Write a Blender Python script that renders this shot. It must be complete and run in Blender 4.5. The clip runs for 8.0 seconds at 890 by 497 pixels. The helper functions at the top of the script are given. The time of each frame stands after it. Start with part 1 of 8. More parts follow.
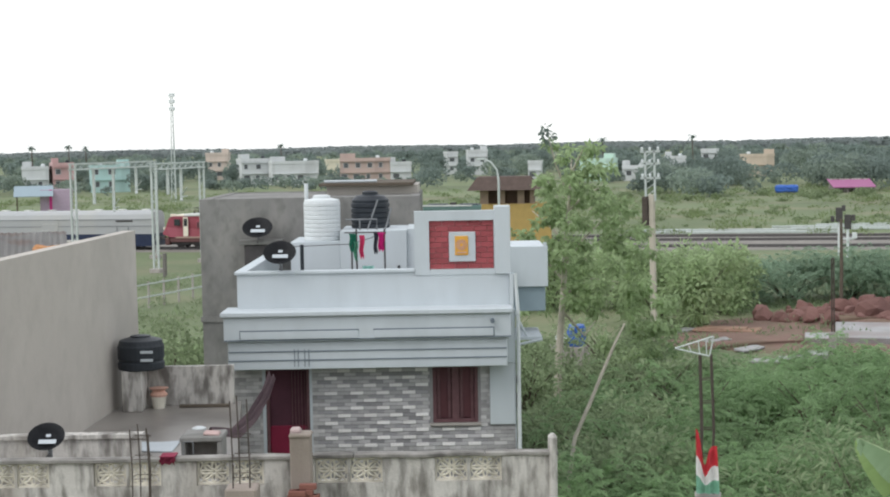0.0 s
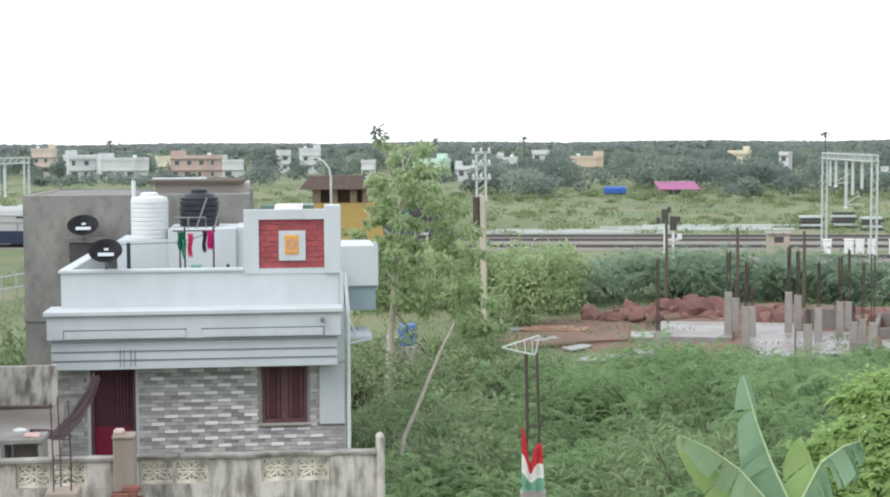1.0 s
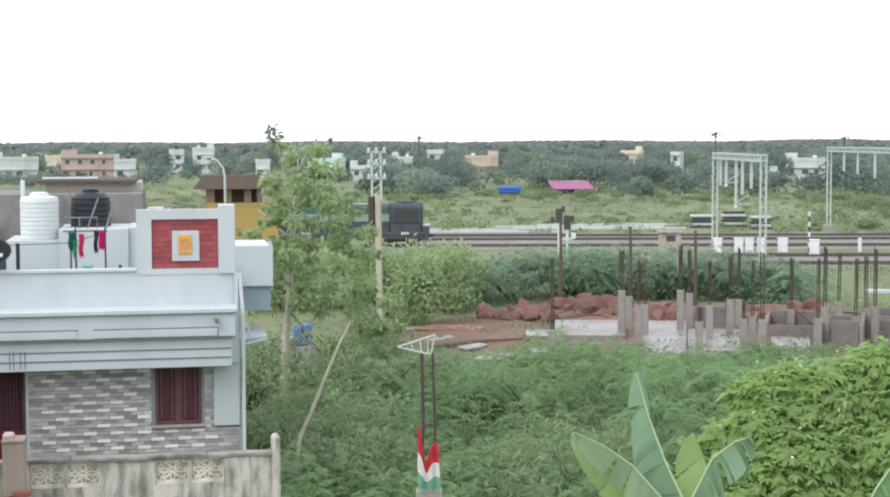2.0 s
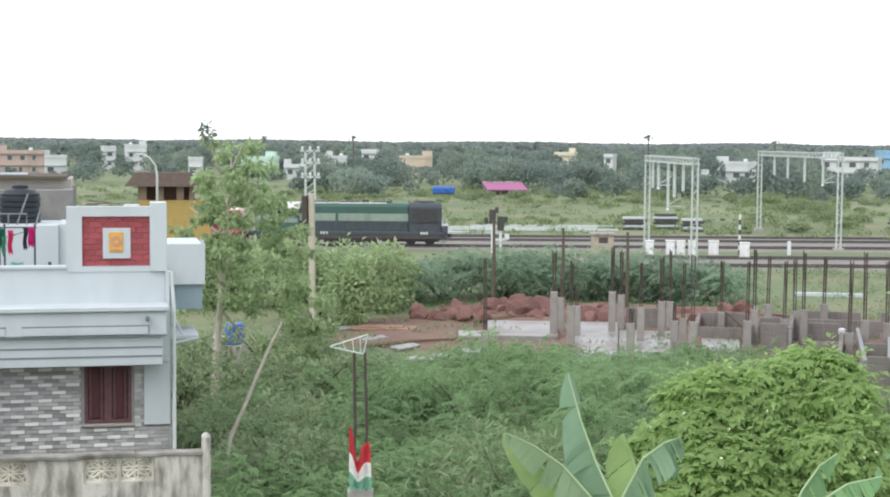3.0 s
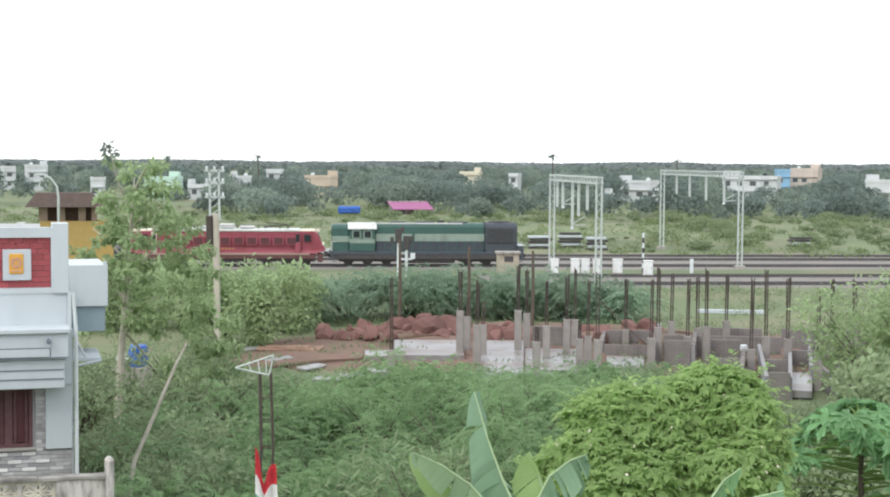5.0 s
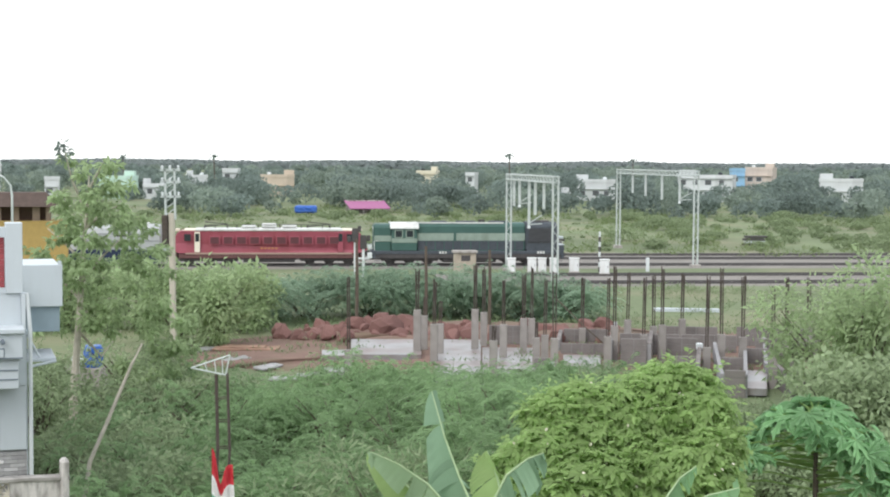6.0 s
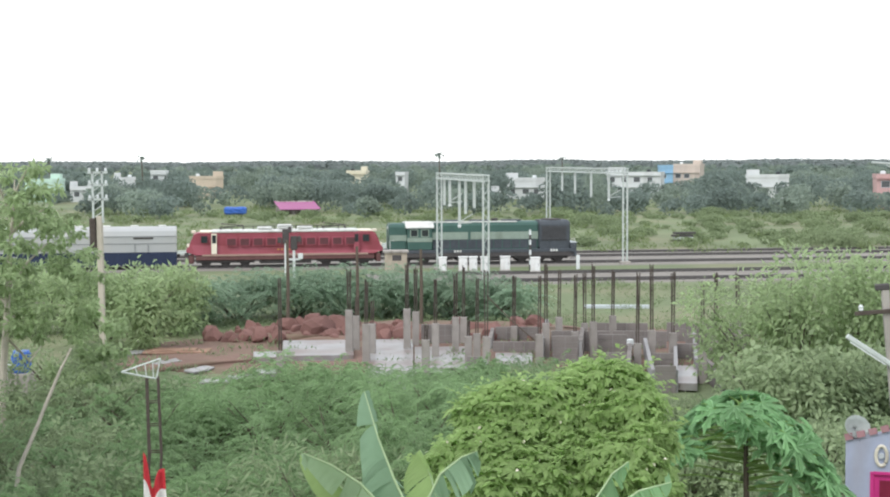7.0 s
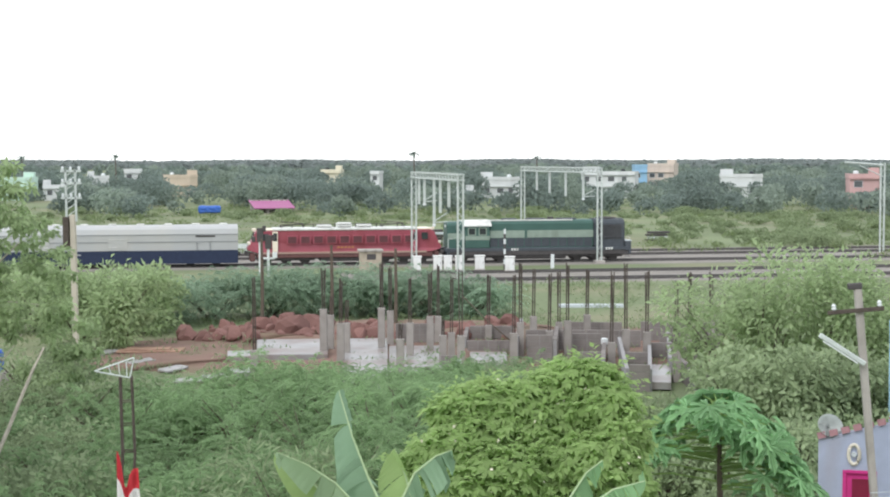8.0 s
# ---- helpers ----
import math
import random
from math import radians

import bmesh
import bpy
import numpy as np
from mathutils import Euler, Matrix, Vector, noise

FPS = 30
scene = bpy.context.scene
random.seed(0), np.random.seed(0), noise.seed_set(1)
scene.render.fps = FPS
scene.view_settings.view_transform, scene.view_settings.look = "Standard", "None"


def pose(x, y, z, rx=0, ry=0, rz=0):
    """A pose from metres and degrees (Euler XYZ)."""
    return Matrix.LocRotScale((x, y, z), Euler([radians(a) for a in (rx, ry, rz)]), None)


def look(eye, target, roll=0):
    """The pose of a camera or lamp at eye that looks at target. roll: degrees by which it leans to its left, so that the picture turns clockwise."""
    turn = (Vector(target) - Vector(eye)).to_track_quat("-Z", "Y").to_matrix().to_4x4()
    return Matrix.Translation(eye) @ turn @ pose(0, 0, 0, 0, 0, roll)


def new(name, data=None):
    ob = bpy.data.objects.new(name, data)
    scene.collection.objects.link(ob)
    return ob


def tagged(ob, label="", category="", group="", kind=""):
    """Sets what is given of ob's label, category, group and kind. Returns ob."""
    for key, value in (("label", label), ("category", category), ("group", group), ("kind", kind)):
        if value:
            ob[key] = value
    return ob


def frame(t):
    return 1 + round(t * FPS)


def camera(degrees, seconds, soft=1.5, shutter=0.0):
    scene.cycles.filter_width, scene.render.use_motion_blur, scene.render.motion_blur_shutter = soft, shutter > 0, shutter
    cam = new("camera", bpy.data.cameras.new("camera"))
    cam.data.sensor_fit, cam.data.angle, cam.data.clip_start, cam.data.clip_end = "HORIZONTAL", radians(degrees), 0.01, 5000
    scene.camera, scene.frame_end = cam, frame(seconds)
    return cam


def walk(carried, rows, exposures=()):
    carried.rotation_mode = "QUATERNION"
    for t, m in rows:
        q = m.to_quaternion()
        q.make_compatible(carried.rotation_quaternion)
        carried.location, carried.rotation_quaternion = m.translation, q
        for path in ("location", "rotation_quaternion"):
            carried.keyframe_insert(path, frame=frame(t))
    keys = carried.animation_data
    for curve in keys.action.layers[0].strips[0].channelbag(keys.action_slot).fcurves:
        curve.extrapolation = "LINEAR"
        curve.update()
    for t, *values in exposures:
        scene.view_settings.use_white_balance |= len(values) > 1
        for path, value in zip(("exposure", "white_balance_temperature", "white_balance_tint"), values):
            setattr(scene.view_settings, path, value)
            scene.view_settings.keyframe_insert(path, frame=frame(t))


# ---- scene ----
cam = camera(32.5, 8.0, soft=2.0)

# the camera turns on the spot on a roof, 10 m above the ground: seconds, tilt, lean, turn
TURNS = [
    (0.0, 86.127, 1.028, 26.367),
    (0.5, 86.055, 0.781, 23.062),
    (1.0, 86.029, 0.318, 20.143),
    (1.5, 86.016, 0.240, 17.691),
    (1.7, 86.007, 0.243, 17.048),
    (2.8, 85.986, -0.246, 14.253),
    (3.0, 86.002, -0.457, 13.761),
    (3.5, 86.168, -0.652, 12.273),
    (4.0, 86.434, -0.510, 10.703),
    (4.2, 86.547, -0.570, 10.393),
    (5.3, 86.769, -0.285, 10.157),
    (5.5, 86.752, -0.300, 9.980),
    (6.0, 86.737, -0.352, 8.601),
    (6.5, 86.722, -0.023, 6.523),
    (7.0, 86.720, 0.210, 5.976),
    (7.5, 86.716, 0.320, 5.912),
    (8.0, 86.683, 0.106, 5.028),
]
SHIFT = {0.0: -0.06, 0.5: -0.02}
walk(cam, [(t, pose(SHIFT.get(t, 0.0) * 0.896, SHIFT.get(t, 0.0) * 0.444, 10, a, b, c)) for t, a, b, c in TURNS],
     exposures=[(0.0, -0.36), (0.4, 0.0), (8.0, 0.0)])

# ---- light: a bright overcast sky and a wide, weak sun ----
world = bpy.data.worlds.new("world")
scene.world = world
world.use_nodes = True
wn, wl = world.node_tree.nodes, world.node_tree.links
sky = wn.new("ShaderNodeTexSky")
sky.sky_type, sky.sun_disc = "NISHITA", False
sky.sun_elevation, sky.sun_rotation = radians(46), radians(-153)
sky.air_density, sky.dust_density, sky.ozone_density = 1.0, 1.0, 1.0
wn["Background"].inputs["Strength"].default_value = 0.05
wl.new(sky.outputs[0], wn["Background"].inputs["Color"])
cloud = wn.new("ShaderNodeBackground")  # the closed, bright cloud cover under the blue
cloud.inputs["Color"].default_value, cloud.inputs["Strength"].default_value = (0.965, 0.985, 1.0, 1), 1.36
both = wn.new("ShaderNodeAddShader")
wl.new(wn["Background"].outputs[0], both.inputs[0])
wl.new(cloud.outputs[0], both.inputs[1])
wl.new(both.outputs[0], wn["World Output"].inputs["Surface"])
sun = new("sun", bpy.data.lights.new("sun", "SUN"))
sun.data.energy, sun.data.angle, sun.data.color = 1.5, radians(30), (1.0, 0.985, 0.96)
sun.matrix_world = look((-30, -60, 70), (0, 0, 0))


# ---- materials ----
def mat(name, color, rough=0.8, metal=0.0, var=0.25, scale=3.0, bump=0.2, fine=40.0, island=0.0, obj=0.0, stain=None, spec=0.3):
    """Colour varied at two scales, with fine relief; island and obj vary it piece by piece; stain: (colour, amount, scale)."""
    m = bpy.data.materials.new(name)
    m.use_nodes = True
    n, l = m.node_tree.nodes, m.node_tree.links
    p = n["Principled BSDF"]
    p.inputs["Roughness"].default_value, p.inputs["Metallic"].default_value = rough, metal
    p.inputs["Specular IOR Level"].default_value = spec
    co = n.new("ShaderNodeTexCoord")
    big = n.new("ShaderNodeTexNoise")
    big.inputs["Scale"].default_value, big.inputs["Detail"].default_value = scale, 4
    small = n.new("ShaderNodeTexNoise")
    small.inputs["Scale"].default_value, small.inputs["Detail"].default_value = fine, 3
    for k in (big, small):
        l.new(co.outputs["Object"], k.inputs["Vector"])
    add = n.new("ShaderNodeMath")
    add.operation = "MULTIPLY_ADD"
    l.new(small.outputs[0], add.inputs[0])
    add.inputs[1].default_value = 0.5
    l.new(big.outputs[0], add.inputs[2])
    last = add
    for source, amount in (("ShaderNodeNewGeometry", island), ("ShaderNodeObjectInfo", obj)):
        if amount:
            s = n.new(source)
            k = n.new("ShaderNodeMath")
            k.operation = "MULTIPLY_ADD"
            l.new(s.outputs["Random Per Island" if source == "ShaderNodeNewGeometry" else "Random"], k.inputs[0])
            k.inputs[1].default_value = amount
            l.new(last.outputs[0], k.inputs[2])
            last = k
    top = 1.15 + island + obj
    ramp = n.new("ShaderNodeMapRange")
    ramp.inputs["From Min"].default_value, ramp.inputs["From Max"].default_value = 0.35, top
    ramp.inputs["To Min"].default_value, ramp.inputs["To Max"].default_value = 1 - var, 1 + var
    l.new(last.outputs[0], ramp.inputs["Value"])
    mul = n.new("ShaderNodeVectorMath")
    mul.operation = "SCALE"
    mul.inputs[0].default_value = color
    l.new(ramp.outputs[0], mul.inputs["Scale"])
    out = mul.outputs[0]
    for tone, amount, size, *tall in ([] if not stain else stain if isinstance(stain, list) else [stain]):
        st = n.new("ShaderNodeTexNoise")
        st.inputs["Scale"].default_value, st.inputs["Detail"].default_value = size, 6
        sm = n.new("ShaderNodeMapping")
        sm.inputs["Scale"].default_value = (1, 1, tall[0] if tall else 0.3)
        sm.inputs["Location"].default_value = (size * 3.1, size, 0)
        l.new(co.outputs["Object"], sm.inputs[0])
        l.new(sm.outputs[0], st.inputs["Vector"])
        r = n.new("ShaderNodeMapRange")
        r.inputs["From Min"].default_value, r.inputs["From Max"].default_value = 0.48, 0.68
        r.inputs["To Max"].default_value = amount
        l.new(st.outputs[0], r.inputs["Value"])
        mix = n.new("ShaderNodeMix")
        mix.data_type = "RGBA"
        l.new(r.outputs[0], mix.inputs[0])
        l.new(out, mix.inputs[6])
        mix.inputs[7].default_value = (*tone, 1)
        out = mix.outputs[2]
    l.new(out, p.inputs["Base Color"])
    if bump:
        b = n.new("ShaderNodeBump")
        b.inputs["Strength"].default_value, b.inputs["Distance"].default_value = bump, 0.02
        l.new(small.outputs[0], b.inputs["Height"])
        l.new(b.outputs[0], p.inputs["Normal"])
    return m


def leafy(name, color, var=0.4, rough=0.65, through_light=0.45, scale=0.6, obj=0.0, island=0.9, fine=6):
    m = mat(name, color, rough, var=var, scale=scale, bump=0, fine=fine, island=island, spec=0.12, obj=obj)
    n, l = m.node_tree.nodes, m.node_tree.links
    p = n["Principled BSDF"]
    tr = n.new("ShaderNodeBsdfTranslucent")
    l.new(p.inputs["Base Color"].links[0].from_socket, tr.inputs["Color"])
    mix = n.new("ShaderNodeMixShader")
    mix.inputs[0].default_value = through_light
    l.new(p.outputs[0], mix.inputs[1])
    l.new(tr.outputs[0], mix.inputs[2])
    l.new(mix.outputs[0], n["Material Output"].inputs["Surface"])
    return m


WHITE = mat("white_paint", (0.52, 0.563, 0.59), 0.7, var=0.05, scale=0.8, bump=0.1, stain=[((0.45, 0.49, 0.51), 0.5, 0.9), ((0.43, 0.46, 0.475), 0.2, 3.5, 0.3)])
# grey for the drawn-in groove shadows of the facade, and for the spout
SHADE_SPOUT_GREY = mat("groove_shade_and_spout_grey", (0.16, 0.19, 0.22), 0.8, var=0.15)
BLUEGREY = mat("blue_grey_paint", (0.27, 0.34, 0.38), 0.7, var=0.1)
PLASTER = mat("aged_plaster", (0.52, 0.497, 0.465), 0.9, var=0.2, scale=1.2, bump=0.4, stain=[((0.30, 0.27, 0.23), 0.8, 1.1), ((0.10, 0.09, 0.08), 0.85, 4.5), ((0.13, 0.12, 0.105), 0.7, 9.0)])
RAWPLASTER = mat("raw_cement_plaster", (0.46, 0.425, 0.385), 0.9, var=0.08, scale=0.5, bump=0.08, fine=14, stain=[((0.36, 0.34, 0.31), 0.6, 0.35, 0.8), ((0.52, 0.485, 0.44), 0.6, 0.7, 0.9), ((0.35, 0.32, 0.29), 0.25, 2.5, 0.8)])
CEMENT = mat("dark_cement", (0.225, 0.22, 0.21), 0.9, var=0.2, scale=0.7, bump=0.3, stain=[((0.10, 0.10, 0.095), 0.7, 0.6, 0.8), ((0.29, 0.28, 0.26), 0.7, 1.0, 0.9), ((0.12, 0.12, 0.11), 0.5, 4.0, 0.6)])
COPING = mat("blackened_coping", (0.24, 0.228, 0.21), 0.9, var=0.3, scale=2.0, bump=0.4, stain=[((0.07, 0.065, 0.06), 0.85, 1.6, 1.0), ((0.42, 0.40, 0.375), 0.5, 4.0, 1.0)])
CONCRETE = mat("concrete", (0.36, 0.335, 0.31), 0.9, var=0.2, scale=2, bump=0.4, stain=((0.16, 0.15, 0.13), 0.6, 1.5))
SITECOLUMN = mat("raw_column_concrete", (0.29, 0.268, 0.25), 0.9, var=0.25, scale=2, bump=0.4, obj=0.4, stain=((0.16, 0.14, 0.125), 0.6, 1.5))
SITEWALL = mat("site_block_wall", (0.21, 0.19, 0.18), 0.9, var=0.2, scale=1.5, bump=0.4, stain=((0.09, 0.08, 0.075), 0.6, 1.2))
WETFLOOR = mat("wet_cement_floor", (0.25, 0.23, 0.21), 0.35, var=0.25, scale=0.5, bump=0.1, stain=((0.12, 0.11, 0.10), 0.8, 0.5))
SLAB = mat("pale_wet_slab", (0.29, 0.285, 0.285), 0.35, var=0.2, scale=0.6, bump=0.1, stain=[((0.17, 0.10, 0.08), 0.9, 0.35, 1.0), ((0.20, 0.185, 0.18), 0.7, 0.9, 1.0)])
STONE = mat("grey_ledge_stone", (0.44, 0.428, 0.438), 0.8, var=0.3, scale=5, bump=0.5, obj=1.0)
DARKSTONE = mat("dark_ledge_stone", (0.30, 0.293, 0.305), 0.8, var=0.3, scale=5, bump=0.5, obj=0.8)
PALESTONE = mat("pale_ledge_stone", (0.74, 0.72, 0.715), 0.8, var=0.2, scale=5, bump=0.4, obj=0.6)
GROUT = mat("grey_grout", (0.27, 0.265, 0.268), 0.9, var=0.2)
REDBRICK = mat("red_painted_brick", (0.33, 0.075, 0.085), 0.7, var=0.3, scale=4, bump=0.3, obj=0.7, stain=((0.46, 0.22, 0.22), 0.6, 1.6, 1.0))
MORTAR = mat("pale_mortar", (0.52, 0.33, 0.32), 0.9, var=0.2)
YELLOW = mat("ochre_tile", (0.70, 0.36, 0.06), 0.5, var=0.2, scale=8)
PALEGREY = mat("pale_grey_plaque", (0.50, 0.54, 0.57), 0.6, var=0.08)
MAROON = mat("maroon_paint", (0.20, 0.016, 0.045), 0.5, var=0.3, scale=2)
DARKWOOD = mat("maroon_window_wood", (0.125, 0.062, 0.068), 0.6, var=0.3, scale=6)
# dark maroon that imitates the shade inside the house
ROOM_SHADE = mat("painted_room_shade", (0.09, 0.035, 0.05), 0.9, var=0.2)
BLACKPLASTIC = mat("black_plastic", (0.026, 0.031, 0.038), 0.45, var=0.2, bump=0.1)
WHITEPLASTIC = mat("white_plastic", (0.62, 0.65, 0.66), 0.45, var=0.06, bump=0.05)
DISHBLACK = mat("dark_dish_paint", (0.025, 0.026, 0.03), 0.5, var=0.2)
STEEL = mat("weathered_steel", (0.20, 0.21, 0.22), 0.5, 0.6, var=0.25, scale=5)
RUST = mat("rusty_rebar", (0.088, 0.072, 0.062), 0.9, 0.2, var=0.35, scale=8)
SILVER = mat("galvanised_paint", (0.49, 0.53, 0.515), 0.5, 0.2, var=0.15, scale=3)
CREAM = mat("cream_breeze_block", (0.66, 0.62, 0.53), 0.85, var=0.15, scale=6, stain=((0.22, 0.20, 0.16), 0.6, 3))
SOIL = mat("red_soil", (0.19, 0.122, 0.098), 0.95, var=0.3, scale=0.5, bump=0.6, fine=6, stain=((0.14, 0.13, 0.08), 0.7, 0.25))
ROCK = mat("red_laterite_rock", (0.185, 0.10, 0.088), 0.95, var=0.35, scale=1.4, bump=0.7, fine=9, obj=0.7)
BALLAST = mat("track_ballast", (0.215, 0.20, 0.18), 0.95, var=0.3, scale=0.3, bump=0.8, fine=5)
RAIL = mat("rail_steel", (0.075, 0.07, 0.068), 0.6, 0.3, var=0.2)
SLEEPER = mat("concrete_sleeper", (0.15, 0.14, 0.13), 0.9, var=0.2)
BARK = mat("pale_bark", (0.48, 0.44, 0.37), 0.9, var=0.3, scale=4, bump=0.5)
DARKBARK = mat("dark_bark", (0.11, 0.09, 0.07), 0.9, var=0.3, scale=4, bump=0.5)
LOCORED = mat("crimson_loco_paint", (0.315, 0.08, 0.108), 0.4, var=0.15, scale=0.8, stain=((0.22, 0.05, 0.05), 0.5, 0.8))
LOCOCREAM = mat("cream_loco_paint", (0.72, 0.66, 0.55), 0.5, var=0.12)
LOCOROOF = mat("pale_roof_paint", (0.62, 0.63, 0.61), 0.6, var=0.15, stain=((0.3, 0.29, 0.27), 0.6, 0.8))
LOCOGREEN = mat("dark_green_loco_paint", (0.052, 0.11, 0.095), 0.45, var=0.2, scale=0.8)
# the dark paint is raised towards blue-grey to include a veil of haze
LOCODARK = mat("hazed_sooty_loco_paint", (0.065, 0.075, 0.088), 0.6, var=0.25)
LOCOPALE = mat("pale_green_band_paint", (0.24, 0.30, 0.255), 0.5, var=0.15, stain=((0.12, 0.14, 0.11), 0.5, 0.8))
UNDER = mat("sooty_underframe", (0.075, 0.07, 0.07), 0.9, var=0.3)
COACHWHITE = mat("grey_white_coach_paint", (0.38, 0.39, 0.395), 0.5, var=0.06, scale=0.5, stain=((0.42, 0.41, 0.38), 0.5, 0.5))
COACHBLUE = mat("navy_coach_paint", (0.02, 0.03, 0.065), 0.5, var=0.2)
WINDOWPANEL = mat("brown_shutter_panel", (0.10, 0.036, 0.042), 0.5, var=0.2)
GLASS = mat("dark_window_glass", (0.03, 0.035, 0.04), 0.1, var=0.1, bump=0, spec=0.6)
BLUETARP = mat("blue_tarpaulin", (0.04, 0.12, 0.42), 0.5, var=0.2, scale=2)
PINKROOF = mat("magenta_sheet_roof", (0.32, 0.10, 0.22), 0.5, var=0.15)
HOUSEBLUE = mat("lavender_house_paint", (0.36, 0.40, 0.52), 0.8, var=0.1, stain=((0.30, 0.28, 0.30), 0.5, 1.0))
PINKPAINT = mat("magenta_paint", (0.55, 0.04, 0.22), 0.6, var=0.15)
L_PROSOPIS = leafy("prosopis_leaves", (0.268, 0.395, 0.203), var=0.5, obj=0.7, island=0.3, fine=1.6, through_light=0.6)
# a paler, bluer green than the near thicket: haze put into the leaf colour
L_HAZED_THORN = leafy("haze_tinted_thorn_leaves", (0.295, 0.405, 0.29), var=0.4, obj=0.5, island=0.3, fine=1.2, through_light=0.6)
L_MIXED = leafy("mixed_bush_leaves", (0.295, 0.37, 0.215), var=0.55, obj=0.7, island=0.6, fine=1.6)
L_TALL = leafy("tall_tree_leaves", (0.375, 0.475, 0.265), var=0.5, through_light=0.6, island=0.7, fine=1.6)
L_BRIGHT = leafy("bright_yellow_green_leaves", (0.385, 0.53, 0.22), var=0.3, through_light=0.65, island=0.7, fine=2.5)
L_PAPAYA = leafy("papaya_leaves", (0.25, 0.43, 0.22), var=0.5, rough=0.45, obj=0.8)
L_BANANA = leafy("banana_leaves", (0.25, 0.38, 0.25), var=0.25, rough=0.4)
L_BANANA_PALE = leafy("pale_banana_leaf", (0.33, 0.45, 0.28), var=0.2, rough=0.4)
L_RIB = mat("pale_leaf_rib", (0.42, 0.54, 0.32), 0.6, var=0.15, bump=0)
# far greens are greyed and blued in the colour to suggest distance haze
L_HAZED_FAR = leafy("haze_tinted_far_leaves", (0.205, 0.255, 0.23), var=0.4, through_light=0.5, scale=0.06, island=0.12, fine=0.3)
L_HAZED_FAR2 = leafy("haze_tinted_far_pale_leaves", (0.255, 0.31, 0.26), var=0.35, through_light=0.5, scale=0.06, island=0.12, fine=0.3)
# aerial haze over the horizon woods is mixed into this grey leaf colour
L_HAZED_RIDGE = leafy("haze_tinted_horizon_leaves", (0.23, 0.262, 0.26), var=0.15, through_light=0.5, scale=0.01, island=0.1, fine=0.05)
L_GRASS2 = leafy("field_scrub_leaves", (0.245, 0.305, 0.175), var=0.25, through_light=0.5, scale=0.08, island=0.25, fine=0.5)
L_GRASS = leafy("dry_green_grass", (0.205, 0.265, 0.125), var=0.3, scale=0.06, island=0.3)


# ---- building helpers ----
def R2(az, d, z=0.0):
    """A place by its bearing (degrees left of the world's y) and distance from the lookout."""
    return Vector((-d * math.sin(radians(az)), d * math.cos(radians(az)), z))


def mesh_of(bm, name, material, smooth=False):
    me = bpy.data.meshes.new(name)
    bm.to_mesh(me)
    bm.free()
    for k in (material if isinstance(material, (list, tuple)) else [material]):
        me.materials.append(k)
    if smooth:
        me.shade_smooth()
    return me


def part(name, bm, material, parent, label="", smooth=False, at=None):
    """Links a bmesh as one mesh object under a thing or a part."""
    ob = new(name, bm if isinstance(bm, bpy.types.Mesh) else mesh_of(bm, name, material, smooth))
    ob.parent = parent
    if at is not None:
        ob.matrix_basis = at
    return tagged(ob, label)


def thing(name, m, label, category, group="", kind=""):
    ob = new(name)
    ob.empty_display_size = 0.2
    ob.matrix_basis = m
    return tagged(ob, label, category, group, kind)


def solo(name, bm, material, m, label, category, group="", kind="", smooth=False):
    ob = new(name, bm if isinstance(bm, bpy.types.Mesh) else mesh_of(bm, name, material, smooth))
    ob.matrix_basis = m
    return tagged(ob, label, category, group, kind)


def box(bm, x0, x1, y0, y1, z0, z1, bevel=0.0, index=0):
    r = bmesh.ops.create_cube(bm, size=1.0)
    vs = r["verts"]
    for v in vs:
        v.co = Vector(((x0 + x1) / 2 + v.co.x * (x1 - x0), (y0 + y1) / 2 + v.co.y * (y1 - y0), (z0 + z1) / 2 + v.co.z * (z1 - z0)))
    fs = {f for v in vs for f in v.link_faces}
    for f in fs:
        f.material_index = index
    if bevel:
        bmesh.ops.bevel(bm, geom=list({e for v in vs for e in v.link_edges}), offset=bevel, segments=1, affect="EDGES")
    return bm


def boxes(*bs, bevel=0.0):
    bm = bmesh.new()
    for b in bs:
        box(bm, *b, bevel=bevel)
    return bm


def tube(bm, pts, radii, sides=8, cap=True):
    """A tapered tube through points."""
    pts = [Vector(p) for p in pts]
    if not isinstance(radii, (list, tuple)):
        radii = [radii] * len(pts)
    rings = []
    for i, p in enumerate(pts):
        d = (pts[min(i + 1, len(pts) - 1)] - pts[max(i - 1, 0)]).normalized()
        a = d.cross(Vector((0.31, 0.95, 0.05)) if abs(d.z) > 0.9 else Vector((0, 0, 1))).normalized()
        b = d.cross(a)
        rings.append([bm.verts.new(p + (a * math.cos(q) + b * math.sin(q)) * radii[i]) for q in (2 * math.pi * k / sides for k in range(sides))])
    for r, s in zip(rings, rings[1:]):
        for k in range(sides):
            bm.faces.new((r[k], r[(k + 1) % sides], s[(k + 1) % sides], s[k]))
    if cap:
        bm.faces.new(rings[0][::-1])
        bm.faces.new(rings[-1])
    return bm


def lathe(bm, profile, sides=24):
    """A turned body from (radius, height) pairs."""
    rings = [[bm.verts.new((r * math.cos(2 * math.pi * k / sides), r * math.sin(2 * math.pi * k / sides), z)) for k in range(sides)] for r, z in profile]
    for r, s in zip(rings, rings[1:]):
        for k in range(sides):
            bm.faces.new((r[k], r[(k + 1) % sides], s[(k + 1) % sides], s[k]))
    bm.faces.new(rings[0][::-1])
    bm.faces.new(rings[-1])
    return bm


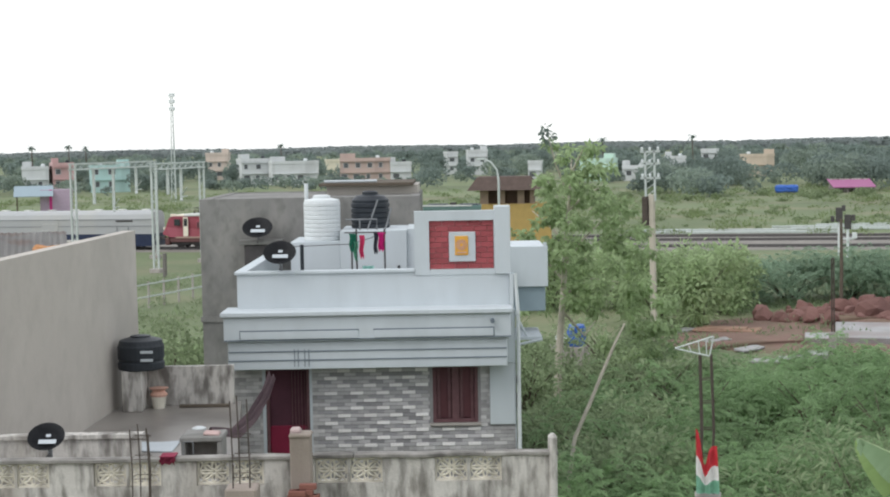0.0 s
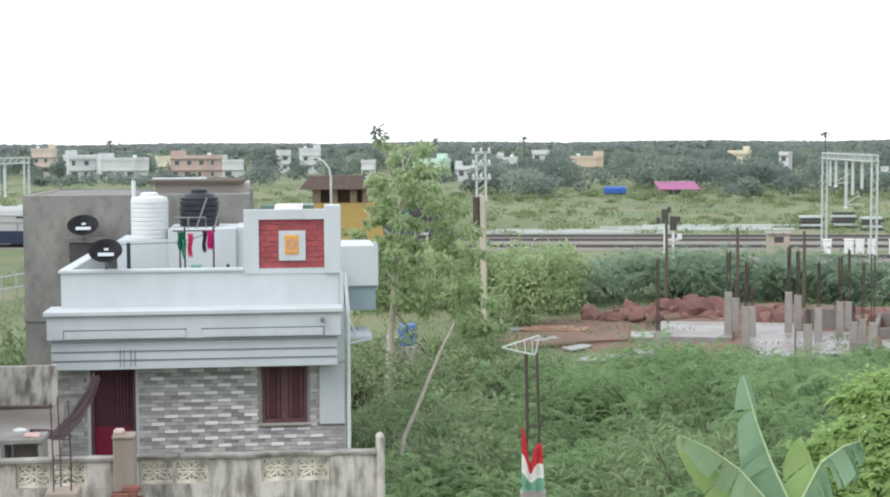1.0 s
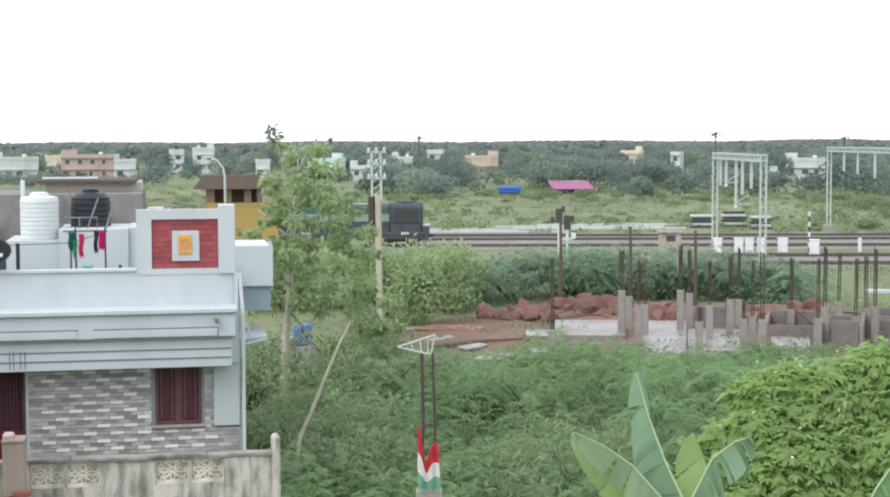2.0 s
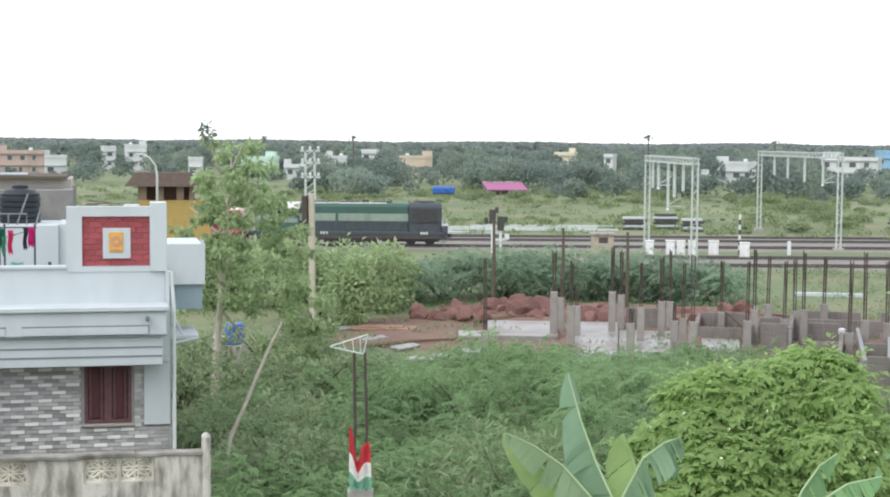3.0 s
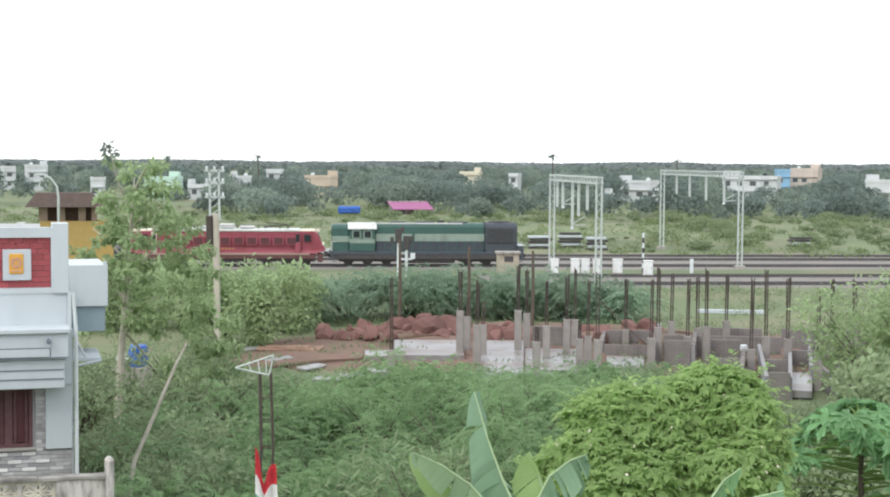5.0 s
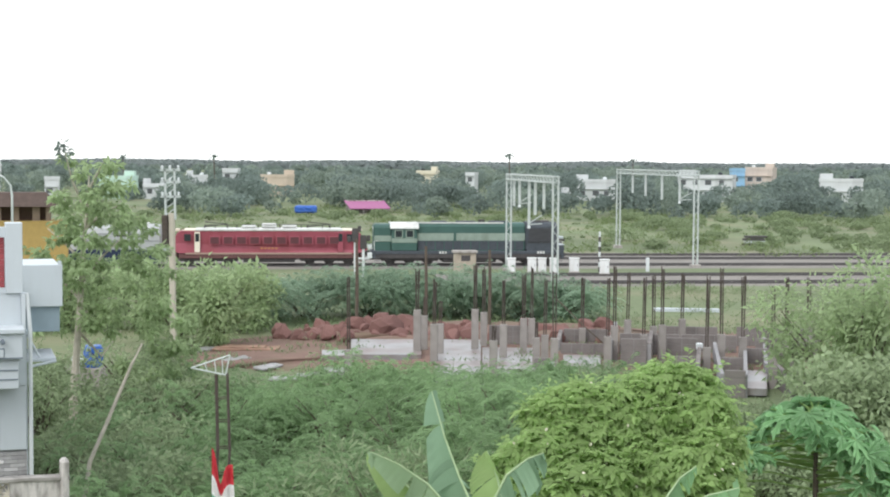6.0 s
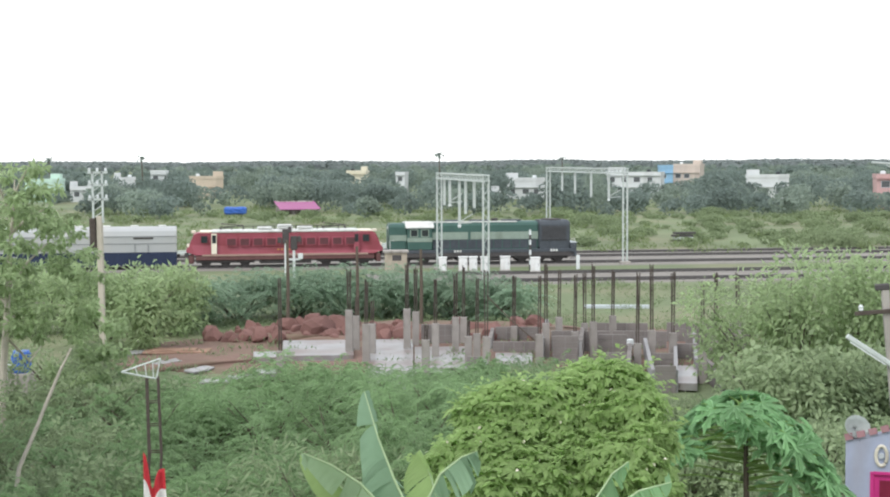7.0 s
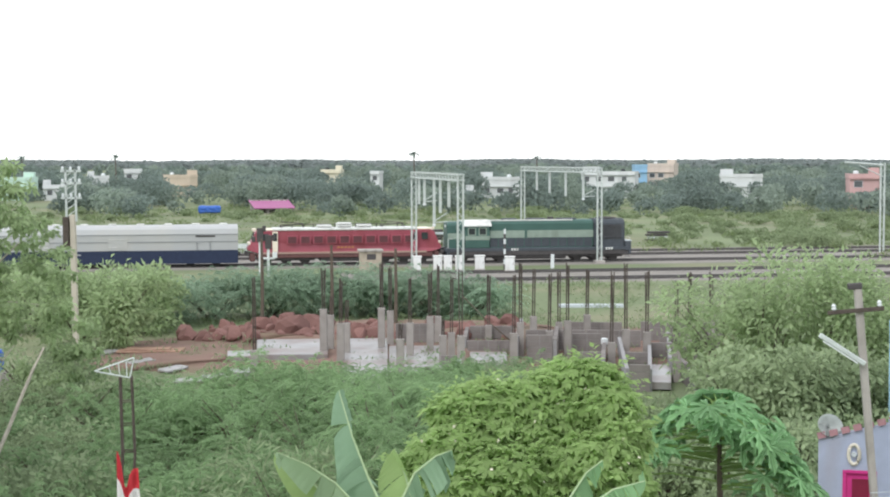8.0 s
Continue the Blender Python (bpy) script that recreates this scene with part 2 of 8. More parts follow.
def prism(bm, outline, x0, x1):
    """An outline in (y, z), drawn out along x."""
    a = [bm.verts.new((x0, y, z)) for y, z in outline]
    b = [bm.verts.new((x1, y, z)) for y, z in outline]
    k = len(outline)
    for i in range(k):
        bm.faces.new((a[i], a[(i + 1) % k], b[(i + 1) % k], b[i]))
    bm.faces.new(a[::-1])
    bm.faces.new(b)
    bmesh.ops.recalc_face_normals(bm, faces=bm.faces[:])
    return bm


RNG = np.random.default_rng(7)


def leaf_mesh(name, clumps, count, length, width, material, droop=0.3, shell=0.55, up=0.3):
    """Many small folded leaves in ellipsoid clumps (x, y, z, rx, ry, rz): count in all, shared by the clumps' surfaces."""
    c = np.array([k[:3] for k in clumps], float)
    r = np.array([k[3:6] for k in clumps], float)
    w = (r[:, 0] * r[:, 2]) ** 0.9
    pick = RNG.choice(len(c), count, p=w / w.sum())
    d = RNG.normal(size=(count, 3))
    d /= np.linalg.norm(d, axis=1)[:, None]
    rad = shell + (1 - shell) * RNG.random(count) ** 0.6
    rad *= 1 + 0.16 * RNG.normal(size=count)
    p = c[pick] + d * r[pick] * rad[:, None]
    a = d * 0.9 + RNG.normal(size=(count, 3)) * 0.65
    a[:, 2] -= droop
    a /= np.linalg.norm(a, axis=1)[:, None]
    nrm = RNG.normal(size=(count, 3)) * 0.7 + d * 0.5
    nrm[:, 2] += up + 0.4
    s = np.cross(a, nrm)
    s /= np.linalg.norm(s, axis=1)[:, None] + 1e-9
    n2 = np.cross(s, a)
    ln = length * (0.6 + 0.8 * RNG.random(count))[:, None]
    wd = width * (0.6 + 0.8 * RNG.random(count))[:, None]
    v = np.empty((count, 4, 3))
    v[:, 0] = p
    v[:, 1] = p + a * ln * 0.5 + s * wd * 0.5 + n2 * wd * 0.15
    v[:, 2] = p + a * ln - n2 * ln * 0.12
    v[:, 3] = p + a * ln * 0.5 - s * wd * 0.5 + n2 * wd * 0.15
    return quads(name, v.reshape(-1, 3), material)


def rosette_mesh(name, clumps, count, per, length, width, material):
    """Star-like tufts of leaves that sit on ellipsoid clumps and face outwards and up."""
    c = np.array([k[:3] for k in clumps], float)
    r = np.array([k[3:6] for k in clumps], float)
    w = (r[:, 0] * r[:, 2]) ** 0.9
    pick = RNG.choice(len(c), count, p=w / w.sum())
    d = RNG.normal(size=(count, 3))
    d[:, 2] += 0.5
    d /= np.linalg.norm(d, axis=1)[:, None]
    p = c[pick] + d * r[pick] * (0.75 + 0.4 * RNG.random(count))[:, None]
    nrm = d * 0.7 + RNG.normal(size=(count, 3)) * 0.3 + np.array([0, 0, 0.7])
    nrm /= np.linalg.norm(nrm, axis=1)[:, None]
    e1 = np.cross(nrm, np.array([0.3, 1.0, 0.1]))
    e1 /= np.linalg.norm(e1, axis=1)[:, None]
    e2 = np.cross(nrm, e1)
    t = 2 * math.pi * (np.arange(per)[None] + RNG.random((count, per)) * 0.5) / per + RNG.random((count, 1)) * 6
    a = np.cos(t)[..., None] * e1[:, None] + np.sin(t)[..., None] * e2[:, None] + nrm[:, None] * (0.35 * RNG.random((count, per)) - 0.1)[..., None]
    s = np.cross(a, np.repeat(nrm[:, None], per, 1))
    size = (0.6 + 0.8 * RNG.random((count, 1))) * (0.75 + 0.5 * RNG.random((count, per)))
    L, W = (length * size)[..., None], (width * size)[..., None]
    o = np.repeat(p[:, None], per, 1)
    v = np.empty((count, per, 4, 3))
    v[:, :, 0] = o
    v[:, :, 1] = o + a * L * 0.55 + s * W * 0.5
    v[:, :, 2] = o + a * L - np.array([0, 0, 1.0]) * L * 0.3
    v[:, :, 3] = o + a * L * 0.55 - s * W * 0.5
    return quads(name, v.reshape(-1, 3), material)


def crown_mesh(name, clumps, count, size, material, loose=0.4):
    """Soft canopies: small sprigs that lie along the surfaces of ellipsoid clumps, fewer towards their undersides."""
    c = np.array([k[:3] for k in clumps], float)
    r = np.array([k[3:6] for k in clumps], float)
    w = (r[:, 0] * r[:, 2]) ** 0.9
    pick = RNG.choice(len(c), count, p=w / w.sum())
    d = RNG.normal(size=(count, 3))
    d[:, 2] += 0.35
    d /= np.linalg.norm(d, axis=1)[:, None]
    p = c[pick] + d * r[pick] * (0.82 + 0.22 * RNG.random(count) + 0.05 * RNG.normal(size=count))[:, None]
    nrm = d / r[pick]
    nrm /= np.linalg.norm(nrm, axis=1)[:, None]
    nrm += RNG.normal(size=(count, 3)) * loose
    e1 = np.cross(nrm, RNG.normal(size=(count, 3)))
    e1 /= np.linalg.norm(e1, axis=1)[:, None] + 1e-9
    e2 = np.cross(nrm, e1)
    e2 /= np.linalg.norm(e2, axis=1)[:, None] + 1e-9
    k = size * (0.4 + 0.5 * RNG.random((count, 4)))[..., None]
    v = np.stack([p + e1 * k[:, 0], p + e2 * k[:, 1] * 0.7, p - e1 * k[:, 2], p - e2 * k[:, 3] * 0.7], 1)
    return quads(name, v.reshape(-1, 3), material)


def quads(name, verts, material):
    me = bpy.data.meshes.new(name)
    nq = len(verts) // 4
    me.vertices.add(nq * 4)
    me.vertices.foreach_set("co", np.asarray(verts, np.float32).ravel())
    me.loops.add(nq * 4)
    me.loops.foreach_set("vertex_index", np.arange(nq * 4, dtype=np.int32))
    me.polygons.add(nq)
    me.polygons.foreach_set("loop_start", np.arange(0, nq * 4, 4, dtype=np.int32))
    me.update(calc_edges=True)
    me.materials.append(material)
    return me


def blobs(n, cx, cy, cz, sx, sy, sz, r, seed):
    """Clumps scattered through an ellipsoid."""
    q = random.Random(seed)
    out = []
    while len(out) < n:
        x, y, z = (q.uniform(-1, 1) for _ in range(3))
        if x * x + y * y + z * z < 1:
            k = r * q.uniform(0.6, 1.25)
            out.append((cx + x * sx, cy + y * sy, cz + z * sz, k, k, k * q.uniform(0.55, 0.9)))
    return out


def spray_mesh(name, clumps, sprays, per, reach, length, width, material, droop=0.5, rise=0.5, loose=1.0):
    """Feathery twigs that arch out of ellipsoid clumps, each with leaflets along both sides."""
    c = np.array([k[:3] for k in clumps], float)
    r = np.array([k[3:6] for k in clumps], float)
    w = (r[:, 0] * r[:, 2]) ** 0.9
    pick = RNG.choice(len(c), sprays, p=w / w.sum())
    d = RNG.normal(size=(sprays, 3))
    d[:, 2] = np.abs(d[:, 2]) * 0.9 - 0.25
    d /= np.linalg.norm(d, axis=1)[:, None]
    p0 = c[pick] + d * r[pick] * (0.3 + 0.6 * RNG.random(sprays))[:, None]
    out = d + RNG.normal(size=(sprays, 3)) * 0.45
    out[:, 2] += rise
    out /= np.linalg.norm(out, axis=1)[:, None]
    ln = reach * (0.55 + 0.8 * RNG.random(sprays))
    f = (np.arange(per) + 0.5) / per
    p = p0[:, None] + out[:, None] * (f[None, :, None] * ln[:, None, None])
    p[:, :, 2] -= droop * (f[None] ** 2) * ln[:, None]
    tang = np.repeat(out[:, None], per, 1).copy()
    tang[:, :, 2] -= 2 * droop * f[None]
    tang /= np.linalg.norm(tang, axis=2)[:, :, None]
    side = np.cross(tang, np.array([0.02, 0.03, 1.0]))
    side /= np.linalg.norm(side, axis=2)[:, :, None] + 1e-9
    side *= np.where(np.arange(per) % 2 == 0, 1, -1)[None, :, None]
    a = side * 0.8 + tang * 0.6 + RNG.normal(size=p.shape) * 0.25 * loose
    a[:, :, 2] -= 0.15
    a = (a / np.linalg.norm(a, axis=2)[:, :, None]).reshape(-1, 3)
    p = p.reshape(-1, 3)
    n = len(p)
    up = RNG.normal(size=(n, 3)) * 0.45 * loose + np.array([0, 0, 1.0])
    s = np.cross(a, up)
    s /= np.linalg.norm(s, axis=1)[:, None] + 1e-9
    L = length * (0.6 + 0.7 * RNG.random(n))[:, None]
    W = width * (0.7 + 0.6 * RNG.random(n))[:, None]
    v = np.empty((n, 4, 3))
    v[:, 0] = p
    v[:, 1] = p + a * L * 0.45 + s * W * 0.5
    v[:, 2] = p + a * L - np.array([0, 0, 1.0]) * L * 0.15
    v[:, 3] = p + a * L * 0.45 - s * W * 0.5
    return quads(name, v.reshape(-1, 3), material)


# ---- ground ----
def ground():
    bm = bmesh.new()
    rings = [0.5, 15, 30, 45, 60, 80, 100, 130, 160, 200, 260, 340, 450, 600, 900, 1400, 2200, 3400, 4800]
    rows = [[bm.verts.new((r * math.cos(a), r * math.sin(a), 0.0)) for a in (2 * math.pi * k / 96 for k in range(96))] for r in rings]
    for r, s in zip(rows, rows[1:]):
        for k in range(96):
            bm.faces.new((r[k], s[k], s[(k + 1) % 96], r[(k + 1) % 96]))
    bm.faces.new(rows[0])
    bmesh.ops.recalc_face_normals(bm, faces=bm.faces[:])
    m = mat("grassy_earth", (0.145, 0.18, 0.095), 0.95, var=0.45, scale=0.03, bump=0.6, fine=2.0, stain=((0.23, 0.21, 0.14), 0.7, 0.08))
    ob = solo("ground", bm, m, pose(0, 0, 0), "flat grassy earth with bare patches", "ground", kind="structure")
    for f in ob.data.polygons:
        if f.normal.z < 0:
            f.flip()


ground()


def patch(name, outline, z, material, label, category, seed=0, rough=0.12):
    """A low uneven sheet of earth with a ragged edge, a little above the ground."""
    q = random.Random(seed)
    bm = bmesh.new()
    pts = []
    k = len(outline)
    for i in range(k):
        a, b = Vector(outline[i]), Vector(outline[(i + 1) % k])
        for s in range(6):
            pts.append(a.lerp(b, s / 6) + Vector((q.uniform(-0.5, 0.5), q.uniform(-0.5, 0.5), 0)))
    mid = sum(pts, Vector()) / len(pts)
    rings = []
    for f, h in ((1.0, -0.05), (0.93, z), (0.75, z + rough), (0.5, z + rough * 0.6), (0.25, z + rough)):
        rings.append([bm.verts.new((mid.x + (p.x - mid.x) * f, mid.y + (p.y - mid.y) * f, h + (q.uniform(-rough, rough) * 0.4 if f < 1 else 0))) for p in pts])
    n = len(pts)
    for r, s in zip(rings, rings[1:]):
        for i in range(n):
            bm.faces.new((r[i], r[(i + 1) % n], s[(i + 1) % n], s[i]))
    bm.faces.new(rings[-1])
    bmesh.ops.recalc_face_normals(bm, faces=bm.faces[:])
    return solo(name, bm, material, pose(0, 0, 0), label, category, kind="structure", smooth=True)


patch("soil", [R2(18.6, 75), R2(14, 72), R2(8, 70), R2(2, 70), R2(-6, 72), R2(-6, 92), R2(2, 92), R2(9, 92), R2(15, 88), R2(18.4, 84)], 0.08, SOIL,
      "bare red soil of a building site", "soil", 3)

patch("yard", [R2(-1.5, 33), R2(-4, 30), R2(-9, 30), R2(-9.5, 40), R2(-6, 44), R2(-2, 42)], 0.04, mat("brown_yard_earth", (0.26, 0.20, 0.15), 0.95, var=0.3, scale=0.8, bump=0.5, fine=8, stain=((0.17, 0.17, 0.10), 0.6, 0.6)),
      "bare brown earth of a yard", "yard", 5)

# ---- railway: s runs along the tracks to the right, n away from the lookout ----
TRACK = 15.0


def rw(s, n, z=0.0):
    c, k = math.cos(radians(TRACK)), math.sin(radians(TRACK))
    return Vector((s * c - n * k, s * k + n * c, z))


def rwm(s, n, z=0.0):
    p = rw(s, n, z)
    return pose(p.x, p.y, p.z, 0, 0, TRACK)


RAILTOP = 0.22
TRAIN_N = 145.0


def railway():
    for n, half, s0, s1, label in ((153.2, 12.6, -330, 330, "grey-brown stone ballast under the main tracks"), (127.6, 7.4, 14, 330, "grey-brown stone ballast under the sidings")):
        bm = bmesh.new()
        prism(bm, [(-half, -0.06), (-half + 1.0, 0.06), (half - 1.0, 0.06), (half, -0.06)], s0, s1)
        solo("ballast", bm, BALLAST, rwm(0, n), label, "ballast", kind="structure")
    for n, s0, s1 in ((TRAIN_N, -320, 320), (154.5, -320, 320), (160.5, -320, 320), (123.4, 20, 320), (132.0, 20, 320)):
        tr = thing("track", rwm(0, n), "rusty steel railway track on dark sleepers", "track", "railway tracks", "structure")
        for y in (-0.84, 0.84):
            bm = bmesh.new()
            prism(bm, [(y - 0.08, 0.05), (y + 0.08, 0.05), (y + 0.04, RAILTOP), (y - 0.04, RAILTOP)], s0, s1)
            part("rail", bm, RAIL, tr)
        bm = bmesh.new()
        for k in range(int((s1 - s0) / 1.3)):
            x = s0 + k * 1.3
            if -110 < x < 130:
                box(bm, x - 0.13, x + 0.13, -1.35, 1.35, 0.03, 0.11)
        tagged(part("sleepers", bm, SLEEPER, tr), kind="stuff")


railway()


# ---- trains ----
def bogie(parent, x, y_half=1.15, wheels=3, gap=1.8):
    fr = boxes((x - gap * wheels / 2, x + gap * wheels / 2, -y_half - 0.05, -y_half + 0.15, 0.35, 0.8), (x - gap * wheels / 2, x + gap * wheels / 2, y_half - 0.15, y_half + 0.05, 0.35, 0.8),
               (x - 0.4, x + 0.4, -y_half, y_half, 0.4, 0.85), bevel=0.03)
    b = part("bogie", fr, UNDER, parent)
    bm = bmesh.new()
    lathe(bm, [(0.50, -0.07), (0.52, -0.05), (0.52, 0.05), (0.30, 0.07), (0.12, 0.12)], 20)
    w = mesh_of(bm, "wheel", RAIL)
    for k in range(wheels):
        for side in (-1, 1):
            part("wheel", w, None, b, at=pose(x + (k - (wheels - 1) / 2) * gap, side * 0.84, 0.52, 90 * side))


def coach(label):
    L = 23.0
    o = thing("parcel_coach", rwm(0, TRAIN_N, RAILTOP), label, "railway coach", "train coaches")
    side = [(-1.6, 1.46), (-1.62, 2.98), (-1.47, 3.42), (-1.05, 3.66), (-0.4, 3.78), (0.4, 3.78), (1.05, 3.66), (1.47, 3.42), (1.62, 2.98), (1.6, 1.46)]
    bm = bmesh.new()
    prism(bm, side, -L / 2, L / 2)
    body = part("body", bm, COACHWHITE, o)
    bm = boxes((-L / 2, L / 2, -1.605, 1.605, 0.22, 1.456))
    part("lower_panel", bm, COACHBLUE, o, "navy blue lower side")
    for z in (2.22, 2.88):
        part("rib", boxes((-L / 2, L / 2, -1.65, -1.6, z, z + 0.07)), mat("grey_rib_paint", (0.22, 0.23, 0.235), 0.6, var=0.1) if "grey_rib_paint" not in bpy.data.materials else bpy.data.materials["grey_rib_paint"], body)
    for k in range(9):
        x = -L / 2 + 1.3 + k * 2.55
        part("roof_vent", boxes((x - 0.35, x + 0.35, -0.35, 0.35, 3.76, 3.90), bevel=0.03), LOCOROOF, o)
    for x in (-6.5, 0.5):
        d = part("door", boxes((x - 0.9, x + 0.9, -1.655, -1.605, 1.50, 2.84), bevel=0.01), [COACHWHITE], o, "sliding goods door")
        for z in (1.8, 2.5):
            part("door_rib", boxes((x - 0.85, x + 0.85, -1.68, -1.65, z, z + 0.05)), LOCOROOF, d)
    part("grille", boxes((L / 2 - 3.9, L / 2 - 2.1, -1.66, -1.61, 2.68, 2.84)), UNDER, o)
    for x in (L / 2 - 3.8, L / 2 - 2.6):
        part("handrail", boxes((x, x + 0.05, -1.68, -1.63, 1.45, 2.2)), STEEL, o)
    part("stripe", boxes((-4.5, -2.8, -1.64, -1.606, 1.08, 1.18)), COACHWHITE, o)
    part("underframe", boxes((-L / 2, L / 2, -1.3, 1.3, 0.36, 0.416), (-4, -1, -1.2, 1.2, 0.12, 0.40), (1, 3, -1.1, 1.1, 0.15, 0.40), bevel=0.03), UNDER, o)
    for s in (-1, 1):
        bogie(o, s * (L / 2 - 3.2), wheels=2, gap=2.4)
        part("coupler", boxes((s * L / 2 - 0.3, s * L / 2 + 0.3, -0.2, 0.2, 0.85, 1.15), bevel=0.04), UNDER, o)
    return o


def red_loco():
    L = 18.5
    o = thing("electric_locomotive", rwm(0, TRAIN_N, RAILTOP), "crimson electric locomotive with pale roof and row of windows", "locomotive")

    def hull(profile, y, material, name, label="", inset=0.0):
        """A body from its side outline (x, z), tapered a little in plan at the noses."""
        bm = bmesh.new()
        rings = []
        for side in (-1, 1):
            rings.append([bm.verts.new((x, side * (y - inset * max(0.0, (abs(x) - L / 2 + 1.6) / 1.6)), z)) for x, z in profile])
        k = len(profile)
        for i in range(k):
            bm.faces.new((rings[0][i], rings[0][(i + 1) % k], rings[1][(i + 1) % k], rings[1][i]))
        bm.faces.new(rings[0][::-1])
        bm.faces.new(rings[1])
        bmesh.ops.recalc_face_normals(bm, faces=bm.faces[:])
        bmesh.ops.bevel(bm, geom=bm.edges[:], offset=0.05, segments=1, affect="EDGES")
        return part(name, bm, material, o, label)
    h = L / 2
    # pointed chin low down, windscreens raked back above it
    hull([(-h + 0.95, 1.08), (h - 0.95, 1.08), (h - 0.05, 1.35), (h, 1.52), (h - 0.35, 2.1), (h - 0.75, 3.02), (h - 1.1, 3.18), (-h + 1.1, 3.18), (-h + 0.75, 3.02), (-h + 0.35, 2.1), (-h, 1.52), (-h + 0.05, 1.35)], 1.5, LOCORED, "body", inset=0.35)
    bm = boxes((-h + 2.4, h - 2.4, -1.44, 1.44, 3.17, 3.40), bevel=0.06)
    part("roof", bm, LOCOROOF, o, "pale grey painted roof")
    part("buff_line", boxes((-h + 1.5, h - 1.5, -1.515, 1.515, 1.0, 1.16)), mat("dusty_buff_paint", (0.34, 0.24, 0.20), 0.8, var=0.2, scale=1), o, "dusty buff line along the sole bar")
    part("skirt", boxes((-h + 0.9, h - 0.9, -1.46, 1.46, 0.62, 1.0), bevel=0.03), mat("rusty_maroon_paint", (0.13, 0.065, 0.062), 0.8, var=0.25), o, "rusty maroon skirt")
    for k in range(10):
        x = -5.05 + k * 1.235
        w = part("side_window", boxes((x - 0.50, x + 0.50, -1.545, -1.495, 1.92, 2.70), bevel=0.02), LOCORED, o)
        part("pane", boxes((x - 0.40, x + 0.40, -1.56, -1.54, 2.0, 2.62)), WINDOWPANEL, w)
    for s in (-1, 1):
        cab = s * (h - 2.05)
        d = part("cab_door", boxes((cab - 0.55 * s - 0.25, cab - 0.55 * s + 0.25, -1.54, -1.495, 1.2, 3.1), bevel=0.01), LOCOCREAM if s < 0 else LOCORED, o)
        part("pane", boxes((cab - 0.55 * s - 0.18, cab - 0.55 * s + 0.18, -1.555, -1.535, 2.2, 2.95)), GLASS, d)
        part("cab_window", boxes((cab + s * 0.35 - 0.3, cab + s * 0.35 + 0.3, -1.53, -1.46, 2.25, 2.9), bevel=0.01), GLASS, o)
        bm = bmesh.new()
        for y in (-1.02, 0.12):
            vs = [bm.verts.new((s * (h - c), y + w, z)) for c, w, z in ((0.40, 0, 2.35), (0.40, 0.9, 2.35), (0.70, 0.9, 3.0), (0.70, 0, 3.0))]
            bm.faces.new(vs)
        bmesh.ops.solidify(bm, geom=bm.faces[:], thickness=0.05)
        part("windscreen", bm, GLASS, o)
        part("cab_roof", boxes((cab - 0.75, cab + 1.05, -1.3, 1.3, 3.16, 3.34), bevel=0.06), LOCOCREAM, o, "cream cab roof")
        part("front_band", boxes((s * (h - 0.22) - 0.12, s * (h - 0.22) + 0.12, -1.2, 1.2, 1.86, 2.08), bevel=0.03), LOCOCREAM, o, "cream band across the nose")
        part("headlight", boxes((s * (h - 0.72) - 0.2, s * (h - 0.72) + 0.2, -0.25, 0.25, 3.1, 3.36), bevel=0.03), LOCOCREAM, o)
        part("cowcatcher", boxes((s * (h - 0.5) - 0.25, s * (h - 0.5) + 0.25, -1.2, 1.2, 0.3, 1.07), bevel=0.08), bpy.data.materials["rusty_maroon_paint"], o)
        bogie(o, s * 5.6)
        for y in (-0.95, 0.95):
            part("buffer", boxes((s * L / 2 - 0.15, s * L / 2 + 0.25, y - 0.2, y + 0.2, 0.85, 1.2), bevel=0.05), UNDER, o)
        # folded pantograph
        bm = bmesh.new()
        x = s * 4.8
        for y in (-0.7, 0.7):
            tube(bm, [(x - 1.3, y, 3.54), (x + 0.9, y * 0.8, 3.78), (x - 1.1, y * 0.6, 3.96)], 0.03, 6)
        tube(bm, [(x - 1.1, -0.9, 3.98), (x - 1.1, 0.9, 3.98)], 0.045, 6)
        for q in (-1.2, 0.9):
            tube(bm, [(x + q, -0.6, 3.44), (x + q, -0.6, 3.64)], 0.07, 6)
            tube(bm, [(x + q, 0.6, 3.44), (x + q, 0.6, 3.64)], 0.07, 6)
        part("pantograph", bm, UNDER, o, "folded dark steel pantograph")
    for x0, x1, h in ((-2.6, -1.2, 0.22), (-0.7, 0.7, 0.4), (1.2, 2.6, 0.25)):
        bm = bmesh.new()
        box(bm, x0, x1, -0.8, 0.8, 3.44, 3.44 + h, bevel=0.1)
        part("roof_hatch", bm, LOCOROOF, o)
    bm = bmesh.new()
    tube(bm, [(-6, -0.9, 3.74), (-2, -0.9, 3.74), (2, -0.9, 3.76), (6, -0.9, 3.74)], 0.03, 6)
    for x in (-5, -3, -1, 1, 3, 5):
        tube(bm, [(x, -0.9, 3.44), (x, -0.9, 3.74)], 0.05, 6)
    part("busbar", bm, UNDER, o)
    for k in range(5):
        part("lettering_bar", boxes((-0.8 + k * 0.34, -0.6 + k * 0.34, -1.525, -1.505, 1.52, 1.64)), mat("faded_yellow_lettering", (0.50, 0.24, 0.08), 0.7, var=0.3) if k == 0 else bpy.data.materials["faded_yellow_lettering"], o)
    part("equipment_box", boxes((-2.4, 2.4, -1.25, 1.25, 0.25, 0.70), bevel=0.05), UNDER, o)
    return o


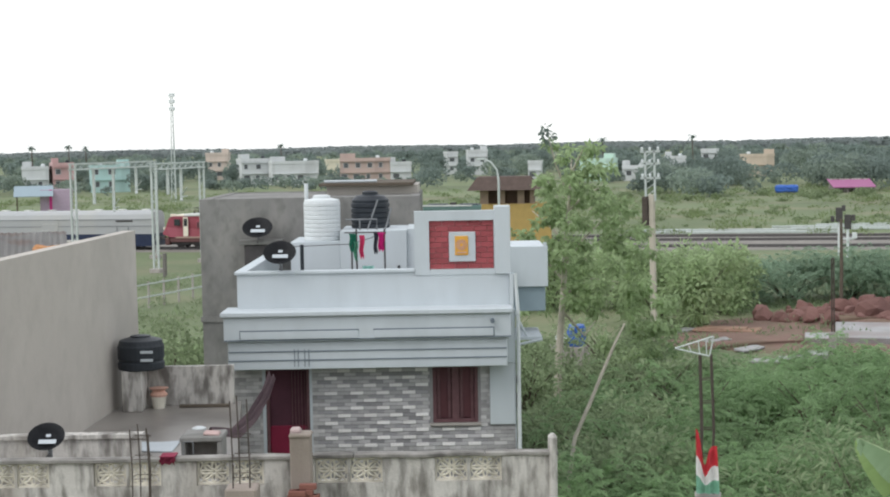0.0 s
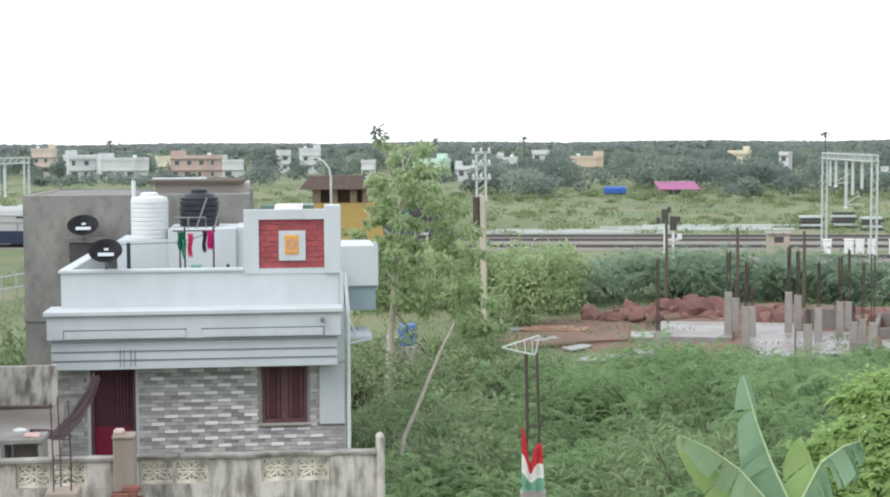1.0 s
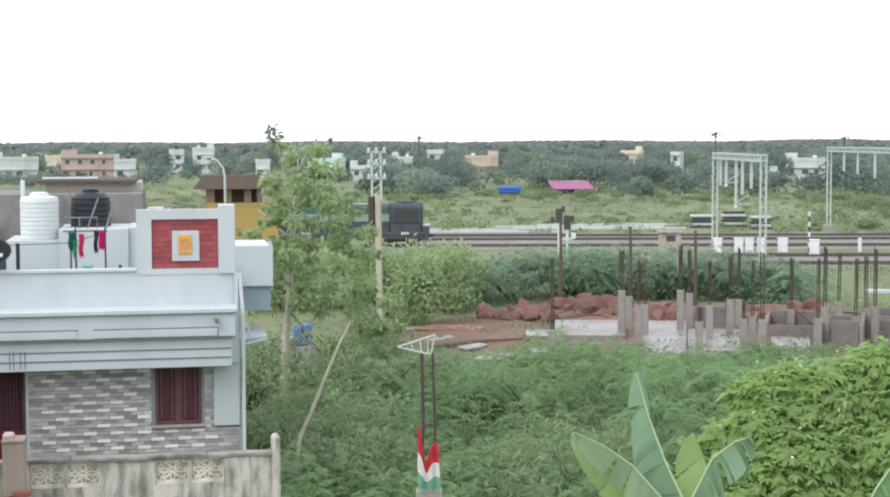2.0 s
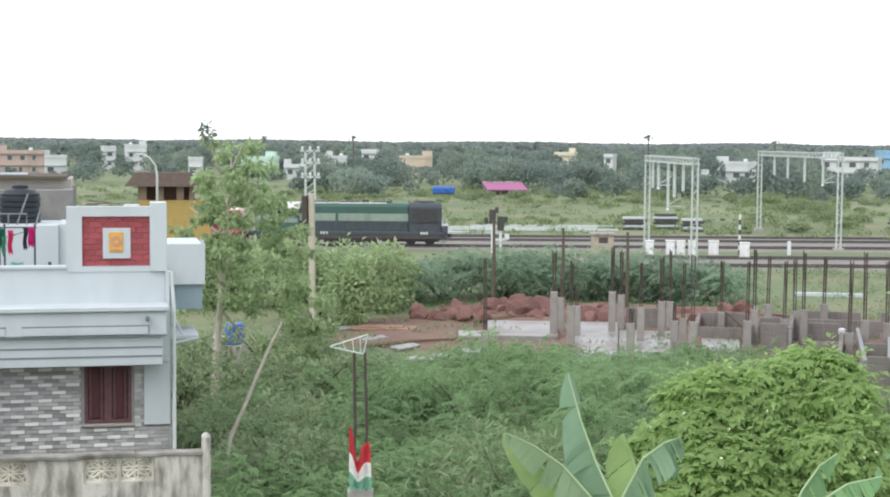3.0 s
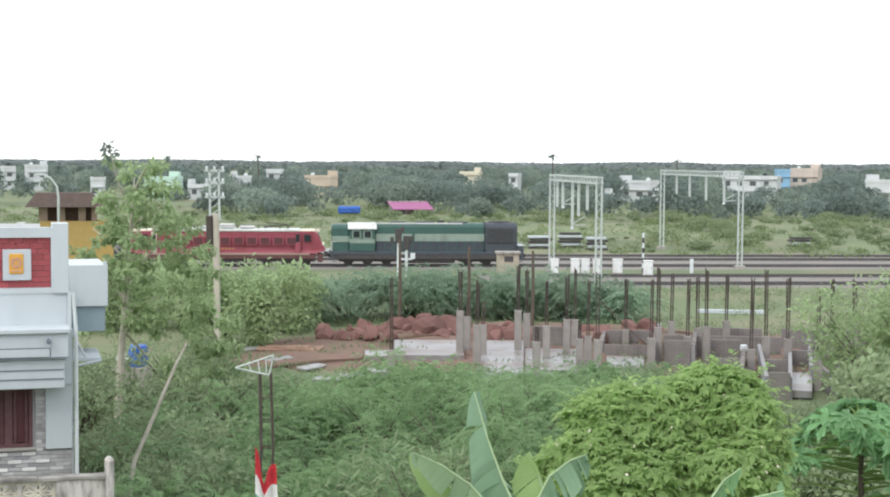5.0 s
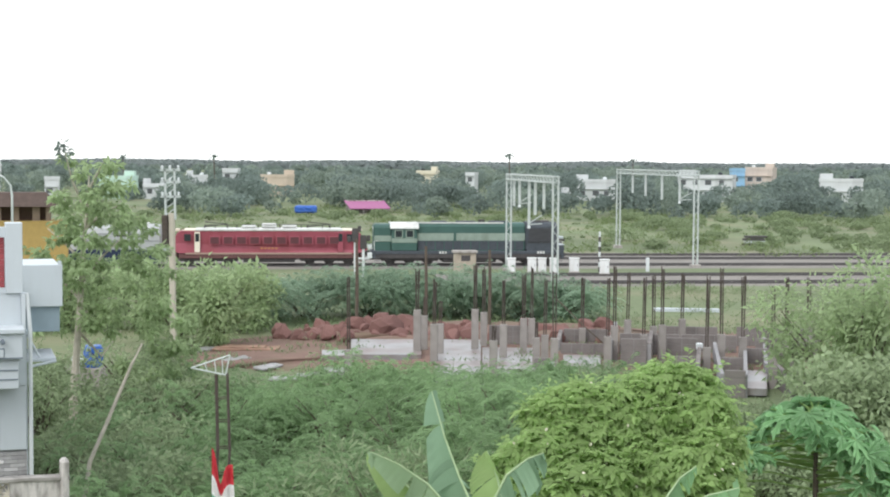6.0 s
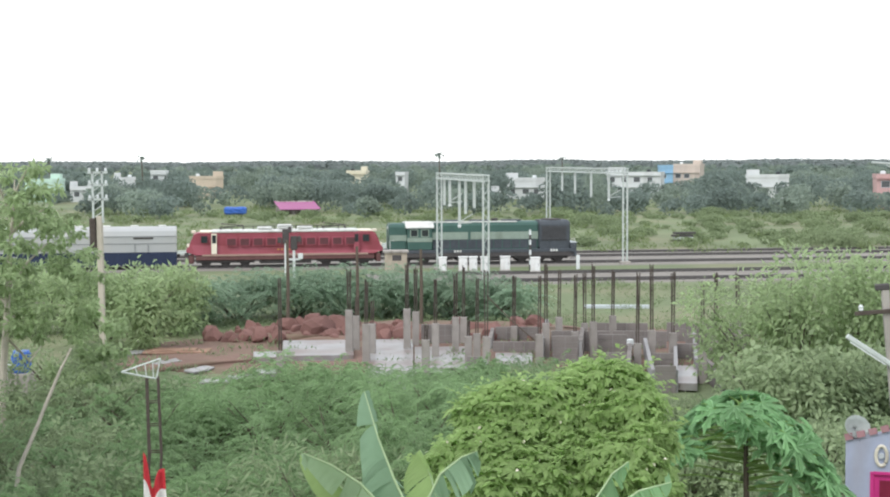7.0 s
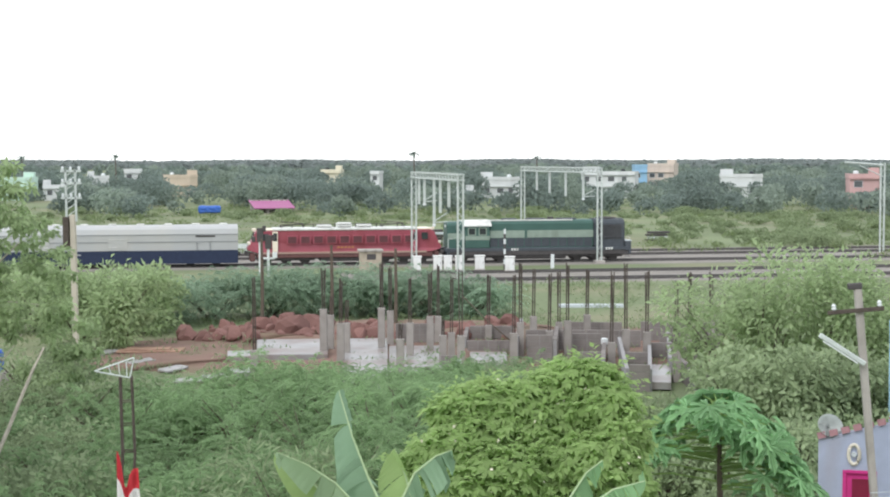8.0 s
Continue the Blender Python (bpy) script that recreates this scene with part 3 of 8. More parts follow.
def green_loco():
    o = thing("diesel_locomotive", rwm(0, TRAIN_N, RAILTOP), "dark green diesel locomotive with pale band and white cab roof", "locomotive")
    part("frame", boxes((-9.45, 8.9, -1.5, 1.5, 1.0, 1.32), bevel=0.04), LOCODARK, o)

    def hood_of(name, x0, x1, half, top, material, label=""):
        r = half * 0.32
        line = [(-half, 1.32), (-half, top - r), (-half + r * 0.3, top - r * 0.35), (-half + r, top)]
        bm = bmesh.new()
        prism(bm, line + [(-y, z) for y, z in line[::-1]], x0, x1)
        bmesh.ops.bevel(bm, geom=[e for e in bm.edges if abs(e.verts[0].co.x - e.verts[1].co.x) < 0.001], offset=0.12, segments=2, affect="EDGES")
        return part(name, bm, material, o, label)
    hood_of("long_hood", -5.1, 5.32, 1.12, 3.98, LOCOGREEN)
    hood_of("radiator_hood", 5.3, 8.4, 1.32, 4.06, LOCODARK, "sooty black radiator compartment")
    hood_of("short_hood", -9.2, -7.48, 1.12, 3.86, LOCOGREEN)
    cab = part("cab", boxes((-7.5, -5.1, -1.45, 1.45, 1.32, 3.56), bevel=0.06), LOCOGREEN, o)
    bm = bmesh.new()
    prism(bm, [(-1.62, 3.42), (-1.58, 3.56), (-0.95, 3.98), (0.95, 3.98), (1.58, 3.56), (1.62, 3.42)], -7.65, -4.95)
    part("cab_roof", bm, LOCOROOF, cab, "white cab roof")
    for x in (-6.85, -5.8):
        w = part("window", boxes((x - 0.40, x + 0.40, -1.49, -1.44, 2.55, 3.3), bevel=0.01), LOCOPALE, cab)
        part("pane", boxes((x - 0.30, x + 0.30, -1.5, -1.487, 2.64, 3.22)), GLASS, w)
    part("cab_band", boxes((-7.5, -5.1, -1.47, -1.452, 2.1, 2.5)), LOCOPALE, cab)
    part("nose_band", boxes((-9.15, -7.5, -1.15, -1.122, 2.2, 2.75)), LOCOPALE, o, "pale green painted band")
    for x0, x1 in ((-5.05, -1.6), (-1.35, 5.25)):
        part("band", boxes((x0, x1, -1.16, -1.122, 2.28, 2.98)), LOCOPALE, o, "pale green painted band")
    # pale strip painted as the highlight along the hood's top edge
    part("roof_line", boxes((-4.9, 3.2, -0.98, -0.78, 3.9, 4.02)), LOCOROOF, o)
    for k in range(12):
        x = -5.0 + k * 0.85
        part("hood_door", boxes((x, x + 0.76, -1.145, -1.12, 1.4, 2.2), bevel=0.008), LOCODARK, o)
    for x0, x1 in ((-3.6, -2.2), (-1.2, 0.6), (1.9, 3.7)):
        part("roof_hatch", boxes((x0, x1, -0.55, 0.55, 3.96, 4.12), bevel=0.04), LOCODARK, o)
    part("exhaust_stack", boxes((0.9, 1.5, -0.2, 0.2, 3.96, 4.24), bevel=0.04), UNDER, o)
    bm = bmesh.new()
    lathe(bm, [(1.0, 0), (1.0, 0.1), (0.85, 0.14)], 20)
    part("radiator_fan", bm, UNDER, o, at=pose(6.8, 0, 4.04))
    for k in range(8):
        part("louvre", boxes((5.6, 8.0, -1.37, -1.31, 2.1 + k * 0.18, 2.18 + k * 0.18)), UNDER, o)
    for s in (-1, 1):
        e = -0.3 if s < 0 else 0.0
        bogie(o, s * 5.5 + e)
        part("headlight", boxes((s * 8.45 + e * 2.4 - 0.06, s * 8.45 + e * 2.4 + 0.10, -0.25, 0.25, 3.3, 3.55), bevel=0.02), LOCOROOF, o)
        for y in (-1.35, 1.35):
            part("end_rail", tube(bmesh.new(), [(s * 8.85 + e, y, 1.32), (s * 8.85 + e, y, 2.25), (s * 8.45 + e, y, 2.25)], 0.03, 6), LOCOROOF, o)
        part("headstock", boxes((s * 8.86 + e - 0.12, s * 8.86 + e + 0.12, -1.5, 1.5, 0.6, 1.36), bevel=0.02), LOCODARK, o)
        part("coupler", boxes((s * 9.0 + e - 0.2, s * 9.0 + e + 0.35, -0.2, 0.2, 0.7, 1.05), bevel=0.04), UNDER, o)
        for k in range(3):
            part("step", boxes((s * 8.6 + e - 0.25, s * 8.6 + e + 0.25, -1.55, -1.3, 0.35 + k * 0.3, 0.4 + k * 0.3)), LOCODARK, o)
    part("front_platform", boxes((8.4, 9.0, -1.45, 1.45, 1.34, 1.86), bevel=0.03), LOCODARK, o)
    part("platform_top", boxes((8.42, 9.05, -1.46, 1.46, 1.86, 1.94), bevel=0.01), PALEGREY, o, "pale top of the front platform")
    bm = bmesh.new()
    tube(bm, [(-5.0, -1.42, 2.25), (8.2, -1.42, 2.25)], 0.025, 6)
    for k in range(8):
        tube(bm, [(-4.5 + k * 1.8, -1.42, 1.32), (-4.5 + k * 1.8, -1.42, 2.25)], 0.02, 6)
    part("handrail", bm, LOCODARK, o)
    part("fuel_tank", boxes((-2.7, 2.5, -1.3, 1.3, 0.22, 1.0), bevel=0.12), UNDER, o)
    part("valance", boxes((-9.2, 8.7, -1.47, -1.40, 0.62, 1.0)), UNDER, o)
    for x in (-3.0, 6.4):
        for k in range(3):
            part("lettering_bar", boxes((x + k * 0.26, x + 0.18 + k * 0.26, -1.53, -1.502, 1.06, 1.28)), LOCOROOF, o)
    return o


GREEN, RED = green_loco(), red_loco()
COACHES = [coach("grey-white parcel coach with navy lower side"), coach("grey-white parcel coach with navy lower side")]
FRONT = [(t, 43.7 - 8.05 * (8 - t)) for t in (0.0, 2.0, 4.0, 6.0, 8.0)]


# ---- railway furniture ----
def lattice_leg(parent, x, y, h, w=0.42):
    bm = bmesh.new()
    for dx in (-w / 2, w / 2):
        box(bm, x + dx - 0.06, x + dx + 0.06, y - 0.09, y + 0.09, 0, h)
    k = 0
    while k * 0.6 + 0.7 < h:
        z, s = 0.1 + k * 0.6, (-1) ** k
        tube(bm, [(x - s * w / 2, y - 0.08, z), (x + s * w / 2, y - 0.08, z + 0.6)], 0.022, 5)
        k += 1
    part("leg", bm, SILVER, parent)
    part("footing", boxes((x - 0.45, x + 0.45, y - 0.45, y + 0.45, -0.1, 0.35), bevel=0.04), CONCRETE, parent)


def portal(s, n, span, h, drops, label):
    o = thing("catenary_portal", rwm(s, n), label, "catenary portal", "overhead line portals")
    lattice_leg(o, 0, 0, h)
    lattice_leg(o, 0, span, h)
    bm = bmesh.new()
    for dx in (-0.22, 0.22):
        for z in (h - 0.45, h):
            box(bm, dx - 0.05, dx + 0.05, -0.3, span + 0.3, z - 0.06, z + 0.06)
    for k in range(int(span / 0.7)):
        for dx in (-0.22, 0.22):
            tube(bm, [(dx, k * 0.7, h - 0.45 if k % 2 else h), (dx, k * 0.7 + 0.7, h if k % 2 else h - 0.45)], 0.025, 5)
        tube(bm, [(-0.22, k * 0.7, h), (0.22, k * 0.7 + 0.7, h)], 0.025, 5)
    part("beam", bm, SILVER, o, "silver lattice crossbeam")
    for y, ln, br in drops:
        bm = bmesh.new()
        box(bm, -0.1, 0.1, y - 0.1, y + 0.1, h - ln, h - 0.4)
        d = part("drop_post", bm, SILVER, o)
        if br:
            part("bracket", tube(bmesh.new(), [(0, y, h - ln + 0.2), (0.9, y - br, h - ln + 0.9)], 0.05, 6), SILVER, d)
            part("bracket", tube(bmesh.new(), [(0, y, h - ln + 0.1), (0.9, y - br, h - ln + 0.2)], 0.05, 6), SILVER, d)
            part("insulator", lathe(bmesh.new(), [(0.1, -0.25), (0.16, -0.15), (0.1, 0)], 8), WHITEPLASTIC, d, at=pose(0, y, h - ln))
    return o


def s_of(az, n):
    return n * math.tan(radians(TRACK - az))


portal(s_of(4.45, 113.5), 113.5, 23, 8.9, ((5, 2.6, 0), (9, 3.2, 0), (12, 4.2, 1.0), (17, 2.6, 1.0), (20, 2.8, 0)), "silver steel lattice portal over the tracks")
portal(s_of(-0.75, 142), 142, 33, 9.2, ((6, 3.0, 1.2), (13, 3.0, 0), (20, 2.8, 0), (26, 2.6, 0)), "silver steel lattice portal over the tracks")
portal(s_of(37.2, 117.5), 117.5, 11, 8.9, ((3, 2.6, 0), (6, 3.0, 1.0)), "silver steel lattice portal over the tracks")
portal(s_of(40.1, 116), 116, 17, 9.0, ((4, 3.4, 0), (8, 4.0, 1.0), (13, 2.6, 1.0)), "silver steel lattice portal over the tracks")

# ---- the white house; its frame: u along the facade, v away from the lookout, w up ----
FACE = 26.4


def hm(u, v, w=0.0):
    c, k = math.cos(radians(FACE)), math.sin(radians(FACE))
    return pose(u * c - v * k, u * k + v * c, w, 0, 0, FACE)


def house_m(u, v, w=0.0):
    """The same frame for the white house and what stands on its roof."""
    return hm(u - 0.075, v + 1.2, w - 0.12)


def roof_m(u, v, w=0.0):
    return house_m(u - 0.09, v, w)


def shifted(bm, u, v, w=0.0):
    bmesh.ops.translate(bm, verts=bm.verts[:], vec=(-u, -v, -w))
    return bm


def white_house():
    o = thing("house", house_m(-1.6, 32, 0), "white two-storey house with grey stone cladding and roof parapet", "house")

    def p(name, bm, material, label="", parent=o, smooth=False):
        return part(name, shifted(bm, -1.6, 32), material, parent, label, smooth)

    bm = bmesh.new()
    for q in ((-4.70, -3.99, 32, 32.25, 3.2, 5.36), (-3.03, -0.33, 32, 32.25, 3.2, 5.36), (0.66, 1.47, 32, 32.25, 3.2, 5.36), (-0.33, 0.66, 32, 32.25, 3.2, 4.04), (-4.70, 1.47, 32, 32.25, 0, 3.2)):
        box(bm, *q)
    bmesh.ops.remove_doubles(bm, verts=bm.verts[:], dist=0.001)
    p("footing", boxes((-4.70, 1.47, 32.02, 40.2, -0.4, -0.002)), CEMENT)
    p("wall", bm, GROUT, "grey grouted front wall")
    for q in ((-4.70, -4.45, 32.25, 40, 0, 5.36), (1.22, 1.47, 32.25, 40, 0, 5.36), (-4.70, 1.47, 40, 40.25, 0, 5.36)):
        p("outer_wall", boxes(q), CEMENT)
    p("floor_slab", boxes((-4.45, 1.22, 32.25, 40, 3.0, 3.2)), CONCRETE)
    for q in ((1.472, 1.50, 31.99, 40.3, 0, 6.5), (-4.73, -4.702, 31.99, 40.3, 0, 5.36)):
        p("side_wall", boxes(q), WHITE)
    p("corner_panel", boxes((0.92, 1.47, 31.93, 31.998, 3.99, 5.36), bevel=0.01), WHITE, "smooth white corner panel")
    p("corner_post", boxes((1.302, 1.47, 31.9, 32.3, 5.362, 6.008), (1.385, 1.47, 31.9, 32.3, 6.008, 7.3)), WHITE)
    band = p("sunshade_band", boxes((-4.71, 1.30, 31.4, 32.3, 5.36, 5.95), bevel=0.015), WHITE, "white banded sunshade")
    # thin dark strips on the band draw the shade of its grooves
    for z in (5.55, 5.74):
        p("groove", boxes((-4.70, 1.29, 31.385, 31.41, z, z + 0.026)), SHADE_SPOUT_GREY, parent=band)
    for u in (-3.29, -3.21, -3.07, -2.98):
        p("groove", boxes((u, u + 0.016, 31.385, 31.41, 5.42, 5.80)), SHADE_SPOUT_GREY, parent=band)
    cor = p("cornice", boxes((-4.78, 1.38, 31.3, 32.3, 6.01, 6.52), (-4.74, 1.34, 31.42, 32.3, 5.945, 6.015), bevel=0.015), WHITE)
    p("cornice_cap", boxes((-4.84, 1.42, 31.22, 32.35, 6.52, 6.63), bevel=0.02), WHITE, parent=cor)
    # dark strips imitate the shadow lines round the cornice panels
    p("shadow_gap", boxes((-4.78, 1.38, 31.285, 31.305, 6.005, 6.03), (-4.44, -1.88, 31.285, 31.305, 6.202, 6.23), (-1.57, 1.02, 31.285, 31.305, 6.202, 6.23), (-4.44, -4.42, 31.285, 31.305, 6.04, 6.202), (1.0, 1.02, 31.285, 31.305, 6.04, 6.202)), SHADE_SPOUT_GREY, parent=cor)
    for u0, u1 in ((-4.42, -1.9), (-1.55, 1.0)):
        p("recessed_panel", boxes((u0, u1, 31.27, 31.305, 6.04, 6.20), bevel=0.006), WHITE, parent=cor)
    p("roof_slab", boxes((-4.70, 1.47, 32.3, 40.25, 5.95, 6.25)), CEMENT)
    par = p("parapet", boxes((-4.56, 1.38, 32.0, 32.15, 6.25, 7.37)), WHITE, "white roof parapet")
    for q in ((-4.56, -4.41, 32.15, 40, 6.25, 7.37), (-4.41, 1.23, 39.85, 40, 6.25, 7.37), (1.23, 1.38, 32.15, 40, 6.25, 7.37)):
        p("parapet", boxes(q), WHITE)
    p("coping", boxes((-4.61, -0.672, 31.95, 32.2, 7.372, 7.44), (-4.61, -4.36, 32.2, 40.05, 7.372, 7.44), bevel=0.012), WHITE, parent=par)
    # raised feature wall with the red brick panel
    fea = p("feature_wall", boxes((-0.67, -0.35, 31.98, 32.25, 7.30, 8.69), (1.06, 1.40, 31.98, 32.25, 7.30, 8.69), (-0.35, 1.06, 31.98, 32.25, 8.48, 8.69), (-0.35, 1.06, 32.1, 32.25, 7.37, 8.48),
                                  (-0.67, 1.38, 31.985, 32.2, 7.30, 7.42)), WHITE, "raised white parapet wall framing a brick panel")
    p("pier", boxes((1.08, 1.42, 31.94, 32.5, 7.30, 8.78), bevel=0.01), WHITE, parent=fea)
    p("panel_back", boxes((-0.35, 1.06, 32.07, 32.098, 7.42, 8.48)), MORTAR, parent=fea)
    plq = p("plaque", boxes((0.08, 0.66, 32.0, 32.066, 7.58, 8.23), bevel=0.01), PALEGREY, "pale grey square plaque", fea)
    p("tile", boxes((0.21, 0.50, 31.975, 31.998, 7.72, 8.14), bevel=0.01), YELLOW, "ochre relief tile", plq)
    bm = bmesh.new()
    for k in range(3):
        r = 0.05 + 0.03 * k
        ring = [(0.355 + r * math.cos(a), 31.972, 7.95 + r * math.sin(a)) for a in (2 * math.pi * i / 16 for i in range(17))]
        tube(bm, ring, 0.008, 5)
    tube(bm, [(0.25, 31.972, 7.78), (0.46, 31.972, 7.78)], 0.012, 5)
    p("relief", bm, MORTAR, parent=plq)
    # pipe down the corner and spout
    bm = bmesh.new()
    tube(bm, [(1.56, 31.95, 3.4), (1.56, 31.95, 6.5), (1.5, 31.95, 7.3)], 0.045, 8)
    p("downpipe", bm, WHITEPLASTIC, "white plastic downpipe")
    bm = bmesh.new()
    tube(bm, [(0.98, 31.1, 6.36), (0.98, 31.35, 6.38)], 0.045, 8)
    p("spout", bm, SHADE_SPOUT_GREY)
    # box balcony at the side
    p("side_box", boxes((1.50, 2.36, 34.6, 37.0, 6.78, 7.70), (1.50, 2.40, 34.55, 34.62, 6.76, 7.72), bevel=0.015), WHITE, "white box bay on the side wall")
    p("side_box_base", boxes((1.60, 2.34, 34.65, 36.9, 6.18, 6.76), bevel=0.01), BLUEGREY)
    p("box_post", boxes((2.30, 2.38, 34.56, 34.64, 7.70, 7.80)), WHITE)
    sh = p("side_shade", boxes((1.50, 2.2, 33.8, 35.6, 5.60, 5.68), bevel=0.01), WHITE, "white sunshade on the side wall")
    bm = bmesh.new()
    tube(bm, [(1.52, 33.9, 6.35), (1.85, 33.9, 5.68)], 0.03, 6)
    tube(bm, [(1.6, 33.75, 5.5), (2.2, 33.75, 5.62)], 0.035, 6)
    p("stay", bm, WHITE, parent=sh)
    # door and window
    # flat dark board in the doorway, coloured as the unlit room
    d = p("door", boxes((-3.99, -3.03, 32.12, 32.17, 3.2, 5.30)), ROOM_SHADE)
    p("door_leaf", boxes((-3.92, -3.10, 32.06, 32.12, 3.2, 4.02), bevel=0.01), MAROON, "maroon door leaf", d)
    p("door_frame", boxes((-3.99, -3.92, 31.99, 32.2, 3.2, 5.3), (-3.10, -3.03, 31.99, 32.2, 3.2, 5.3), bevel=0.01), DARKWOOD, parent=d)
    p("architrave", boxes((-4.06, -3.99, 31.97, 32.0, 3.2, 5.36), (-3.03, -2.97, 31.97, 32.0, 3.2, 5.36)), PALEGREY, parent=d)
    bm = bmesh.new()
    for k in range(5):
        tube(bm, [(-3.42 + k * 0.07, 32.05, 3.3), (-3.42 + k * 0.07, 32.05, 5.25)], 0.012, 5)
    p("grille", bm, DARKWOOD, parent=d)
    # the window opening is closed by a board in the same painted shade
    w = p("window", boxes((-0.33, 0.66, 32.17, 32.2, 4.04, 5.36)), ROOM_SHADE)
    p("frame", boxes((-0.33, -0.25, 31.99, 32.12, 4.04, 5.36), (0.58, 0.66, 31.99, 32.12, 4.04, 5.36), (-0.33, 0.66, 32.0, 32.12, 4.04, 4.12), (0.08, 0.25, 32.0, 32.12, 4.1, 5.36), bevel=0.01), DARKWOOD, parent=w)
    for u0, u1 in ((-0.25, 0.08), (0.25, 0.58)):
        sh = p("shutter", boxes((u0 + 0.01, u0 + 0.08, 32.04, 32.08, 4.12, 5.36), (u1 - 0.08, u1 - 0.01, 32.04, 32.08, 4.12, 5.36), bevel=0.006), DARKWOOD, parent=w)
        p("pane", boxes((u0 + 0.08, u1 - 0.08, 32.09, 32.1, 4.14, 5.34)), WINDOWPANEL, parent=sh)
    p("sill", boxes((-0.40, 0.72, 31.9, 32.1, 3.98, 4.04), bevel=0.01), CONCRETE, parent=w)
    return o


HOUSE = white_house()


# ---- the terrace in front ----
def jali_mesh():
    """A cast breeze block, 0.62 by 0.46, with a flower in a frame."""
    bm = bmesh.new()
    W, Hh, D = 0.31, 0.23, 0.035
    box(bm, -W, W, -D, D, Hh - 0.035, Hh)
    box(bm, -W, W, -D, D, -Hh, -Hh + 0.035)
    box(bm, -W, -W + 0.035, -D, D, -Hh + 0.035, Hh - 0.035)
    box(bm, W - 0.035, W, -D, D, -Hh + 0.035, Hh - 0.035)
    for k in range(8):
        a = 2 * math.pi * k / 8
        ca, sa = math.cos(a), math.sin(a)
        c = (0.13 * ca * 1.25, 0, 0.11 * sa)
        pet = []
        for i in range(9):
            b = 2 * math.pi * i / 8
            x, z = 0.075 * math.cos(b), 0.033 * math.sin(b)
            pet.append((c[0] + (x * ca - z * sa) * 1.25, 0, c[2] + x * sa + z * ca))
        tube(bm, pet, 0.024, 4, cap=False)
        tube(bm, [(0.2 * ca * 1.25, 0, 0.17 * sa), (min(max(0.42 * ca, -W), W), 0, min(max(0.34 * sa, -Hh), Hh))], 0.018, 4)
    tube(bm, [(0.045 * math.cos(2 * math.pi * i / 10), 0, 0.04 * math.sin(2 * math.pi * i / 10)) for i in range(11)], 0.028, 4, cap=False)
    tube(bm, [(0.27 * math.cos(2 * math.pi * i / 20), 0, 0.20 * math.sin(2 * math.pi * i / 20)) for i in range(21)], 0.018, 4, cap=False)
    return mesh_of(bm, "breeze_block", CREAM)


JALI = jali_mesh()


def ragged(bm, seed, amount=0.012, axis=2):
    """Wears the upper edges of a built wall a little."""
    bmesh.ops.subdivide_edges(bm, edges=[e for e in bm.edges if e.calc_length() > 0.5], cuts=6, use_grid_fill=True)
    for v in bm.verts:
        q = noise.noise_vector(v.co * 2.3 + Vector((seed, 0, 0)))
        v.co += Vector((0, q.y, q.z)) * amount
    return bm


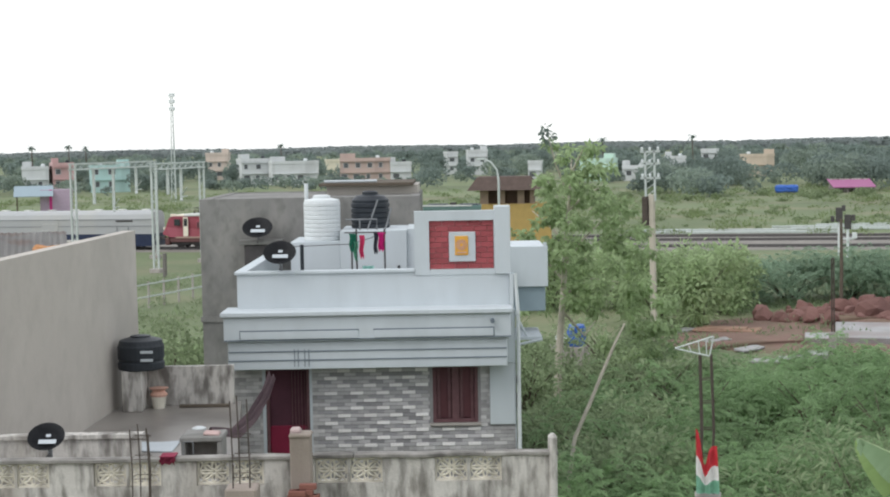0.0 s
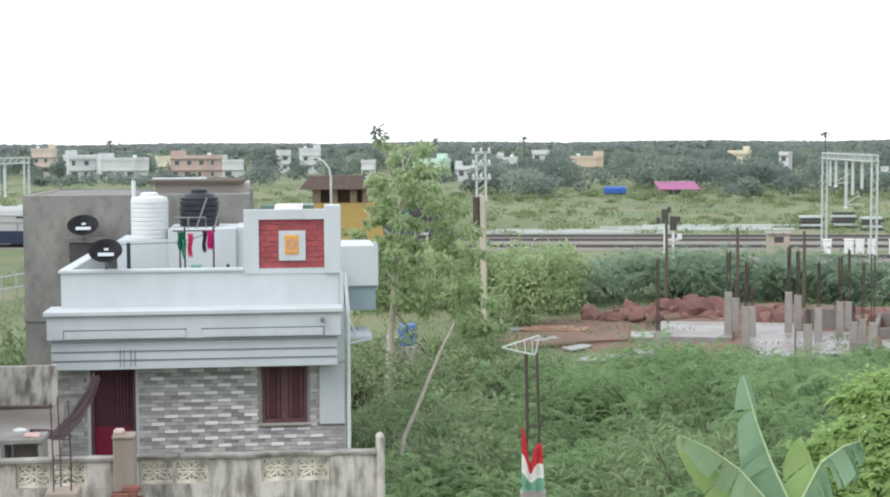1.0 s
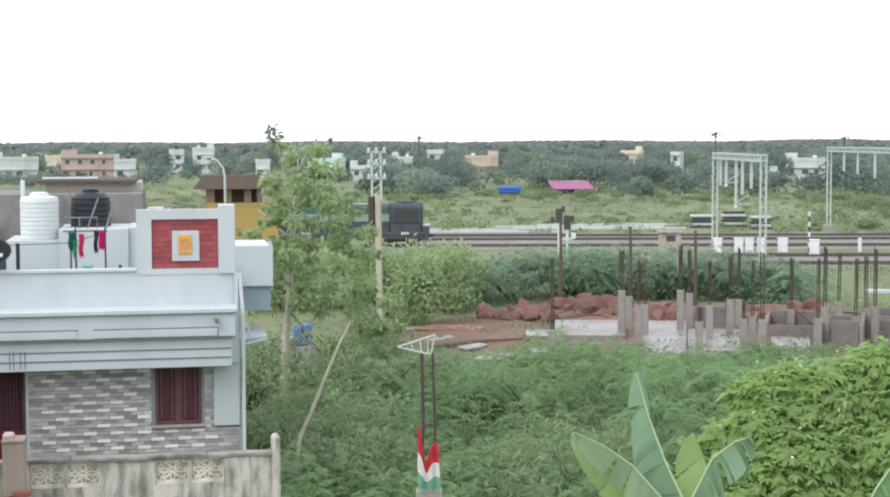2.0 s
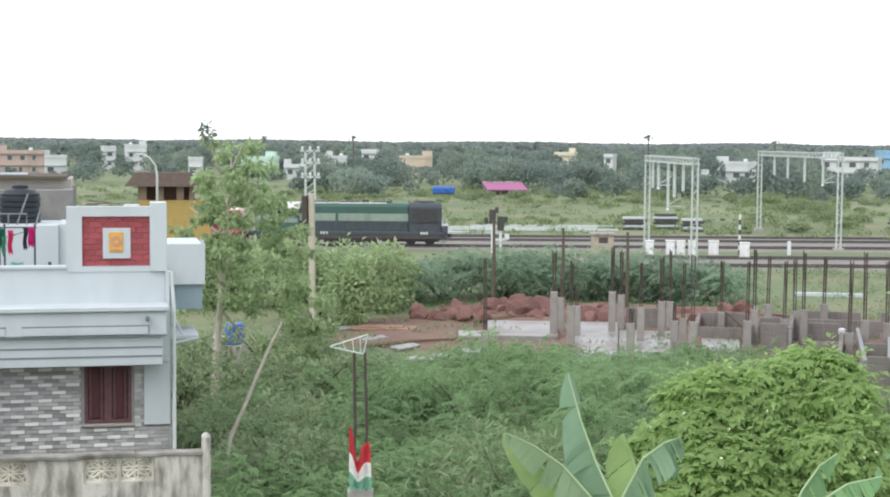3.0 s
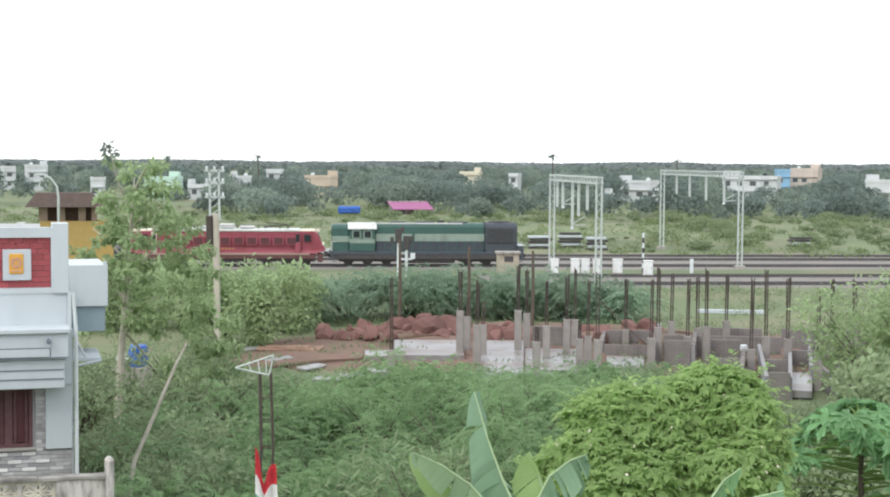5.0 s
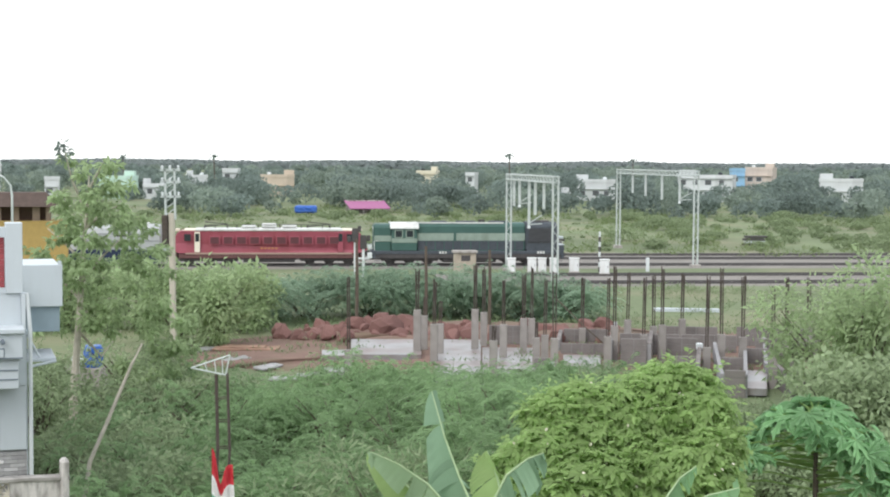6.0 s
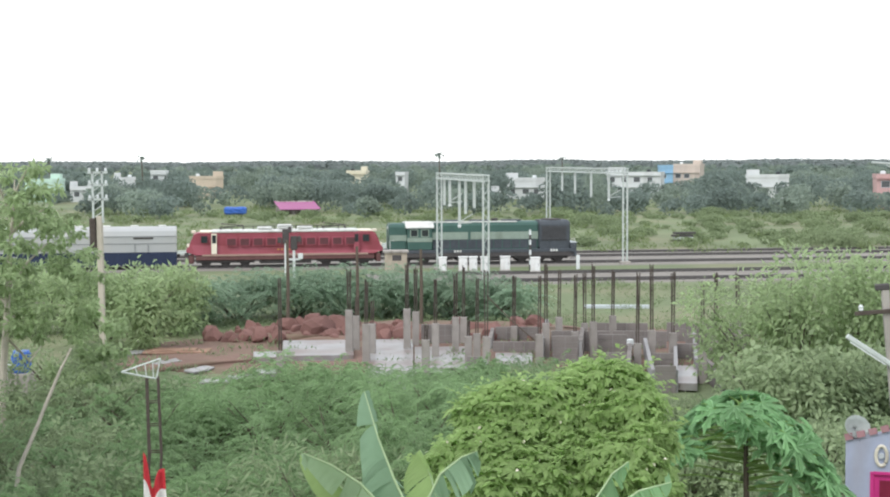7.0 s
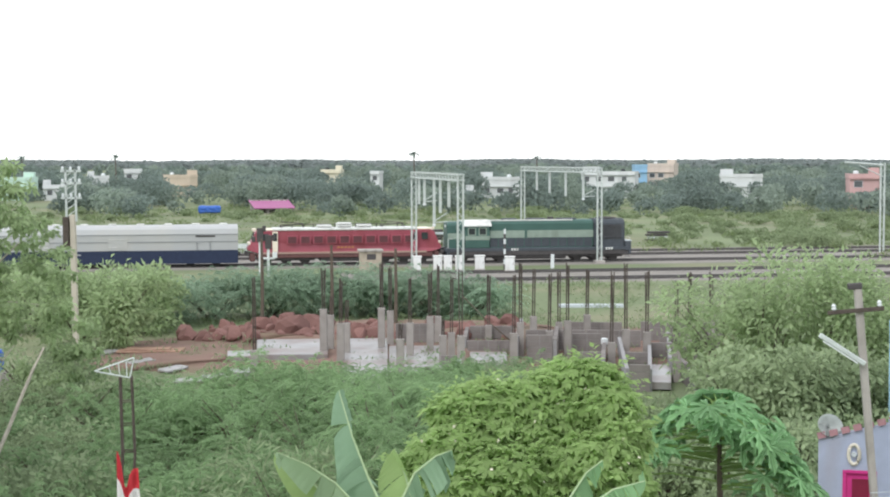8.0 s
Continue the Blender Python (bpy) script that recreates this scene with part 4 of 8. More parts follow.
def terrace():
    o = thing("terrace", hm(-3.0, 20, 0), "wet weathered cement terrace of a nearer building", "terrace", kind="structure")
    bm = bmesh.new()
    plan = ((-9.5, 20.1), (1.4, 20.1), (1.4, 23.5), (-3.45, 23.5), (-3.6, 25.2), (-4.3, 30.98), (-9.5, 30.98))
    lo = [bm.verts.new((u, v, 4.6)) for u, v in plan]
    hi = [bm.verts.new((u, v, 4.85)) for u, v in plan]
    bm.faces.new(hi)
    bm.faces.new(lo[::-1])
    for i in range(len(plan)):
        k = (i + 1) % len(plan)
        bm.faces.new((lo[i], lo[k], hi[k], hi[i]))
    part("slab", shifted(bm, -3, 20), WETFLOOR, o)
    part("lower_wall", shifted(boxes((-9.5, 1.4, 19.95, 20.095, 0, 4.84)), -3, 20), PLASTER, o)
    part("lower_wall", shifted(boxes((-9.5, -4.8, 30.8, 30.99, 0, 4.59)), -3, 20), PLASTER, o)
    w = thing("terrace_parapet", hm(-3.0, 20, 4.85), "stained plaster parapet with cream breeze-block panels", "parapet wall", kind="structure")
    gaps = [(-6.25, -5.36), (-4.77, -3.88), (-3.41, -2.52), (-1.84, -0.95), (-0.26, 0.63)]
    edges = [-9.5] + [q for g in gaps for q in g] + [1.35]
    for a, b in zip(edges[::2], edges[1::2]):
        part("wall_panel", shifted(ragged(boxes((a, b, 19.94, 20.06, 4.85, 5.90)), 1), -3, 20, 4.85), PLASTER, w)
    for a, b in gaps:
        part("low_panel", shifted(ragged(boxes((a, b, 19.94, 20.06, 4.85, 5.565)), 1), -3, 20, 4.85), PLASTER, w)
    for a, b in ((-9.5, -2.93), (-2.92, -1.33), (-1.32, 0.4), (0.41, 1.37)):
        part("coping", shifted(ragged(boxes((a, b, 19.90, 20.10, 5.90, 5.95), bevel=0.008), 5 + a, 0.018), -3, 20, 4.85), COPING, w)
    for a, b in gaps:
        for k in (0.25, 0.75):
            part("breeze_block", JALI, None, w, "cream flower-pattern breeze block", at=pose(a + (b - a) * k + 3.0, 0, 5.732 - 4.85) @ Matrix.Diagonal((0.70, 0.667, 0.72, 1)))
        part("mullion", shifted(boxes(((a + b) / 2 - 0.018, (a + b) / 2 + 0.018, 19.955, 20.045, 5.567, 5.898)), -3, 20, 4.85), PLASTER, w)
    part("end_post", shifted(boxes((1.25, 1.36, 19.88, 20.12, 4.85, 6.16), bevel=0.035), -3, 20, 4.85), PLASTER, w)
    bm = boxes((-2.12, -1.85, 19.45, 19.73, 0, 6.29), (-2.13, -1.84, 19.43, 19.75, 6.27, 6.32), bevel=0.015)
    solo("pillar", shifted(ragged(bm, 9, 0.006), -1.92, 19.6), mat("brown_cement", (0.30, 0.255, 0.22), 0.9, var=0.2, scale=1.5, bump=0.4, stain=((0.2, 0.17, 0.14), 0.6, 2.0)), hm(-1.92, 19.6), "bare brown cement pillar beside the parapet", "pillar")
    bm = boxes((-6.25, -4.40, 30.6, 30.75, 4.85, 5.64))
    solo("back_wall", shifted(ragged(bm, 13), -5.7, 30.6, 4.85), PLASTER, hm(-5.7, 30.6, 4.85), "stained plaster wall behind the terrace", "wall", kind="structure")
    solo("wall_stub", shifted(ragged(boxes((-6.5, -6.10, 29.85, 30.58, 4.85, 5.66), bevel=0.015), 4), -6.3, 30, 4.85), PLASTER, hm(-6.3, 30, 4.85), "plaster stub wall under the water tank", "wall", kind="structure")
    bm = boxes((-8.5, -4.66, 22.45, 22.58, 4.85, 5.75), (-8.55, -4.62, 22.40, 22.63, 5.75, 5.81))
    solo("front_wall", shifted(ragged(bm, 17), -6, 22.5, 4.85), PLASTER, hm(-6, 22.5, 4.85), "black-stained low terrace wall with coping", "wall", kind="structure")


terrace()


def neighbour():
    bm = bmesh.new()
    v = [bm.verts.new(q) for q in ((-7.06, 23, 0), (-6.59, 32.2, 0), (-6.62, 32.2, 8.32), (-7.06, 23, 8.32), (-7.31, 23, 0), (-6.84, 32.2, 0), (-6.87, 32.2, 8.32), (-7.31, 23, 8.32))]
    for f in ((0, 1, 2, 3), (5, 4, 7, 6), (3, 2, 6, 7), (1, 5, 6, 2), (4, 0, 3, 7), (0, 4, 5, 1)):
        bm.faces.new([v[i] for i in f])
    bmesh.ops.recalc_face_normals(bm, faces=bm.faces[:])
    box(bm, -13, -6.85, 32.0, 32.2, 0, 6.4)
    solo("side_wall", shifted(bm, -6.8, 25), RAWPLASTER, hm(-6.8, 25), "tall bare cement side wall of a neighbouring building", "wall", kind="structure")
    g = thing("grey_building", hm(-5.2, 42), "dark unpainted cement building behind the white house", "building")
    for q in ((-6.66, -0.75, 41, 41.25, 0, 8.66), (-6.66, -6.4, 41.25, 47, 0, 8.66), (-1.0, -0.75, 41.25, 47, 0, 8.66), (-6.4, -1.0, 46.75, 47, 0, 8.66)):
        part("wall", shifted(boxes(q), -5.2, 42), CEMENT, g)
    part("floor_line", shifted(boxes((-6.70, -0.7, 40.95, 41.0, 5.35, 5.5)), -5.2, 42), CEMENT, g)
    part("upper_block", shifted(boxes((-3.4, -0.82, 43.2, 46.5, 8.5, 8.9)), -5.2, 42), RAWPLASTER, g, "brown plaster rooftop room")
    part("roof_slab", shifted(boxes((-3.6, -0.95, 42.9, 46.9, 8.902, 8.98)), -5.2, 42), DARKBARK, g)
    part("roof", shifted(boxes((-6.4, -1.0, 41.25, 46.75, 8.4, 8.64)), -5.2, 42), CEMENT, g)

    # the plain building on whose roof the camera stands
    solo("lookout_roof", boxes((-9, 9, -9, 1.5, 8.15, 8.4)), CEMENT, pose(0, 0, 0, 0, 0, 15), "plain cement roof under the lookout", "roof", kind="structure")
    solo("lookout_wall", boxes((-9, 9, -9, 1.5, 0, 8.14)), RAWPLASTER, pose(0, 0, 0, 0, 0, 15), "plain plaster building under the lookout", "building", kind="structure")
    # a lower tin roof between the side wall and the railway
    p = R2(40.6, 60)
    o = thing("tin_shed", pose(p.x, p.y, 0, 0, 0, 41), "long shed with a weathered grey tin roof", "shed")
    bm = bmesh.new()
    n = 48
    rows = []
    for y, z in ((-3.2, 5.75), (2.2, 6.85)):
        rows.append([bm.verts.new((-6 + 6.2 * i / n, y, z + (0.05 if i % 2 else 0))) for i in range(n + 1)])
    for i in range(n):
        bm.faces.new((rows[0][i], rows[0][i + 1], rows[1][i + 1], rows[1][i]))
    bmesh.ops.solidify(bm, geom=bm.faces[:], thickness=0.03)
    part("roof", bm, mat("weathered_tin", (0.33, 0.32, 0.31), 0.6, 0.2, var=0.2, scale=0.6, stain=((0.26, 0.17, 0.13), 0.6, 0.8)), o, "corrugated grey tin roof")
    part("wall", boxes((-6, 0.2, -2.9, -2.7, 0, 5.72)), mat("red_brown_wall", (0.30, 0.13, 0.10), 0.9, var=0.2), o)
    part("wall", boxes((-6, 0.2, 1.9, 2.1, 0, 6.7)), RAWPLASTER, o)
    q = R2(41.1, 57.6)
    solo("bundle", ragged(boxes((-0.55, 0.55, -0.3, 0.3, 0, 0.75), bevel=0.12), 3, 0.08), mat("rust_orange_sheet", (0.45, 0.22, 0.10), 0.8, var=0.25), pose(q.x, q.y, 5.85, 0, 0, 41), "orange-brown covered bundle on the tin roof", "bundle")


neighbour()


# ---- plants ----
def tree_thing(name, x, y, label, category, group=""):
    return thing(name, pose(x, y, 0), label, category, group)


def bush(az, d, r, h, count, leaf, length, width, label, group, seed, droop=0.3):
    c = R2(az, d)
    q = random.Random(seed)
    o = tree_thing("bush", c.x, c.y, label, "bush", group)
    bm = bmesh.new()
    clumps = []
    for k in range(9):
        a, e = q.uniform(0, 2 * math.pi), q.uniform(0.35, 0.95)
        tip = Vector((r * e * math.cos(a), r * e * math.sin(a), h * q.uniform(0.5, 0.88)))
        mid = tip * 0.5 + Vector((q.uniform(-.2, .2), q.uniform(-.2, .2), h * 0.12))
        tube(bm, [(0, 0, -0.05), mid, tip], [0.06, 0.035, 0.012], 5)
        clumps.append((tip.x, tip.y, tip.z, r * q.uniform(0.3, 0.5), r * q.uniform(0.3, 0.5), h * q.uniform(0.14, 0.26)))
    clumps += blobs(14, 0, 0, h * 0.34, r * 0.8, r * 0.8, h * 0.36, r * 0.36, seed + 1)
    part("stem", bm, DARKBARK, o)
    if leaf in (L_PROSOPIS, L_HAZED_THORN):
        me = spray_mesh("foliage", clumps, count // 13, 24, length * 3.6, length * 0.5, width * 0.95, leaf, 0.62, 0.55, 0.35)
    else:
        me = leaf_mesh("foliage", clumps, count, length, width, leaf, droop)
    part("foliage", me, None, o)
    return o


def near_bushes():
    q = random.Random(21)
    k = 0
    # the prosopis thicket below
    for d, n, a0, a1 in ((62, 8, 2, 15.5), (55, 9, 0, 18), (48, 9, 0, 20), (42, 9, 2, 21), (36, 8, 4, 20), (31, 6, 8, 20)):
        for i in range(n):
            az = a0 + (a1 - a0) * (i + q.uniform(0.2, 0.8)) / n
            h = {62: 1.7, 55: 2.3, 48: 2.9, 42: 3.2, 36: 3.2, 31: 3.0}[d] * q.uniform(0.75, 1.2)
            if az > 12:
                h *= 0.8
            bush(az, d + q.uniform(-2, 2), q.uniform(2.0, 2.9), h, 4200, L_PROSOPIS if q.random() < 0.85 else L_MIXED, 0.30, 0.055, "feathery green prosopis bush in a thicket", "thicket bushes", 100 + k)
            k += 1
    # mixed bushes beside the white house
    for d, n, a0, a1 in ((64, 5, 18.5, 25.5), (54, 6, 18.5, 25.5), (45, 6, 18.5, 24.5), (37, 5, 19, 24)):
        for i in range(n):
            az = a0 + (a1 - a0) * (i + q.uniform(0.2, 0.8)) / n
            gap = 20.4 < az < 23.0 and d > 42
            bush(az, d + q.uniform(-2, 2), q.uniform(1.0, 1.3) if gap else q.uniform(1.5, 2.3), 0.8 if gap else q.uniform(2.0, 3.0), 1800, L_MIXED, 0.20, 0.10, "broad-leaved green bush beside the house", "mixed bushes", 300 + k)
            k += 1
    # thicket behind the rocks
    for az, d, r, h in ((17.6, 94, 3, 3.8), (16, 96, 4, 2.6), (13.8, 97, 4.5, 2.9), (11.5, 98, 4.5, 3.1), (9.6, 99, 4, 2.6), (7.5, 99, 4, 3.1), (5.6, 98, 3.5, 2.7), (4.0, 97, 2.6, 2.0), (18.5, 84, 2.4, 4.8), (17.0, 82, 2.2, 4.4), (16.2, 90, 2.5, 3.8),
                        (20, 92, 3.2, 4.0), (22.5, 92, 3.2, 4.2), (25, 94, 3.2, 4.2)):
        bush(az, d, r, h, *((9000, L_HAZED_THORN, 0.40, 0.075) if az < 16.1 else (2300, L_TALL, 0.38, 0.17)), "green thorn bush behind the rock heap", "thorn bushes", 400 + k)
        k += 1
    # tall shrubs beyond the papaya
    for az, d, r, h in ((-5.6, 64, 2.6, 5.0), (-6.8, 62, 2.6, 6.3), (-8.2, 62, 2.6, 6.2), (-9.8, 62, 2.6, 5.8), (-11.6, 63, 2.8, 5.4), (-13.5, 63, 2.8, 5.2), (-6.2, 54, 2.0, 3.6), (-7.8, 53, 2.0, 3.6), (-9.4, 54, 2.0, 3.4), (-11, 55, 2.0, 3.4)):
        bush(az, d, r, h, 3000, L_TALL if d > 60 else L_MIXED, 0.28, 0.13, "tall light-green shrub with thin stems", "tall shrubs", 500 + k)
        k += 1
    for az, d, r, h in ((-3.0, 44, 1.6, 1.9), (-4.6, 46, 1.7, 1.8), (-6.2, 44, 1.7, 2.2), (-7.6, 45, 1.7, 2.4), (-9.2, 46, 1.8, 2.6), (-1.6, 52, 1.8, 1.8), (-3.6, 53, 1.8, 1.6), (-5.6, 40, 1.0, 1.6), (-8.0, 40, 1.1, 2.0)):
        bush(az, d, r, h, 2200, L_MIXED, 0.20, 0.10, "leafy green bush in the yard behind the papaya", "yard bushes", 700 + k)
        k += 1
    # strip behind the house and under the fence
    for az, d, r, h in ((36.6, 46, 1.6, 5.0), (35.5, 48, 1.6, 4.6), (37.6, 70, 2, 1.2), (36, 74, 2, 1.0), (34.9, 60, 2, 1.4)):
        bush(az, d, r, h, 1600, L_MIXED, 0.22, 0.11, "leafy bush behind the terrace", "yard bushes", 600 + k)
        k += 1


near_bushes()


def tall_tree():
    b = R2(22.3, 58)
    o = tree_thing("tree", b.x, b.y, "tall slender tree with pale trunk and drooping light leaves", "tree")

    def q(az, z, d=58):
        return R2(az, d, z) - b
    bm = bmesh.new()
    tube(bm, [q(22.35, -0.05), q(22.3, 1.6), q(22.1, 4.0), q(21.95, 6.4), q(21.8, 8.0), q(21.7, 9.4)], [0.17, 0.15, 0.12, 0.09, 0.06, 0.02], 8)
    limbs = [((22.1, 3.6), (21.3, 2.6), (20.6, 3.5)), ((22.0, 5.4), (21.3, 6.4), (20.6, 7.1)), ((21.95, 6.2), (22.7, 7.0), (23.2, 7.4)), ((21.85, 7.4), (21.2, 8.1), (20.7, 8.3)), ((22.05, 4.8), (22.8, 5.6), (23.5, 5.9)),
             ((21.8, 8.0), (22.3, 9.2), (22.55, 10.2)), ((22.1, 4.2), (21.0, 4.8), (20.0, 4.6)), ((21.75, 8.8), (21.4, 9.5), (21.2, 9.9))]
    for i, l in enumerate(limbs):
        tube(bm, [q(az, z, 58 + (j * (-1) ** i) * 0.6) for j, (az, z) in enumerate(l)], [0.06, 0.04, 0.015], 6)
    part("trunk", bm, BARK, o, "pale grey-brown trunk and limbs")
    cl = []
    rr = random.Random(5)
    for az, z, k in ((21.7, 9.5, .55), (21.2, 9.3, .55), (22.0, 8.9, .6), (21.3, 8.5, .7), (20.8, 8.1, .6), (22.2, 8.0, .6), (21.6, 7.7, .8), (20.5, 7.3, .7), (23.0, 7.4, .55), (22.5, 6.9, .7), (21.2, 6.9, .8), (20.1, 6.8, .7), (23.5, 6.1, .6),
                     (22.3, 6.0, .7), (20.8, 6.2, .8), (19.7, 6.1, .7), (19.3, 5.4, .6), (21.6, 5.2, .6), (20.4, 5.2, .8), (23.3, 5.2, .5), (19.8, 4.4, .7), (20.8, 4.1, .6), (22.9, 4.2, .5), (19.5, 3.4, .6), (20.4, 3.1, .7), (21.2, 4.2, .5), (18.9, 4.6, .6), (18.6, 3.6, .6), (19.0, 2.6, .7), (19.9, 2.2, .7), (18.4, 2.4, .5), (18.9, 1.6, .6), (20.6, 1.9, .6)):
        p = q(az, z, 58 + rr.uniform(-1.6, 1.6))
        for m in range(5):
            e = k * rr.uniform(0.28, 0.5)
            c = p + Vector((rr.uniform(-1.5, 1.5), rr.uniform(-1.5, 1.5), rr.uniform(-1, 1))) * k
            bearing = math.degrees(math.atan2(-(c.x + b.x), c.y + b.y))
            if not (20.7 < bearing < 22.6 and c.z < 3.4):  # the crown is open low down
                cl.append((*c, e, e, e * 0.6))
    part("crown", leaf_mesh("crown", cl, 5800, 0.29, 0.14, L_TALL, droop=0.7, shell=0.2), None, o)
    p = q(22.58, 10.25)
    part("top_tuft", leaf_mesh("top_tuft", [(p.x, p.y, p.z, 0.24, 0.24, 0.34), (p.x - 0.1, p.y, p.z + 0.25, 0.15, 0.15, 0.2)], 110, 0.17, 0.09, L_HAZED_FAR, droop=0.6, shell=0.3), None, o)
    # a dead leaning stem before it
    s = R2(22.2, 35)
    bm = bmesh.new()
    tube(bm, [R2(22.2, 35, -0.05) - s, R2(22.1, 35, 1.8) - s, R2(21.75, 35, 3.2) - s, R2(21.1, 35, 4.1) - s, R2(20.7, 35, 4.7) - s, R2(20.2, 35, 5.4) - s, R2(19.84, 35, 5.85) - s], [0.08, 0.06, 0.05, 0.045, 0.04, 0.035, 0.025], 8)
    solo("dead_stem", bm, BARK, pose(s.x, s.y, 0), "bare pale leaning tree stem among bushes", "dead stem", smooth=True)


tall_tree()


def bright_tree():
    b = R2(1.4, 30)
    o = tree_thing("tree", b.x, b.y, "bushy bright yellow-green tree with small pale flowers", "tree")
    bm = bmesh.new()
    tube(bm, [(0, 0, -0.05), (0.05, 0, 1.5), (0, 0.1, 3.2)], [0.16, 0.13, 0.08], 8)
    cl = []
    rr = random.Random(8)
    for az, z, k in ((-0.4, 5.55, .62), (0.6, 5.45, .6), (-1.0, 5.15, .6), (1.5, 5.1, .65), (-1.5, 4.6, .55), (2.6, 5.15, .65), (0.2, 4.8, .8), (3.5, 5.2, .6), (4.6, 4.95, .55), (5.6, 4.2, .55), (6.1, 3.4, .5), (-1.5, 3.8, .6), (-0.7, 4.2, .8), (1.2, 4.2, .8),
                     (2.8, 4.0, .8), (4.0, 3.7, .8), (5.2, 3.2, .7), (-1.7, 3.0, .6), (-0.8, 3.2, .85), (0.6, 3.3, .9), (2.2, 3.1, .9), (3.8, 2.8, .9), (5.0, 2.3, .8), (5.9, 2.6, .75), (6.5, 2.5, .6), (5.0, 4.2, .65), (4.4, 4.4, .7), (5.6, 3.5, .7), (3.3, 4.6, .7), (6.6, 3.1, .5), (2.0, 4.7, .7)):
        p = R2(az, 30 + rr.uniform(-0.4, 0.5) - (5.2 - z) * 1.1, z) - b
        cl.append((p.x, p.y, p.z, k * 1.05, k * 1.05, k * 0.75))
        tube(bm, [(0, 0, 1.6), (p.x * 0.5, p.y * 0.5, p.z * 0.72), p], [0.06, 0.035, 0.012], 5)
    part("trunk", bm, DARKBARK, o)
    part("crown", spray_mesh("crown", cl, 1500, 11, 0.5, 0.17, 0.085, L_BRIGHT, 0.2, 0.35), None, o)
    part("outer_leaves", rosette_mesh("outer_leaves", cl, 11500, 7, 0.15, 0.072, L_BRIGHT), None, o)
    tagged(part("flowers", leaf_mesh("flowers", cl, 420, 0.075, 0.065, LOCOCREAM, droop=0.0, shell=0.95), None, o), "small cream flowers", kind="stuff")


bright_tree()


def hanging_blade(bm, mid, width, dir_a, dir_b, tear=0.0, seed=0, n=44, curl=0.25):
    """A banana leaf: from its midrib (points) one half hangs each way; edges wave, and tears run in to the rib."""
    q = random.Random(seed)
    mid = [Vector(p) for p in mid]

    def along(f):
        k = min(int(f * (len(mid) - 1)), len(mid) - 2)
        g = f * (len(mid) - 1) - k
        a, b, c, d = mid[max(k - 1, 0)], mid[k], mid[k + 1], mid[min(k + 2, len(mid) - 1)]
        return 0.5 * (2 * b + (c - a) * g + (2 * a - 5 * b + 4 * c - d) * g * g + (3 * b - a - 3 * c + d) * g ** 3)
    for d, s in ((Vector(dir_a), 1), (Vector(dir_b), -1)):
        d = d.normalized()
        prev, hang = None, 0.0

        def rib_row(f, hang, i):
            c = along(f)
            w = width * min(1.0, 0.45 + f / 0.2) * (1 - 0.97 * max(0.0, (f - 0.4) / 0.6) ** 1.7)
            tang = (along(min(f + 0.03, 1)) - along(max(f - 0.03, 0))).normalized()
            nr = tang.cross(d).normalized()
            return [bm.verts.new(c + d * (w * t * (1 - 0.25 * abs(hang))) - Vector((0, 0, 1)) * ((curl + 0.5 * max(hang, 0)) * w * t * t) + nr * ((0.05 * width * math.sin(9 * f + seed + 2 * t) + 0.02 * width * math.sin(i * 1.9) + 0.35 * width * hang * t) * t)
                                 + tang * ((0.22 - 0.2 * hang) * w * t)) for t in (0, 0.2, 0.45, 0.72, 1.0)]
        for i in range(n + 1):
            row = rib_row(i / n, hang, i)
            if prev:
                for k in range(4):
                    bm.faces.new((prev[k], prev[k + 1], row[k + 1], row[k]))
            prev = row
            if q.random() < tear and 4 < i < n - 3:
                hang = q.uniform(-0.7, 1.0)
                prev = rib_row((i + 0.12) / n, hang, i)


